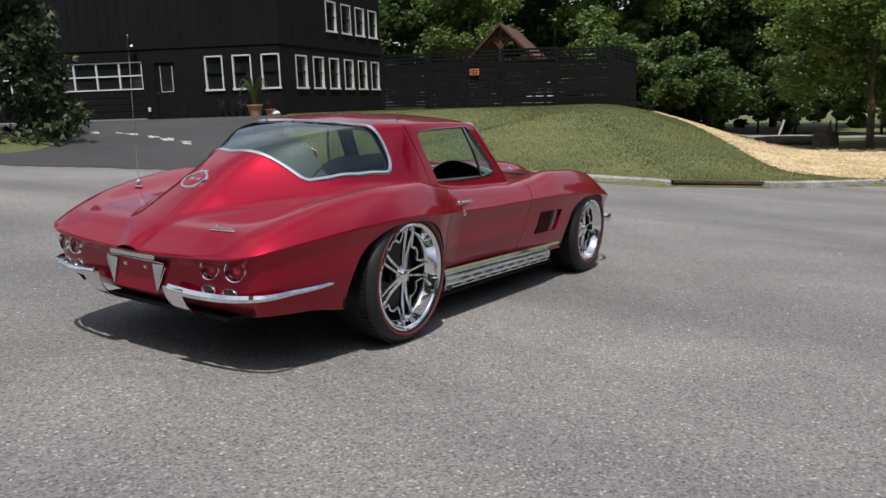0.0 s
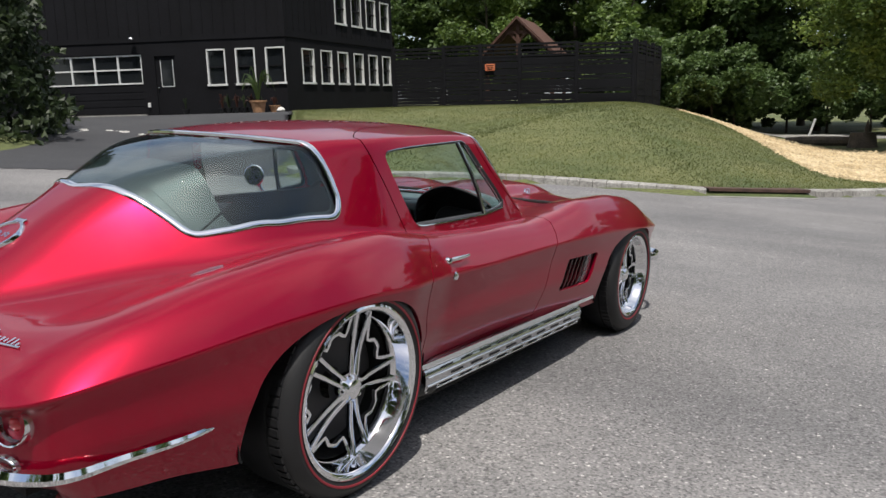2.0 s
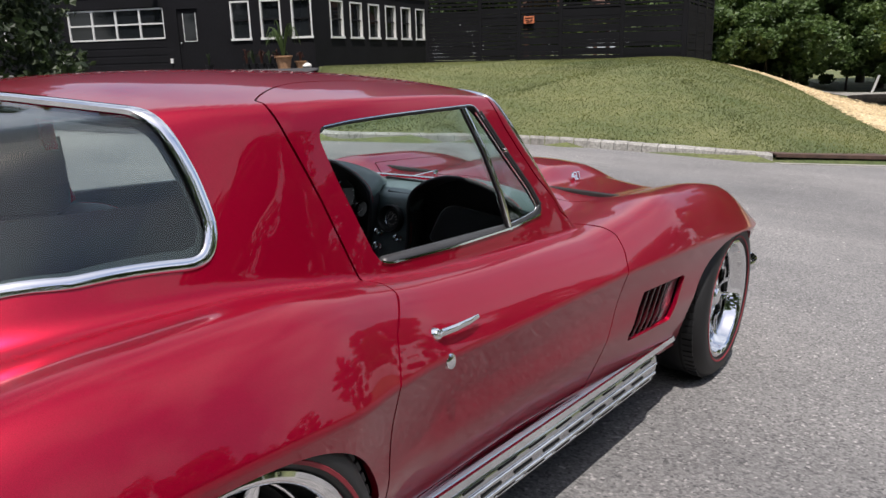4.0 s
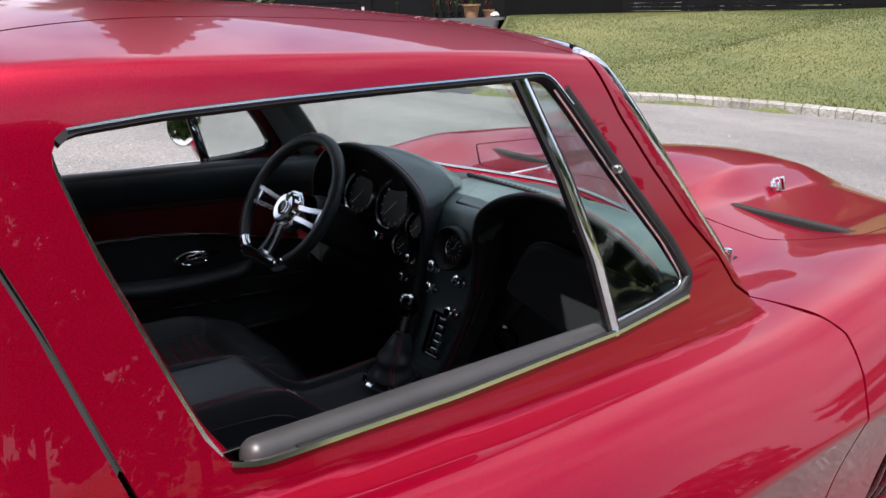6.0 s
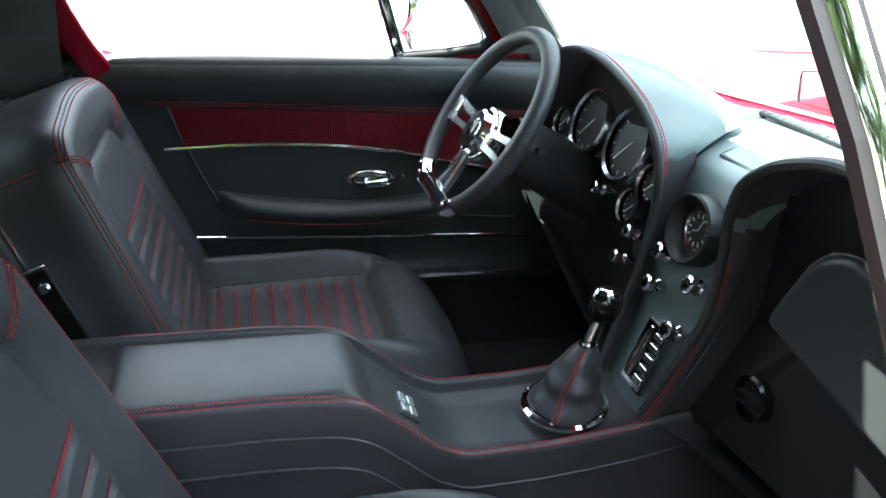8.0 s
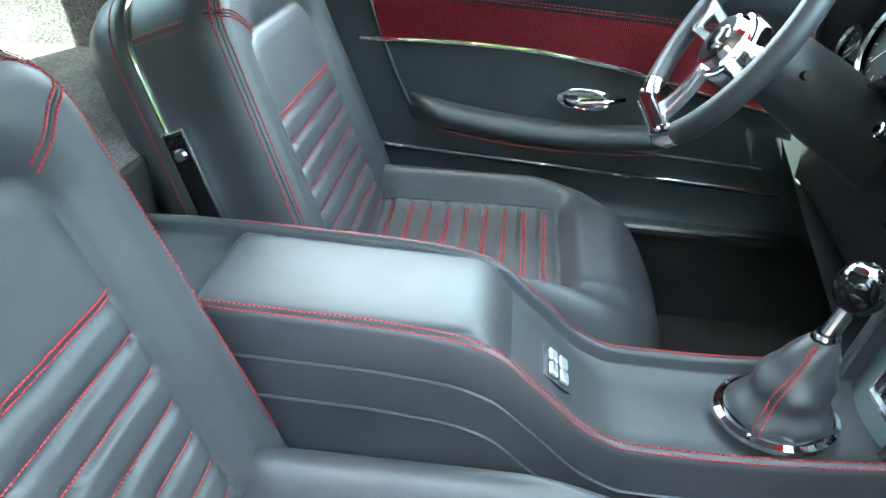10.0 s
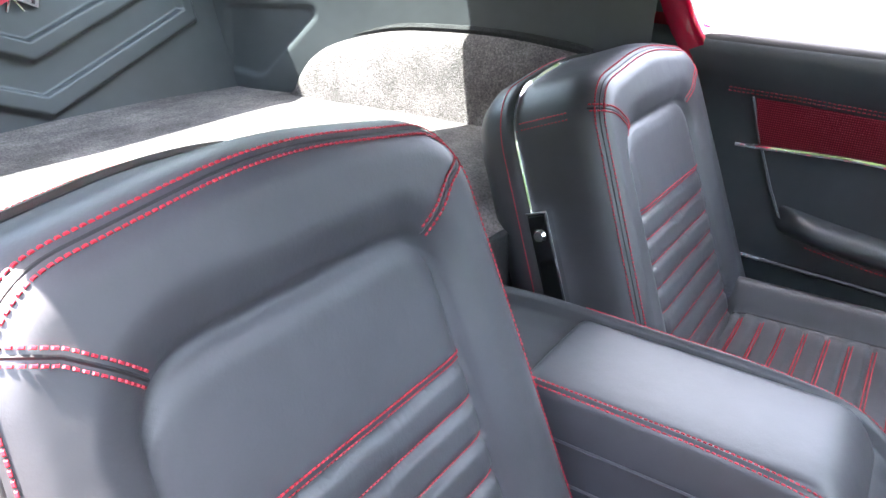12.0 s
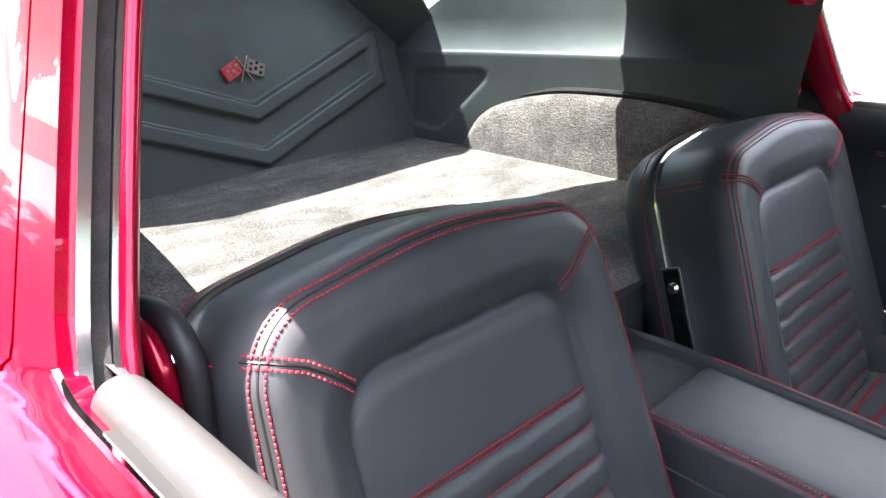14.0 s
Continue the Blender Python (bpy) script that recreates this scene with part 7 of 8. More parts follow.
def cargo():
    rows = []
    for y in np.linspace(-1.41, -0.74, 44):
        drop = 0.04 * float(ease((y + 0.82) / 0.09))
        rows.append([Vector((x, y, CARGO_Z - drop + 0.003 * math.sin(x * 9 + y * 7))) for x in np.linspace(-0.62, 0.62, 41)])
    c = part("cargo_floor", grid_mesh("cargo_floor", rows, CARPET), None, car, "grey cut-pile carpet behind the seats")
    part("floor_front", boxes(((-0.62, -0.745, 0.30), (0.62, -0.73, 0.56)), bevel=0.003), CARPET_DARK, c)
    rise = curve1([(-1.302, 0.0), (-1.285, 0.30), (-1.262, 0.56), (-1.19, 0.80), (-1.064, 0.965), (-0.93, 1.0), (-0.81, 0.95), (-0.75, 0.88)])
    for sg in (-1, 1):
        R = []
        for y in np.concatenate([np.linspace(-1.302, -1.24, 14), np.linspace(-1.23, -0.75, 30)]):
            e = float(rise(y))
            top, xin = CARGO_Z - 0.03 + 0.174 * e, 0.372 + 0.14 * (y + 1.28)
            R.append([Vector((sg * q, y, z)) for q, z in ((xin - 0.006, CARGO_Z - 0.04), (xin, CARGO_Z + 0.01 * e), (xin + 0.008, top - 0.055 * e), (xin + 0.014, top - 0.022 * e), (xin + 0.024, top - 0.007 * e), (xin + 0.042, top), (0.66, top + 0.004))])
        hump = part("wheelhouse_cover", grid_mesh("wheelhouse_cover", R, CARPET), None, c, "carpeted wheelhouse hump")
        if sg < 0:
            # added black rod: imitates the shaded gap between hump and wall
            gap_shade = [(sg * (0.372 + 0.14 * (y + 1.28) + 0.036), y, CARGO_Z - 0.030 + 0.174 * float(rise(y))) for y in np.concatenate([np.linspace(-1.296, -1.24, 10), np.linspace(-1.22, -0.78, 24)])]
            part("gap_shade", tube(gap_shade, 0.0085, 8), CARPET_DARK, hump, "dark rod for the shade in the gap along the hump")
    # slanted rear panel with two raised chevrons
    B = Matrix.Translation((0, -1.404, CARGO_Z - 0.004)) @ Euler((radians(108), 0, 0)).to_matrix().to_4x4()

    def chev(u, v):
        """height of the pressed chevrons"""
        h = np.zeros(np.shape(u))
        fold = 0.112 * (np.abs(u) / 0.30)
        w = v - fold
        for lo, hi in ((0.010, 0.120),):
            out = np.maximum(np.maximum(lo - w, w - hi), np.abs(u) - 0.305)
            inn = np.maximum(np.maximum(lo + 0.031 - w, w - hi + 0.030), np.abs(u) - 0.278)
            h = h + 0.011 * ease(-out / 0.007 + 0.5) - 0.012 * ease(-inn / 0.006 + 0.5)
        return h
    rows = []
    uu = np.linspace(-0.40, 0.40, 201)
    for v in np.linspace(0, 0.40, 140):
        P = [B @ Vector((u, v, -h)) for u, h in zip(uu, chev(uu, np.full(len(uu), v)))]
        cap = top_z(np.abs(uu), np.array([q.y for q in P])) - 0.032
        rows.append([Vector((q.x, q.y, min(q.z, float(c)))) for q, c in zip(P, cap)])
    p = part("rear_panel", grid_mesh("rear_panel", rows, VINYL), None, car, "black vinyl rear panel with pressed chevrons")
    # crossed-flag badge as two plain pieces
    F = B @ Matrix.Translation((0.004, 0.180, -0.002)) @ Matrix.Rotation(math.pi, 4, "Y") @ Matrix.Diagonal((0.78, 0.78, 1, 1))
    for sg, mat, lab in ((1, SATIN, "bright chequered flag"), (-1, STITCH, "red flag")):
        Q = F @ Matrix.Rotation(radians(-24 * sg), 4, "Z")
        f = part("flag_badge", boxes(((min(0.004 * sg, 0.05 * sg), -0.002, 0), (max(0.004 * sg, 0.05 * sg), 0.030, 0.005)), m=Q, bevel=0.001), mat, p, lab)
        part("flag_staff", boxes(((0.002 * sg - 0.002, -0.03, 0), (0.002 * sg + 0.002, 0.034, 0.006)), m=F @ Matrix.Rotation(radians(28 * sg), 4, "Z"), bevel=0.001), CHROME, f)
        for i in range(3):
            for j in range(2):
                x = sg * (0.010 + i * 0.013)
                part("flag_field", boxes(((min(x, x + sg * 0.006), 0.003 + j * 0.014 + 0.006 * (i % 2), 0.005), (max(x, x + sg * 0.006), 0.010 + j * 0.012 + 0.006 * (i % 2), 0.0058)), m=Q), GLOSS_BLACK if sg > 0 else SATIN, f)
    return c


cargo()


# ---- headlining and side trim: the body's own inside, covered ----
def lining():
    """A vinyl skin a little inside the roof, the pillars and the quarters."""
    inside = clip_skin(SKIN, lambda x, y, z: np.maximum(np.maximum(-1.72 - y, y - 0.14), 0.735 - z))
    inside = clip_skin(inside, lambda x, y, z: -(smax(f_rear_win(x, y, z) + 0.008, -1.390 - y, 0.03)))
    inside = clip_skin(inside, lambda x, y, z: -(f_screen(x, y, z) - 0.02))
    for sg in (1, -1):
        inside = clip_skin(inside, lambda x, y, z: -(f_side_win(x, y, z, sg) - 0.018))
        inside = clip_skin(inside, lambda x, y, z: -np.maximum(np.maximum(sd_poly(y, z, DOOR), 0.45 - x * sg), z - 0.80))
    return part("headlining", skin_mesh("headlining", inside, 0.006, VINYL, push=0.024), None, car, "charcoal vinyl headlining and pillar trim")


lining()
for sg in (1, -1):
    # quarter panel beside the load floor, with a pressed field behind the wheelhouse
    wall_x = curve1([(-1.50, 0.350), (-1.36, 0.368), (-1.28, 0.392), (-1.10, 0.428), (-0.90, 0.458), (-0.66, 0.505)])
    wall_top = curve1([(-1.50, 0.774), (-1.20, 0.796), (-0.87, 0.818), (-0.66, 0.822)])
    fld = round_outline([(-1.425, 0.630), (-1.352, 0.622), (-1.255, 0.735), (-1.255, 0.752), (-1.425, 0.738)], [0.012, 0.03, 0.012, 0.012, 0.015])
    rows = []
    for y in np.linspace(-1.50, -0.70 if sg < 0 else -0.92, 120):
        x0, zt = float(wall_x(y)), float(wall_top(y))
        out = min(body_x(y, zt + 0.12) - 0.026, 0.60)
        row = []
        zs = np.concatenate([[0.55, 0.60], np.linspace(0.61, zt - 0.008, 40)])
        sunk = 0.007 * ease(0.5 - sd_poly(np.full(len(zs), y), zs, fld) / 0.008)
        for z, k in zip(zs, sunk):
            row.append(Vector((sg * (x0 + float(k) + 0.02 * max(0.0, 0.60 - z) / 0.05), y, z)))
        row += [Vector((sg * (x0 + 0.002), y, zt - 0.003)), Vector((sg * (x0 + 0.006), y, zt)), Vector((sg * max(x0 * 0.5 + out * 0.5, x0 + 0.008), y, zt + 0.06)), Vector((sg * max(out, x0 + 0.01), y, zt + 0.12))]
        rows.append([Vector((p.x, p.y, min(p.z, float(top_z(np.array([abs(p.x)]), np.array([y]))[0]) - 0.03))) for p in row])
    for y, z in ((-1.42, 0.812), (-1.166, 0.833), (-0.905, 0.845)):
        x = body_x(y, z) - 0.031
        part("trim_screw", lathe([(0, 0.003), (0.004, 0.0025), (0.0055, 0.0)], 12, Matrix.Translation((sg * x, y, z)) @ Euler((0, radians(-80 * sg), 0)).to_matrix().to_4x4()), CHROME, car)
    part("quarter_panel", grid_mesh("quarter_panel", rows, VINYL), None, car, "black vinyl quarter trim panel")
    # vinyl over the inside of the windshield pillar
    line = [(-0.10, 1.062), (-0.06, 1.01), (0.02, 0.92), (0.10, 0.83), (0.13, 0.79)]
    part("pillar_trim", sweep([(sg * (body_x(y - 0.04, z) - 0.020), y, z) for y, z in line], [(-0.012, -0.03), (0.004, -0.034), (0.010, 0.0), (0.004, 0.034), (-0.012, 0.03)], up=(sg, 0.3, 0.2)), VINYL, car, "black vinyl windshield pillar trim", 60)
    # felt-lined channel at the rear edge of the window, with bright edges, and the door's painted frame inside it
    edge = [(-0.640, 0.748), (-0.655, 0.772), (-0.671, 0.80), (-0.692, 0.853), (-0.728, 0.95), (-0.747, 1.017), (-0.748, 1.04)]
    for name, mat, off, x0, x1, depth in (("channel_edge", SATIN, 0.0, 0.0095, 0.0172, 0.022), ("glass_channel", FELT, -0.004, 0.0172, 0.029, 0.022), ("channel_edge", SATIN, 0.0, 0.029, 0.0325, 0.022), ("inner_frame", PAINT, -0.001, 0.0325, 0.045, 0.034)):
        n = 7 if name == "inner_frame" else 3
        prof_in = [(-x0 - (x1 - x0) * k / (n - 1), sg * (0.006 * math.sin(math.pi * k / (n - 1)) if n == 7 else 0.0)) for k in range(n)]
        prof_in += [(-x1, -sg * depth), (-x0, -sg * depth)]
        part(name, sweep([(sg * body_x(y, z), y + off, z) for y, z in smooth_line_2(edge)], prof_in, up=(sg, 0, 0)), mat, doors[sg], "red painted inner frame of the door window" if n == 7 else "", 50)
    # red painted jamb of the body behind the seat's shoulder, with its black seal
    if sg > 0:
        jam = smooth_line([(0.552, -0.760, 0.740), (0.550, -0.735, 0.756), (0.548, -0.708, 0.760), (0.547, -0.688, 0.750), (0.547, -0.677, 0.730), (0.549, -0.670, 0.68), (0.552, -0.668, 0.58)], 5)
        part("door_jamb", sweep(jam, circle(0.008, 12)), PAINT, car, "red painted door jamb", 60)
        part("jamb_seal", sweep([p + Vector((-0.017, 0.004, 0.004)) for p in jam], circle(0.0095, 12)), RUBBER, car, "black rubber door seal", 60)
    part("jamb_trim", boxes(((sg * 0.565 - 0.012, -0.86, 0.34), (sg * 0.565 + 0.012, -0.70, 0.745)), bevel=0.004), VINYL, car, "black vinyl jamb trim behind the door")

# ---- the car: wheels, bright work, lamps ----
def resampled(P, n, closed=True, smooth=2):
    """Even points along a line, softened a little."""
    P = np.array(P)
    Q = np.concatenate([P, P[:1]]) if closed else P
    L = np.concatenate([[0], np.cumsum(np.linalg.norm(np.diff(Q, axis=0), axis=1))])
    s = np.linspace(0, L[-1], n + 1)[:-1] if closed else np.linspace(0, L[-1], n)
    R = np.stack([np.interp(s, L, Q[:, k]) for k in range(3)], 1)
    for _ in range(smooth):
        if closed:
            R = (np.roll(R, 1, 0) + 2 * R + np.roll(R, -1, 0)) / 4
        else:
            R[1:-1] = (R[:-2] + 2 * R[1:-1] + R[2:]) / 4
    return R


def normal_at(p):
    e = 0.003
    x, y = abs(p[0]), p[1]
    hx = float((top_z(np.array([x + e]), np.array([y])) - top_z(np.array([max(x - e, 0)]), np.array([y])))[0]) / (x + e - max(x - e, 0))
    hy = float((top_z(np.array([x]), np.array([y + e])) - top_z(np.array([x]), np.array([y - e])))[0]) / (2 * e)
    n = Vector((-max(-5, min(5, hx)) * (1 if p[0] >= 0 else -1), -max(-5, min(5, hy)), 1))
    return n.normalized()


def ribbon(P, profile, closed, normals):
    """Carries a profile (across, out) along a line that lies on the body."""
    bm = bmesh.new()
    n = len(P)
    rings = []
    for i in range(n):
        a, b = P[(i - 1) % n] if (closed or i) else P[0], P[(i + 1) % n] if (closed or i < n - 1) else P[-1]
        t = (Vector(b) - Vector(a)).normalized()
        w = normals[i]
        u = t.cross(w).normalized()
        rings.append([bm.verts.new(Vector(P[i]) + u * p + w * q) for p, q in profile])
    m = len(profile)
    for i in range(n if closed else n - 1):
        A, B = rings[i], rings[(i + 1) % n]
        for j in range(m):
            bm.faces.new((A[j], A[(j + 1) % m], B[(j + 1) % m], B[j]))
    if not closed:
        bm.faces.new(rings[0][::-1])
        bm.faces.new(rings[-1])
    bmesh.ops.recalc_face_normals(bm, faces=bm.faces)
    return bm


TRIM = [(-0.010, -0.004), (-0.009, 0.003), (-0.005, 0.0055), (0.005, 0.0055), (0.009, 0.003), (0.010, -0.004)]


def window_trim(skin, n, name, label, profile, mat):
    V = skin[0]
    lp = boundary_loops(skin)[0]
    P = resampled(V[lp], n)
    N = [normal_at(p) for p in P]
    return part(name, ribbon([Vector(p) for p in P], profile, True, N), mat, car, label, 50)


window_trim(rear_glass_skin, 260, "rear_window_trim", "bright chrome moulding round the rear window", [(a * 1.15, b * 1.1) for a, b in TRIM], CHROME)
window_trim(screen_skin, 220, "windshield_trim", "bright chrome moulding round the windshield", TRIM, CHROME)


def side_window_trim(sg):
    d = doors[sg]
    pts = []
    for y, z in SIDE_WIN:
        pts.append((sg * body_x(y, z), y, z))
    P = resampled(pts, 200, smooth=1)
    N = [normal_at(p) for p in P]
    # the seal runs round all but the painted rear edge
    gap = [i for i in range(200) if P[i][1] < -0.60 and P[i][2] < 1.035]
    k = next(i for i in gap if (i + 1) % 200 not in gap)
    run = [(k + 1 + i) % 200 for i in range(200 - len(gap))]
    part("window_rubber", ribbon([Vector(P[i]) for i in run], [(-0.002, -0.016), (-0.002, 0.001), (0.004, 0.001), (0.004, -0.016)], False, [N[i] for i in run]), RUBBER, d, "black rubber seal", 50)
    # bright line along the sill and up the rear edge
    low = [p for p in pts if p[2] < 0.79 and p[1] < -0.05]
    order = sorted(low, key=lambda p: -p[1])
    order = [(sg * body_x(0.004, 0.792), 0.004, 0.792)] + order
    R = resampled(order, 60, False, 1)
    part("sill_strip", ribbon([Vector(p) for p in R], [(-0.002, 0.0), (-0.002, 0.004), (0.0025, 0.004), (0.003, 0.0)], False, [normal_at(p) for p in R]), CHROME, d, "bright strip under the window", 50)
    top = [p for p in pts if p[2] > 1.04]
    R = resampled(sorted(top, key=lambda p: p[1]), 50, False, 1)
    part("drip_strip", ribbon([Vector(p) for p in R], [(-0.001, 0.0), (-0.001, 0.0025), (0.001, 0.0025), (0.001, 0.0)], False, [normal_at(p) for p in R]), CHROME_DULL, d, "thin bright strip over the window", 50)
    # quarter light: upright post, glass, frame, catch
    a, b = Vector((sg * (body_x(-0.265, 1.076) + 0.006), -0.268, 1.075)), Vector((sg * (body_x(-0.154, 0.778) - 0.004), -0.150, 0.771))
    bow = [b, b.lerp(a, 0.33) + Vector((sg * 0.012, 0.003, 0)), b.lerp(a, 0.66) + Vector((sg * 0.012, 0.003, 0)), a]
    post = part("vent_post", sweep(bow, [(-0.006, -0.0055), (0.005, -0.0055), (0.007, 0.0), (0.005, 0.0055), (-0.006, 0.0055)], up=(sg, 0, 0)), CHROME, d, "upright chrome post of the quarter light", 40)
    for k in (-1, 1):
        part("post_rubber", sweep([p + Vector((-sg * 0.001, 0.0080 * k, 0)) for p in bow], [(-0.004, -0.0025), (0.004, -0.0025), (0.004, 0.0025), (-0.004, 0.0025)], up=(sg, 0, 0)), RUBBER, post)
    tri = [(-0.257, 1.07), (-0.209, 1.07), (-0.181, 1.039), (-0.112, 0.957), (-0.03, 0.866), (0.007, 0.815), (0.005, 0.806), (-0.152, 0.785)]
    pane = [Vector((sg * (body_x(y, z) - 0.010), y, z)) for y, z in tri]
    c = sum(pane, Vector()) / len(pane)
    me = mesh_from("vent_glass", [c] + pane + [c - Vector((sg * 0.004, 0, 0))] + [p - Vector((sg * 0.004, 0, 0)) for p in pane],
                   [(0, i + 1, (i + 1) % 8 + 1) for i in range(8)] + [(9, 10 + (i + 1) % 8, 10 + i) for i in range(8)], GLASS)
    part("vent_glass", me, None, d, "tinted quarter light glass")
    fr = [(-0.203, 1.064), (-0.181, 1.039), (-0.112, 0.957), (-0.03, 0.866), (0.003, 0.818), (-0.001, 0.805), (-0.064, 0.794), (-0.148, 0.785)]
    P = [Vector((sg * (body_x(y, z) - 0.006), y, z)) for y, z in fr]
    part("vent_frame", tube(resampled([tuple(p) for p in P], 60, False, 1).tolist(), 0.0022, 8), CHROME_DULL, d, "chrome quarter light frame", 50)
    part("vent_seal", tube([p + Vector((sg * 0.001, 0.013 * (1 if i < 5 else 0), 0.0 if i < 5 else -0.010)) for i, p in enumerate(P)], 0.009, 8), RUBBER, d, "thick black rubber seal", 60)
    k = Vector((sg * (body_x(-0.122, 0.969) + 0.004), -0.122, 0.969))
    part("vent_catch", lathe([(0, 0.009), (0.005, 0.008), (0.0065, 0.004), (0.006, 0.0)], 16, Matrix.Translation(k) @ Euler((0, radians(80 * sg), 0)).to_matrix().to_4x4()), CHROME, d, "small chrome pivot catch", 40)


for sg in (1, -1):
    side_window_trim(sg)
    # handle: a slim blade on two feet, push button, lock below
    hx = lambda y, z: body_x(y, z)
    a = Vector((sg * (hx(-0.675, 0.668) + 0.016), -0.675, 0.667))
    b = Vector((sg * (hx(-0.555, 0.664) + 0.016), -0.540, 0.668))
    h = part("door_handle", sweep([a, a.lerp(b, 0.3) + Vector((sg * 0.004, 0, 0)), a.lerp(b, 0.7) + Vector((sg * 0.004, 0, 0)), b], circle(0.0085, 10, 0.6), scale=[1.0, 1.0, 0.9, 0.7]), CHROME, doors[sg], "chrome door handle with push button", 60)
    part("handle_base", lathe([(0, 0.014), (0.009, 0.013), (0.012, 0.009), (0.014, 0.0)], 22, Matrix.Translation(a + Vector((-sg * 0.016, -0.002, -0.006))) @ Euler((0, radians(75 * sg), 0)).to_matrix().to_4x4()), CHROME, h, "", 40)
    lk = Vector((sg * (hx(-0.655, 0.622) - 0.002), -0.655, 0.606))
    part("door_lock", lathe([(0, 0.009), (0.010, 0.0085), (0.0155, 0.006), (0.017, 0.0), (0.017, -0.01)], 24, Matrix.Translation(lk) @ Euler((0, radians(80 * sg), 0)).to_matrix().to_4x4()), CHROME, doors[sg], "round chrome lock", 40)


# ---- wheels ----
def wheel(centre, sg, r_tyre, r_rim, width, dish):
    """A wheel with five pairs of spokes, deep lip and red-lined tyre. The axle lies along x; its face points to sg."""
    M = Matrix.Translation(centre) @ Euler((0, radians(90 * sg), 0)).to_matrix().to_4x4()
    w2 = width / 2
    prof = [(r_rim + 0.004, w2 - 0.012), (r_rim + 0.010, w2 - 0.002), (r_rim + 0.028, w2 + 0.004), (r_tyre - 0.035, w2 + 0.002), (r_tyre - 0.014, w2 - 0.014), (r_tyre - 0.003, w2 - 0.032), (r_tyre, w2 - 0.055), (r_tyre, -w2 + 0.05), (r_tyre - 0.012, -w2 + 0.014), (r_tyre - 0.04, -w2), (r_rim + 0.004, -w2 + 0.01)]
    tyre = lathe(prof, 72, M)
    t = part("wheel", tyre, RUBBER, car, "chrome five-spoke wheel with a red-lined low-profile tyre", 50)
    part("tread_groove", lathe([(r_tyre + 0.0012, w2 - 0.075), (r_tyre + 0.0012, w2 - 0.085)], 72, M), DEEP, t)
    for k in range(72):
        q = M @ Matrix.Rotation(2 * math.pi * k / 72, 4, "Z")
        part("tread_block", boxes(((r_tyre - 0.012, -0.0105, w2 - 0.070), (r_tyre + 0.0035, 0.0105, w2 - 0.032)), m=q), RUBBER, t)
    part("red_line", lathe([(r_rim + 0.0165, w2 + 0.0034), (r_rim + 0.0175, w2 + 0.0052), (r_rim + 0.0235, w2 + 0.0056), (r_rim + 0.0245, w2 + 0.004)], 72, M), RED_LINE, t, "red stripe on the sidewall")
    part("rim", lathe([(r_rim + 0.006, w2 - 0.014), (r_rim + 0.005, w2 - 0.002), (r_rim - 0.002, w2 + 0.001), (r_rim - 0.012, w2 - 0.003), (r_rim - 0.018, w2 - 0.014), (r_rim - 0.022, w2 - dish), (r_rim - 0.034, w2 - dish - 0.015), (r_rim - 0.03, -w2 + 0.03), (r_rim - 0.01, -w2 + 0.01)], 72, M), CHROME, t, "polished deep-dish rim", 40)
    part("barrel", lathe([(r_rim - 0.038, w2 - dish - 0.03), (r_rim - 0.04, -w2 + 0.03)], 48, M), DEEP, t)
    part("brake_disc", lathe([(0.05, w2 - dish - 0.075), (r_rim * 0.72, w2 - dish - 0.075), (r_rim * 0.72, w2 - dish - 0.095)], 48, M), IRON, t, "dark steel brake disc")
    hz = w2 - 0.045
    part("hub_cap", lathe([(0, hz + 0.012), (0.018, hz + 0.011), (0.030, hz + 0.006), (0.034, hz - 0.002), (0.045, hz - 0.008), (0.052, hz - 0.02), (0.05, hz - 0.06)], 36, M), CHROME, t, "domed chrome hub cap", 35)
    for k in range(5):
        q = M @ Matrix.Rotation(2 * math.pi * k / 5 + 0.31, 4, "Z")
        ro = r_rim - 0.018
        for off in (-1, 1):
            pts = [q @ Vector(p) for p in ((0.042, off * 0.012, hz - 0.012), (0.042 + (ro - 0.042) * 0.35, off * 0.017, hz - 0.026), (0.042 + (ro - 0.042) * 0.72, off * 0.026, hz - 0.028), (ro, off * 0.034, w2 - dish - 0.006))]
            bm = sweep(smooth_line(pts, 5), [(-0.014, -0.0085), (-0.004, -0.0095), (0.004, -0.006), (0.006, 0.0), (0.004, 0.006), (-0.004, 0.0095), (-0.014, 0.0085)], up=tuple(M.to_3x3() @ Vector((0, 0, 1))))
            part("spoke", bm, CHROME, t, "", 40)
        # the milled pocket between two pairs of spokes
        q2 = M @ Matrix.Rotation(2 * math.pi * (k + 0.5) / 5 + 0.31, 4, "Z")
        rr = ro - 0.010
        half = math.pi / 5 - 0.20
        dz = w2 - dish - 0.016
        loop = [(rr * math.cos(a), rr * math.sin(a)) for a in np.linspace(-half, half, 10)]
        ri = rr - 0.075
        loop += [((rr - 0.03) * math.cos(half * 0.92), (rr - 0.03) * math.sin(half * 0.92)), (ri * math.cos(half * 0.62), ri * math.sin(half * 0.62)), ((ri + 0.018) * math.cos(half * 0.25), (ri + 0.018) * math.sin(half * 0.25)), ((ri + 0.018) * math.cos(half * 0.25), -(ri + 0.018) * math.sin(half * 0.25)), (ri * math.cos(half * 0.62), -ri * math.sin(half * 0.62)), ((rr - 0.03) * math.cos(half * 0.92), -(rr - 0.03) * math.sin(half * 0.92))]
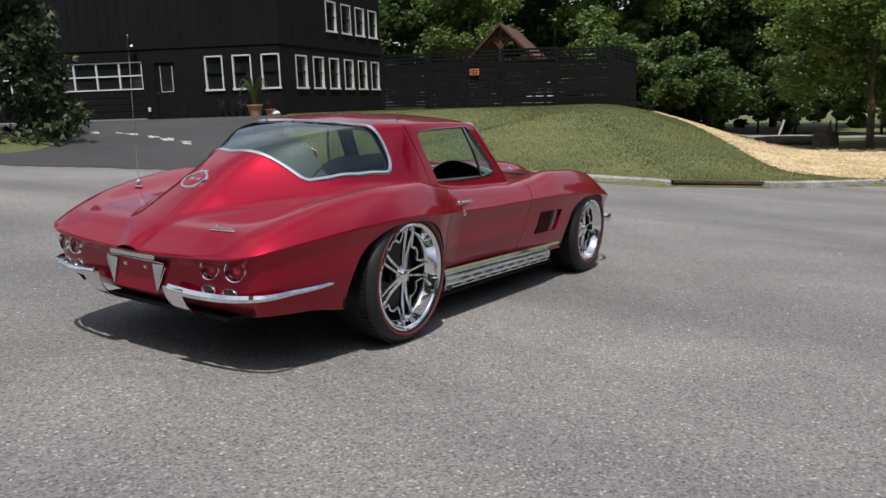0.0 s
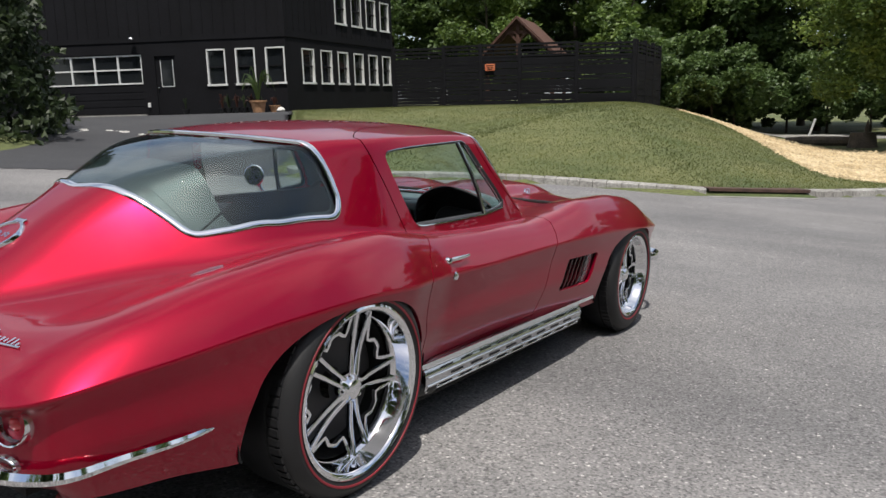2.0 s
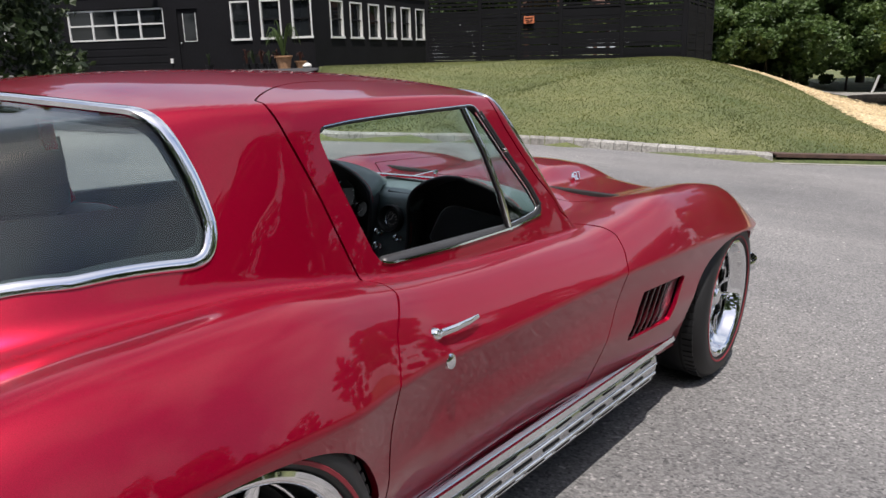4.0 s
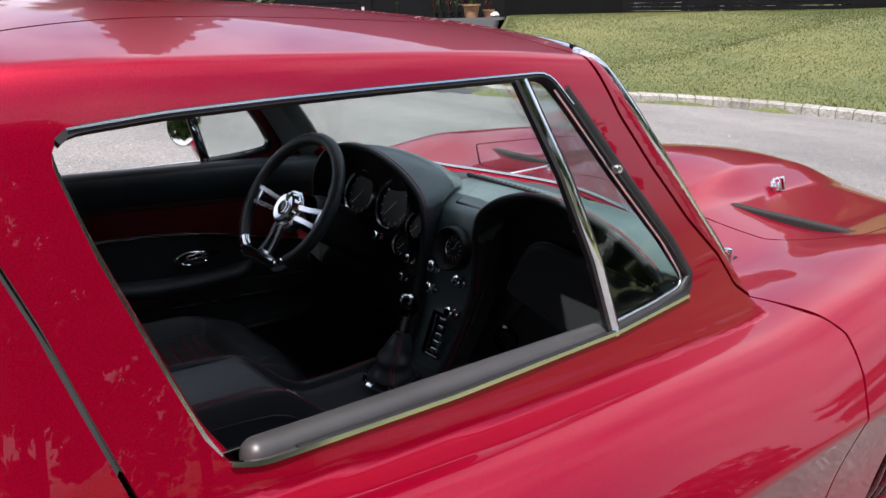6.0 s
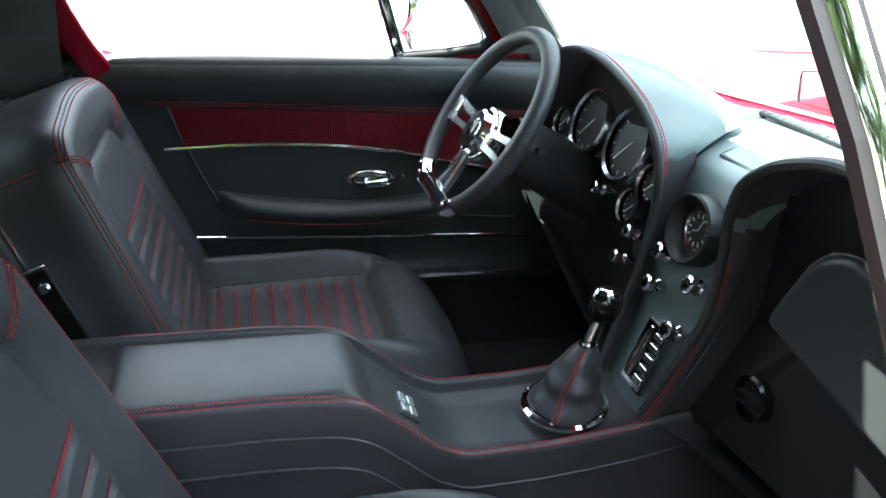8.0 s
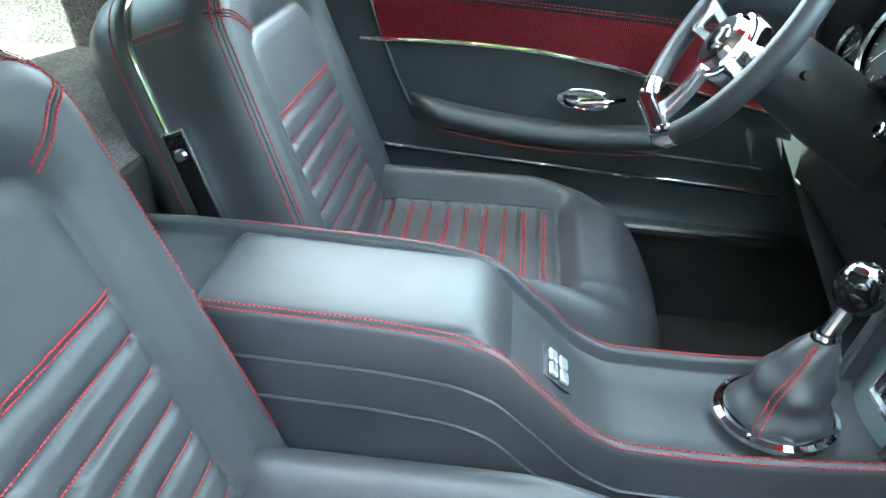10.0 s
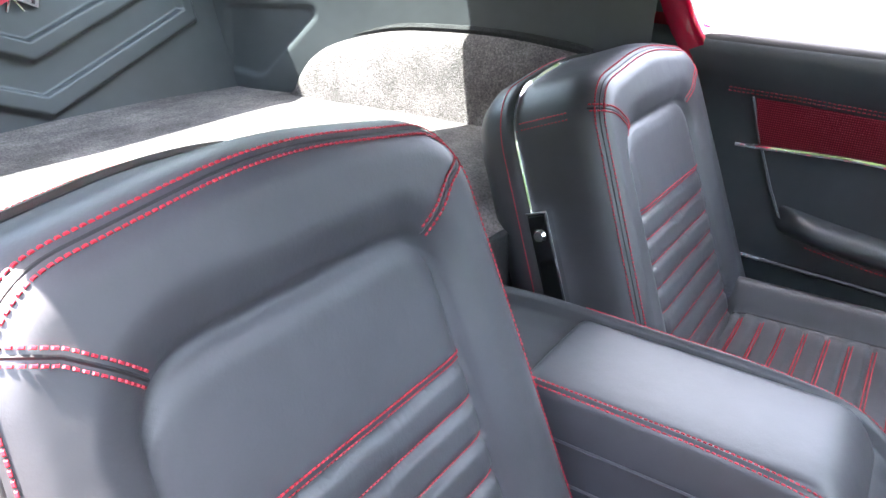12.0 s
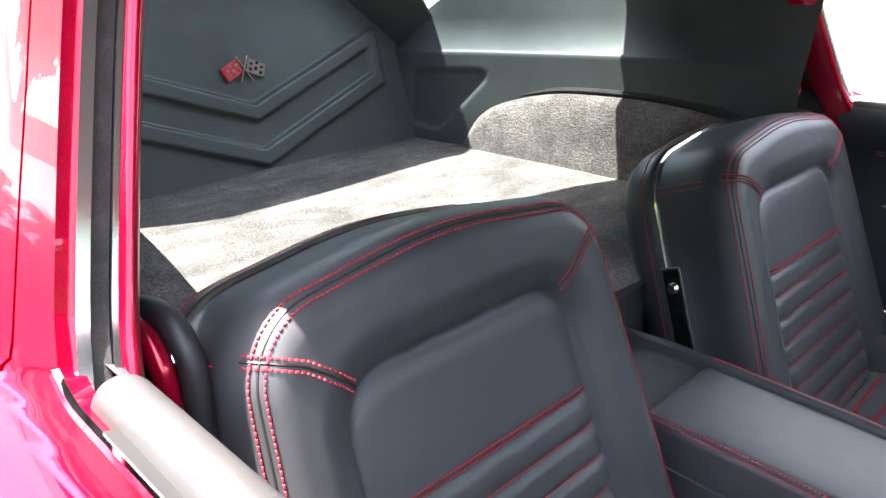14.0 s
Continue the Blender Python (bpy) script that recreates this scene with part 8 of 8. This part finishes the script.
        part("spoke_web", sweep(smooth_line([q2 @ Vector((x, y, dz)) for x, y in loop], 2, True), [(-0.010, -0.004), (0.004, -0.006), (0.006, 0.0), (0.004, 0.006), (-0.010, 0.004)], True, up=tuple(M.to_3x3() @ Vector((0, 0, 1)))), CHROME, t, "", 60)
        part("lug_nut", lathe([(0, 0.012), (0.006, 0.011), (0.008, 0.0)], 10, q @ Matrix.Translation((0.04 * math.cos(0.6), 0.04 * math.sin(0.6), hz - 0.012))), CHROME, t)
    return t


for sg in (1, -1):
    wheel((sg * 0.705, -1.235, 0.338), sg, 0.338, 0.268, 0.275, 0.065)
    wheel((sg * 0.705, 1.240, 0.327), sg, 0.327, 0.232, 0.235, 0.045)
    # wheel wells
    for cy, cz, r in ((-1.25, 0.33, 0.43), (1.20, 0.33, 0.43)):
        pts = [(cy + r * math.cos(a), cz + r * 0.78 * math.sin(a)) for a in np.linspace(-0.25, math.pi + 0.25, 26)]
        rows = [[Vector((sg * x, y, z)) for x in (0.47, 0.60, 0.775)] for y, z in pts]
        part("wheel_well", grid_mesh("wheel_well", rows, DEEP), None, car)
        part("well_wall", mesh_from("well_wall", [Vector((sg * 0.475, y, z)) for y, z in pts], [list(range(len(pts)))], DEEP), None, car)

part("underbody", boxes(((-0.62, -0.86, 0.13), (0.62, 0.80, 0.145)), ((-0.42, -2.05, 0.20), (0.42, -0.86, 0.22)), ((-0.42, 0.80, 0.2), (0.42, 1.95, 0.22))), DEEP, car, "dark underside")


# ---- side pipes ----
def side_pipe(sg):
    """Perforated cover over the side exhaust, with the pipe's open end behind."""
    sec = [(0.0, 0.058), (0.020, 0.052), (0.034, 0.036), (0.040, 0.012), (0.040, -0.012), (0.034, -0.034), (0.020, -0.048), (0.0, -0.052)]
    rows = []
    ys = np.linspace(-0.80, 0.66, 60)
    path = lambda y: (0.735 + 0.004 * (y + 0.8), 0.232 - 0.012 * (y + 0.8) / 1.46)
    for y in ys:
        x0, z0 = path(y)
        k = 1.0 - 0.5 * float(ease((y - 0.56) / 0.1)) ** 2
        rows.append([Vector((sg * (x0 + a * k), y, z0 + b * k)) for a, b in sec])
    c = part("side_pipe", grid_mesh("side_pipe", rows, PIPE_STEEL), None, car, "brushed steel side exhaust cover with slots")
    rib = [(0.028, 0.046), (0.0405, 0.014), (0.0395, -0.018), (0.028, -0.042)]
    for a, b in rib:
        part("cover_rib", sweep([(sg * (path(y)[0] + a), y, path(y)[1] + b) for y in np.linspace(-0.79, 0.58, 16)], circle(0.0055, 8)), CHROME, c, "", 60)
    for row, (a, b) in enumerate(((0.036, 0.031), (0.042, -0.002), (0.036, -0.031))):
        for k in range(9):
            y = -0.70 + k * 0.145 + (0.07 if row == 1 else 0)
            if y > 0.5:
                continue
            x0, z0 = path(y)
            part("slot", boxes(((-0.003, 0, -0.0045), (0.0016, 0.085, 0.0045)), m=Matrix.Translation((sg * (x0 + a), y, z0 + b)) @ Euler((0, sg * math.atan2(b, a + 0.02), 0)).to_matrix().to_4x4(), bevel=0.002, seg=1), DEEP, c)
    E = Matrix.Translation((sg * (path(-0.80)[0] - 0.004), -0.80, path(-0.80)[1] - 0.030)) @ Euler((radians(90), 0, sg * radians(-14))).to_matrix().to_4x4()
    part("tail_pipe", lathe([(0.027, -0.08), (0.033, -0.06), (0.034, 0.045), (0.031, 0.048), (0.028, 0.04), (0.027, -0.06)], 28, E), BLACK, c, "black exhaust outlet", 50)
    part("rocker_strip", sweep([(sg * (0.772 + 0.004 * (y + 0.8)), y, 0.292 - 0.008 * (y + 0.8)) for y in np.linspace(-0.83, 0.74, 20)], [(-0.010, -0.004), (0.010, -0.006), (0.012, 0.004), (-0.004, 0.008)], up=(0, 0, 1)), CHROME, c, "bright rocker strip", 40)


side_pipe(1)
side_pipe(-1)

# ---- tail ----
LENS = material("red_lens", (0.07, 0.003, 0.005), 0.12, 0.0, 1.0, 0.02)
LENS_IN = material("red_lens_centre", (0.55, 0.012, 0.02), 0.2, 0.0, 1.0, 0.02)


def tail_point(x, z):
    """Where the tail panel stands at (x, z) under the crease, and its outward direction in plan."""
    ys = np.linspace(-2.244, -1.7, 700)
    zb = crease_z(ys)
    t = np.clip((z - zb) / (0.217 - zb), 0, 1)
    px, py, pz = side_point(ys, t)
    i = int(np.argmin(np.abs(px - abs(x))))
    j = min(i + 6, 699)
    d = Vector((px[j] - px[max(i - 6, 0)], py[j] - py[max(i - 6, 0)], 0)).normalized()
    n = Vector((d.y, -d.x, 0))
    return Vector((math.copysign(px[i], x), py[i], z)), Vector((math.copysign(abs(n.x), x), -abs(n.y), 0)).normalized()


def facing(p, n, up=0.0):
    """A frame whose z looks along n."""
    z = (n + Vector((0, 0, up))).normalized()
    x = Vector((0, 0, 1)).cross(z).normalized()
    return Matrix.Translation(p) @ Matrix((x, z.cross(x), z)).transposed().to_4x4()


for sg in (1, -1):
    for x, z, r in ((0.460, 0.466, 0.049), (0.590, 0.470, 0.049)):
        p, n = tail_point(sg * x, z)
        M = facing(p, n, 0.12)
        t = part("tail_lamp", lathe([(r * 0.89, 0.002), (r * 0.93, 0.016), (r * 0.99, 0.018), (r * 1.04, 0.010), (r * 1.05, -0.03)], 36, M), CHROME, car, "round red tail lamp in a chrome ring", 40)
        part("lens", lathe([(r * 0.34, -0.012), (r * 0.5, -0.010), (r * 0.74, -0.006), (r * 0.90, 0.002)], 32, M), LENS, t, "dark red lens", 40)
        part("lens_centre", lathe([(0, 0.008), (r * 0.2, 0.006), (r * 0.36, -0.002), (r * 0.40, -0.012)], 28, M), LENS_IN, t, "bright red centre", 60)
    for x, z in ((0.452, 0.372), (0.560, 0.368)):
        p, n = tail_point(sg * x, z)
        M = facing(p, n, -0.05) @ Matrix.Diagonal((1.25, 0.72, 1, 1))
        t = part("reversing_lamp", lathe([(0.024, 0.004), (0.028, 0.012), (0.032, 0.008), (0.033, -0.02)], 28, M), CHROME, car, "small oval lamp in a chrome ring", 40)
        part("lens", lathe([(0, 0.008), (0.016, 0.006), (0.026, 0.002)], 24, M), LENS, t, "", 60)
    # bumper blade: thin at the flank, broad and hooked down at the plate
    pts, sc = [], []
    line = [(0.245, 0.362), (0.30, 0.358), (0.40, 0.352), (0.52, 0.352), (0.62, 0.357), (0.69, 0.364)]
    for x, z in line:
        p, n = tail_point(sg * x, z)
        pts.append(p + n * (0.040 - 0.012 * (x - 0.24) / 0.45))
    pts += [Vector((sg * 0.738, -1.98, 0.369)), Vector((sg * 0.772, -1.86, 0.378)), Vector((sg * 0.780, -1.74, 0.385))]
    pts = smooth_line(pts, 5)
    sc = [1.0 - 0.68 * (i / (len(pts) - 1)) ** 1.5 for i in range(len(pts))]
    b = part("rear_bumper", sweep(pts, [(-0.020, 0.006), (-0.013, -0.010), (0.0, -0.016), (0.012, -0.012), (0.019, 0.003), (0.0, 0.014)], up=(0, 0, 1), scale=sc), CHROME, car, "chrome quarter bumper blade", 50)
    # the hook that sweeps under
    h0 = pts[0]
    hook = smooth_line([h0 + Vector((sg * 0.030, -0.004, 0.004)), h0 + Vector((sg * 0.030, 0.012, -0.045)), h0 + Vector((sg * 0.034, 0.055, -0.100)), h0 + Vector((sg * 0.040, 0.130, -0.140))], 6)
    part("bumper_hook", sweep(hook, [(-0.062, 0.004), (-0.046, -0.008), (0.0, -0.012), (0.046, -0.008), (0.062, 0.004), (0.0, 0.006)], up=(1, 0, 0), scale=[1.0 - 0.25 * i / (len(hook) - 1) for i in range(len(hook))]), CHROME, b, "", 50)
    # front bumper end, seen past the wheel
    part("front_bumper", sweep(smooth_line([(sg * 0.74, 1.62, 0.375), (sg * 0.79, 1.74, 0.37), (sg * 0.72, 1.93, 0.365), (sg * 0.5, 2.08, 0.36), (sg * 0.3, 2.13, 0.36)], 5), [(-0.022, 0.004), (0.0, -0.014), (0.022, 0.004), (0.0, 0.012)], up=(0, 0, 1)), CHROME, car, "chrome front quarter bumper", 50)
    # front wheel-arch rear louvre backing
    def flank(y, z, deep):
        """A point of the flank under the crease, some way in."""
        zb, zl = float(crease_z(y)), 0.235
        return Vector((sg * (float(side_point(np.array([y]), np.array([(z - zb) / (zl - zb)]))[0][0]) - deep), y, z))

    def louvre_line(y, deep, n=7):
        return [flank(y + (z - 0.46) * LOUVRE_SLANT, z, deep) for z in np.linspace(LOUVRE_Z[0] - 0.004, LOUVRE_Z[1] + 0.004, n)]
    rec = part("louvre_recess", grid_mesh("louvre_recess", [louvre_line(y, 0.034) for y in np.linspace(LOUVRE_Y[0] - 0.03, LOUVRE_Y[1] + 0.03, 12)], DEEP), None, car, "recess with shade-darkened red fins and a mesh")
    # fins take the darkened red: recess shade is in the colour
    for k in range(5):
        y = LOUVRE_Y[0] + 0.020 + 0.043 * k
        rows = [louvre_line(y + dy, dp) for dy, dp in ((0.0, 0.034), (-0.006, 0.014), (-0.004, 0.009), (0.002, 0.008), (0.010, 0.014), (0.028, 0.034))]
        part("louvre_fin", grid_mesh("louvre_fin", rows, SHADED_RED), None, rec, "slanted red fin")
    # woven mesh in the foremost slot
    ya, yb = LOUVRE_Y[1] - 0.078, LOUVRE_Y[1] - 0.006
    part("mesh_backing", grid_mesh("mesh_backing", [louvre_line(y, 0.030) for y in np.linspace(ya, yb, 4)], DEEP), None, rec)
    bars = bmesh.new()
    for k in range(7):
        ln = louvre_line(ya + (yb - ya) * k / 6, 0.020)
        for p, q in zip(ln[:-1], ln[1:]):
            box(bars, (p.x - 0.0012, -0.0016, 0.0), (p.x + 0.0012, 0.0016, (q - p).length), m=Matrix.Translation((0, p.y, p.z)) @ Euler((-math.atan2(q.y - p.y, q.z - p.z), 0, 0)).to_matrix().to_4x4())
    for z in np.linspace(LOUVRE_Z[0], LOUVRE_Z[1], 16):
        p, q = (flank(y + (z - 0.46) * LOUVRE_SLANT, z, 0.019) for y in (ya, yb))
        box(bars, (min(p.x, q.x) - 0.0012, p.y, z - 0.0014), (max(p.x, q.x) + 0.0012, q.y, z + 0.0014))
    part("louvre_mesh", bars, CHROME_DULL, rec, "dull wire mesh")

# plate recess, frame and lamp bar in the middle of the tail
P0, n0 = tail_point(0.02, 0.42)
M = facing(Vector((0, P0.y, 0.39)), Vector((0, -1, 0)), 0.0)
plate = part("plate_recess", mesh_from("plate_recess", [M @ Vector(p) for p in ((-0.195, 0.07, 0.004), (0.195, 0.07, 0.004), (0.15, -0.075, 0.004), (-0.15, -0.075, 0.004))], [(0, 1, 2, 3)], PAINT), None, car, "red number plate recess")
part("plate_frame", tube([M @ Vector(p) for p in ((-0.15, -0.06, 0.008), (-0.205, 0.05, 0.008), (-0.19, 0.066, 0.008), (0.19, 0.066, 0.008), (0.205, 0.05, 0.008), (0.15, -0.06, 0.008))], 0.0030, 8), CHROME, plate, "chrome frame", 60)
for k in (-1, 1):
    # bright three-cornered bracket plate at each slanted side
    br = mesh_from("plate_bracket", [M @ Vector((k * x, y, z)) for z in (0.007, 0.011) for x, y in ((0.196, 0.060), (0.120, 0.055), (0.148, -0.070))], [(0, 1, 2), (5, 4, 3), (0, 3, 4, 1), (1, 4, 5, 2), (2, 5, 3, 0)])
    part("plate_bracket", br, SATIN, plate, "bright bracket plate")
part("plate_lamp_bar", boxes(((-0.150, 0.076, 0.0), (0.150, 0.113, 0.030)), m=M, bevel=0.006), SATIN, plate, "brushed lamp bar")
for x in (-0.07, 0.07):
    part("plate_bolt", lathe([(0, 0.008), (0.007, 0.007), (0.010, 0.0)], 14, M @ Matrix.Translation((x, 0.035, 0.004))), CHROME, plate)

# fuel lid: a chrome ring with a small hinge and flags drawn as plain chips
fz = float(top_z(np.array([0.0]), np.array([-1.86]))[0])
fn = normal_at((0.0, -1.86, fz))
FM = facing(Vector((0, -1.86, fz)), fn)
fuel = part("fuel_lid", lathe([(0.0, 0.0055), (0.045, 0.005), (0.058, 0.0035)], 48, FM), PAINT, car, "round painted fuel lid with a chrome ring", 60)
part("lid_ring", lathe([(0.057, 0.003), (0.059, 0.009), (0.066, 0.009), (0.069, 0.002), (0.069, -0.01)], 56, FM), CHROME, fuel, "chrome ring", 40)
part("hinge_tab", boxes(((-0.026, 0.058, -0.002), (0.026, 0.078, 0.009)), m=FM, bevel=0.003), CHROME, fuel)
for x in (-1, 1):
    for i in range(3):
        for j in range(2):
            part("flag_chip", boxes(((x * 0.020 - 0.014 + i * 0.010, -0.004 + j * 0.010 + (i % 2) * 0.004, 0.005), (x * 0.020 - 0.007 + i * 0.010, 0.003 + j * 0.010 + (i % 2) * 0.004, 0.0068)), m=FM), CHROME, fuel)

# deck script as plain strokes on a bar
sx, sy = 0.455, -2.092
sz = float(top_z(np.array([sx]), np.array([sy]))[0])
SM = facing(Vector((sx, sy, sz)), normal_at((sx, sy, sz)))
script = part("deck_emblem", boxes(((-0.062, -0.022, 0.0), (0.062, -0.016, 0.004)), m=SM, bevel=0.001), CHROME, car, "chrome script emblem on the deck")
for k, (h, w) in enumerate(((0.030, 0.006), (0.014, 0.007), (0.014, 0.006), (0.016, 0.007), (0.014, 0.006), (0.024, 0.005), (0.024, 0.005), (0.014, 0.007))):
    part("stroke", boxes(((-0.055 + k * 0.0145, -0.013, 0.0), (-0.055 + k * 0.0145 + w, -0.013 + h, 0.005)), m=SM @ Matrix.Shear("XZ", 4, (0, 0)) @ Matrix.Rotation(radians(-8), 4, "Z"), bevel=0.001, seg=1), CHROME, script)

# aerial on the far rear fender
az = float(top_z(np.array([0.575]), np.array([-1.745]))[0])
aer = part("aerial", lathe([(0.020, 0.0), (0.022, 0.006), (0.016, 0.010), (0.014, 0.022), (0.012, 0.034), (0.006, 0.04), (0.004, 0.048)], 20, Matrix.Translation((-0.575, -1.745, az - 0.003))), CHROME, car, "chrome aerial with a slim mast", 40)
part("mast", tube([(-0.575, -1.745, az + 0.03), (-0.59, -1.755, az + 0.40), (-0.605, -1.765, az + 0.77)], 0.0018, 6), CHROME, aer)
part("mast_tip", lathe([(0, 0.006), (0.005, 0.0), (0, -0.006)], 10, Matrix.Translation((-0.605, -1.765, az + 0.775))), CHROME, aer)

# door mirror on the far side
mm = Matrix.Translation((-0.825, -0.118, 0.832)) @ Euler((radians(84), 0, radians(22))).to_matrix().to_4x4()
mir = part("door_mirror", lathe([(0.0, -0.035), (0.03, -0.032), (0.048, -0.02), (0.056, -0.004), (0.057, 0.003), (0.052, 0.006)], 36, mm), CHROME, car, "round chrome door mirror", 40)
part("mirror_glass", lathe([(0, 0.004), (0.052, 0.004)], 32, mm), material("mirror_silver", (0.9, 0.9, 0.9), 0.02, 1.0), mir)
part("mirror_stalk", sweep(smooth_line([(-0.82, -0.098, 0.80), (-0.81, -0.085, 0.76), (-0.765, -0.06, 0.70), (-0.755, -0.05, 0.67)], 4), circle(0.012, 10)), CHROME, mir, "", 60)

# wipers and their pivots, cowl grille, hood numerals
for x in (0.440, -0.15):
    y = 0.415 if x > 0 else 0.56
    z = float(top_z(np.array([abs(x)]), np.array([y]))[0])
    w = part("wiper", lathe([(0, 0.03), (0.009, 0.028), (0.012, 0.018), (0.010, 0.0)], 16, Matrix.Translation((x, y, z - 0.002))), CHROME, car, "chrome wiper arm with a black blade", 40)
    arm = [(x, y, z + 0.022)]
    for k in range(1, 9):
        xx = x - 0.045 * k
        yy = 0.455 - 0.29 * (abs(xx) / 0.59) ** 1.4 + 0.035 + 0.004 * (8 - k)
        arm.append((xx, yy, float(top_z(np.array([abs(xx)]), np.array([yy]))[0]) + 0.022))
    part("wiper_arm", tube(arm[:7], 0.0045, 8), CHROME, w, "", 60)
    part("wiper_blade", sweep([(a, b - 0.012, c - 0.004) for a, b, c in arm[2:]], [(-0.005, -0.0015), (0.003, -0.002), (0.003, 0.002), (-0.005, 0.0015)], up=(0, 0, 1)), BLACK, w)
for sg in (1, -1):
    for k in range(16):
        x = 0.20 + k * 0.016
        ys_ = np.linspace(0.50 - 0.29 * (x / 0.59) ** 1.4 + 0.03, 0.56 - 0.12 * ((x - 0.2) / 0.26), 6)
        zz = top_z(np.full(6, x), ys_)
        part("cowl_slot", sweep([(sg * x, y, z + 0.0006) for y, z in zip(ys_, zz)], [(-0.001, -0.0035), (0.001, -0.0035), (0.001, 0.0035), (-0.001, 0.0035)], up=(0, 0, 1)), DEEP, car)


def numerals(text, m, size, mat, parent, label):
    c = bpy.data.curves.new("hood_numerals", "FONT")
    c.body, c.size, c.extrude, c.align_x, c.shear = text, size, 0.003, "CENTER", 0.35
    tmp = new("tmp_text", c)
    me = bpy.data.meshes.new_from_object(tmp.evaluated_get(bpy.context.evaluated_depsgraph_get()))
    bpy.data.objects.remove(tmp)
    bpy.data.curves.remove(c)
    me.transform(m)
    me.materials.clear()
    return part("hood_numerals", me, mat, parent, label)


for sg in (1, -1):
    ex, ey = 0.245, 0.98
    ez = float(top_z(np.array([ex]), np.array([ey]))[0])
    n = normal_at((sg * ex, ey, ez))
    z = (n + Vector((sg * 0.9, 0, 0))).normalized()
    x = Vector((0, sg * 1.0, 0))
    x = (x - z * x.dot(z)).normalized()
    numerals("427", Matrix.Translation(Vector((sg * ex, ey, ez)) + z * 0.004) @ Matrix((x, z.cross(x), z)).transposed().to_4x4(), 0.05, CHROME, hood, "chrome hood numerals")

# outline of the small trim in each rear quarter
for sg in (1, -1):
    tri = [(0.500, -1.610), (0.478, -1.560), (0.476, -1.520), (0.502, -1.478), (0.508, -1.520)]
    line = resampled([(sg * x, y, 0.0) for x, y in tri], 30)
    part("quarter_trim_line", tube([(x, y, float(top_z(np.array([abs(x)]), np.array([y]))[0]) + 0.0005) for x, y, _ in line], 0.0012, 6, True), CHROME_DULL, car)
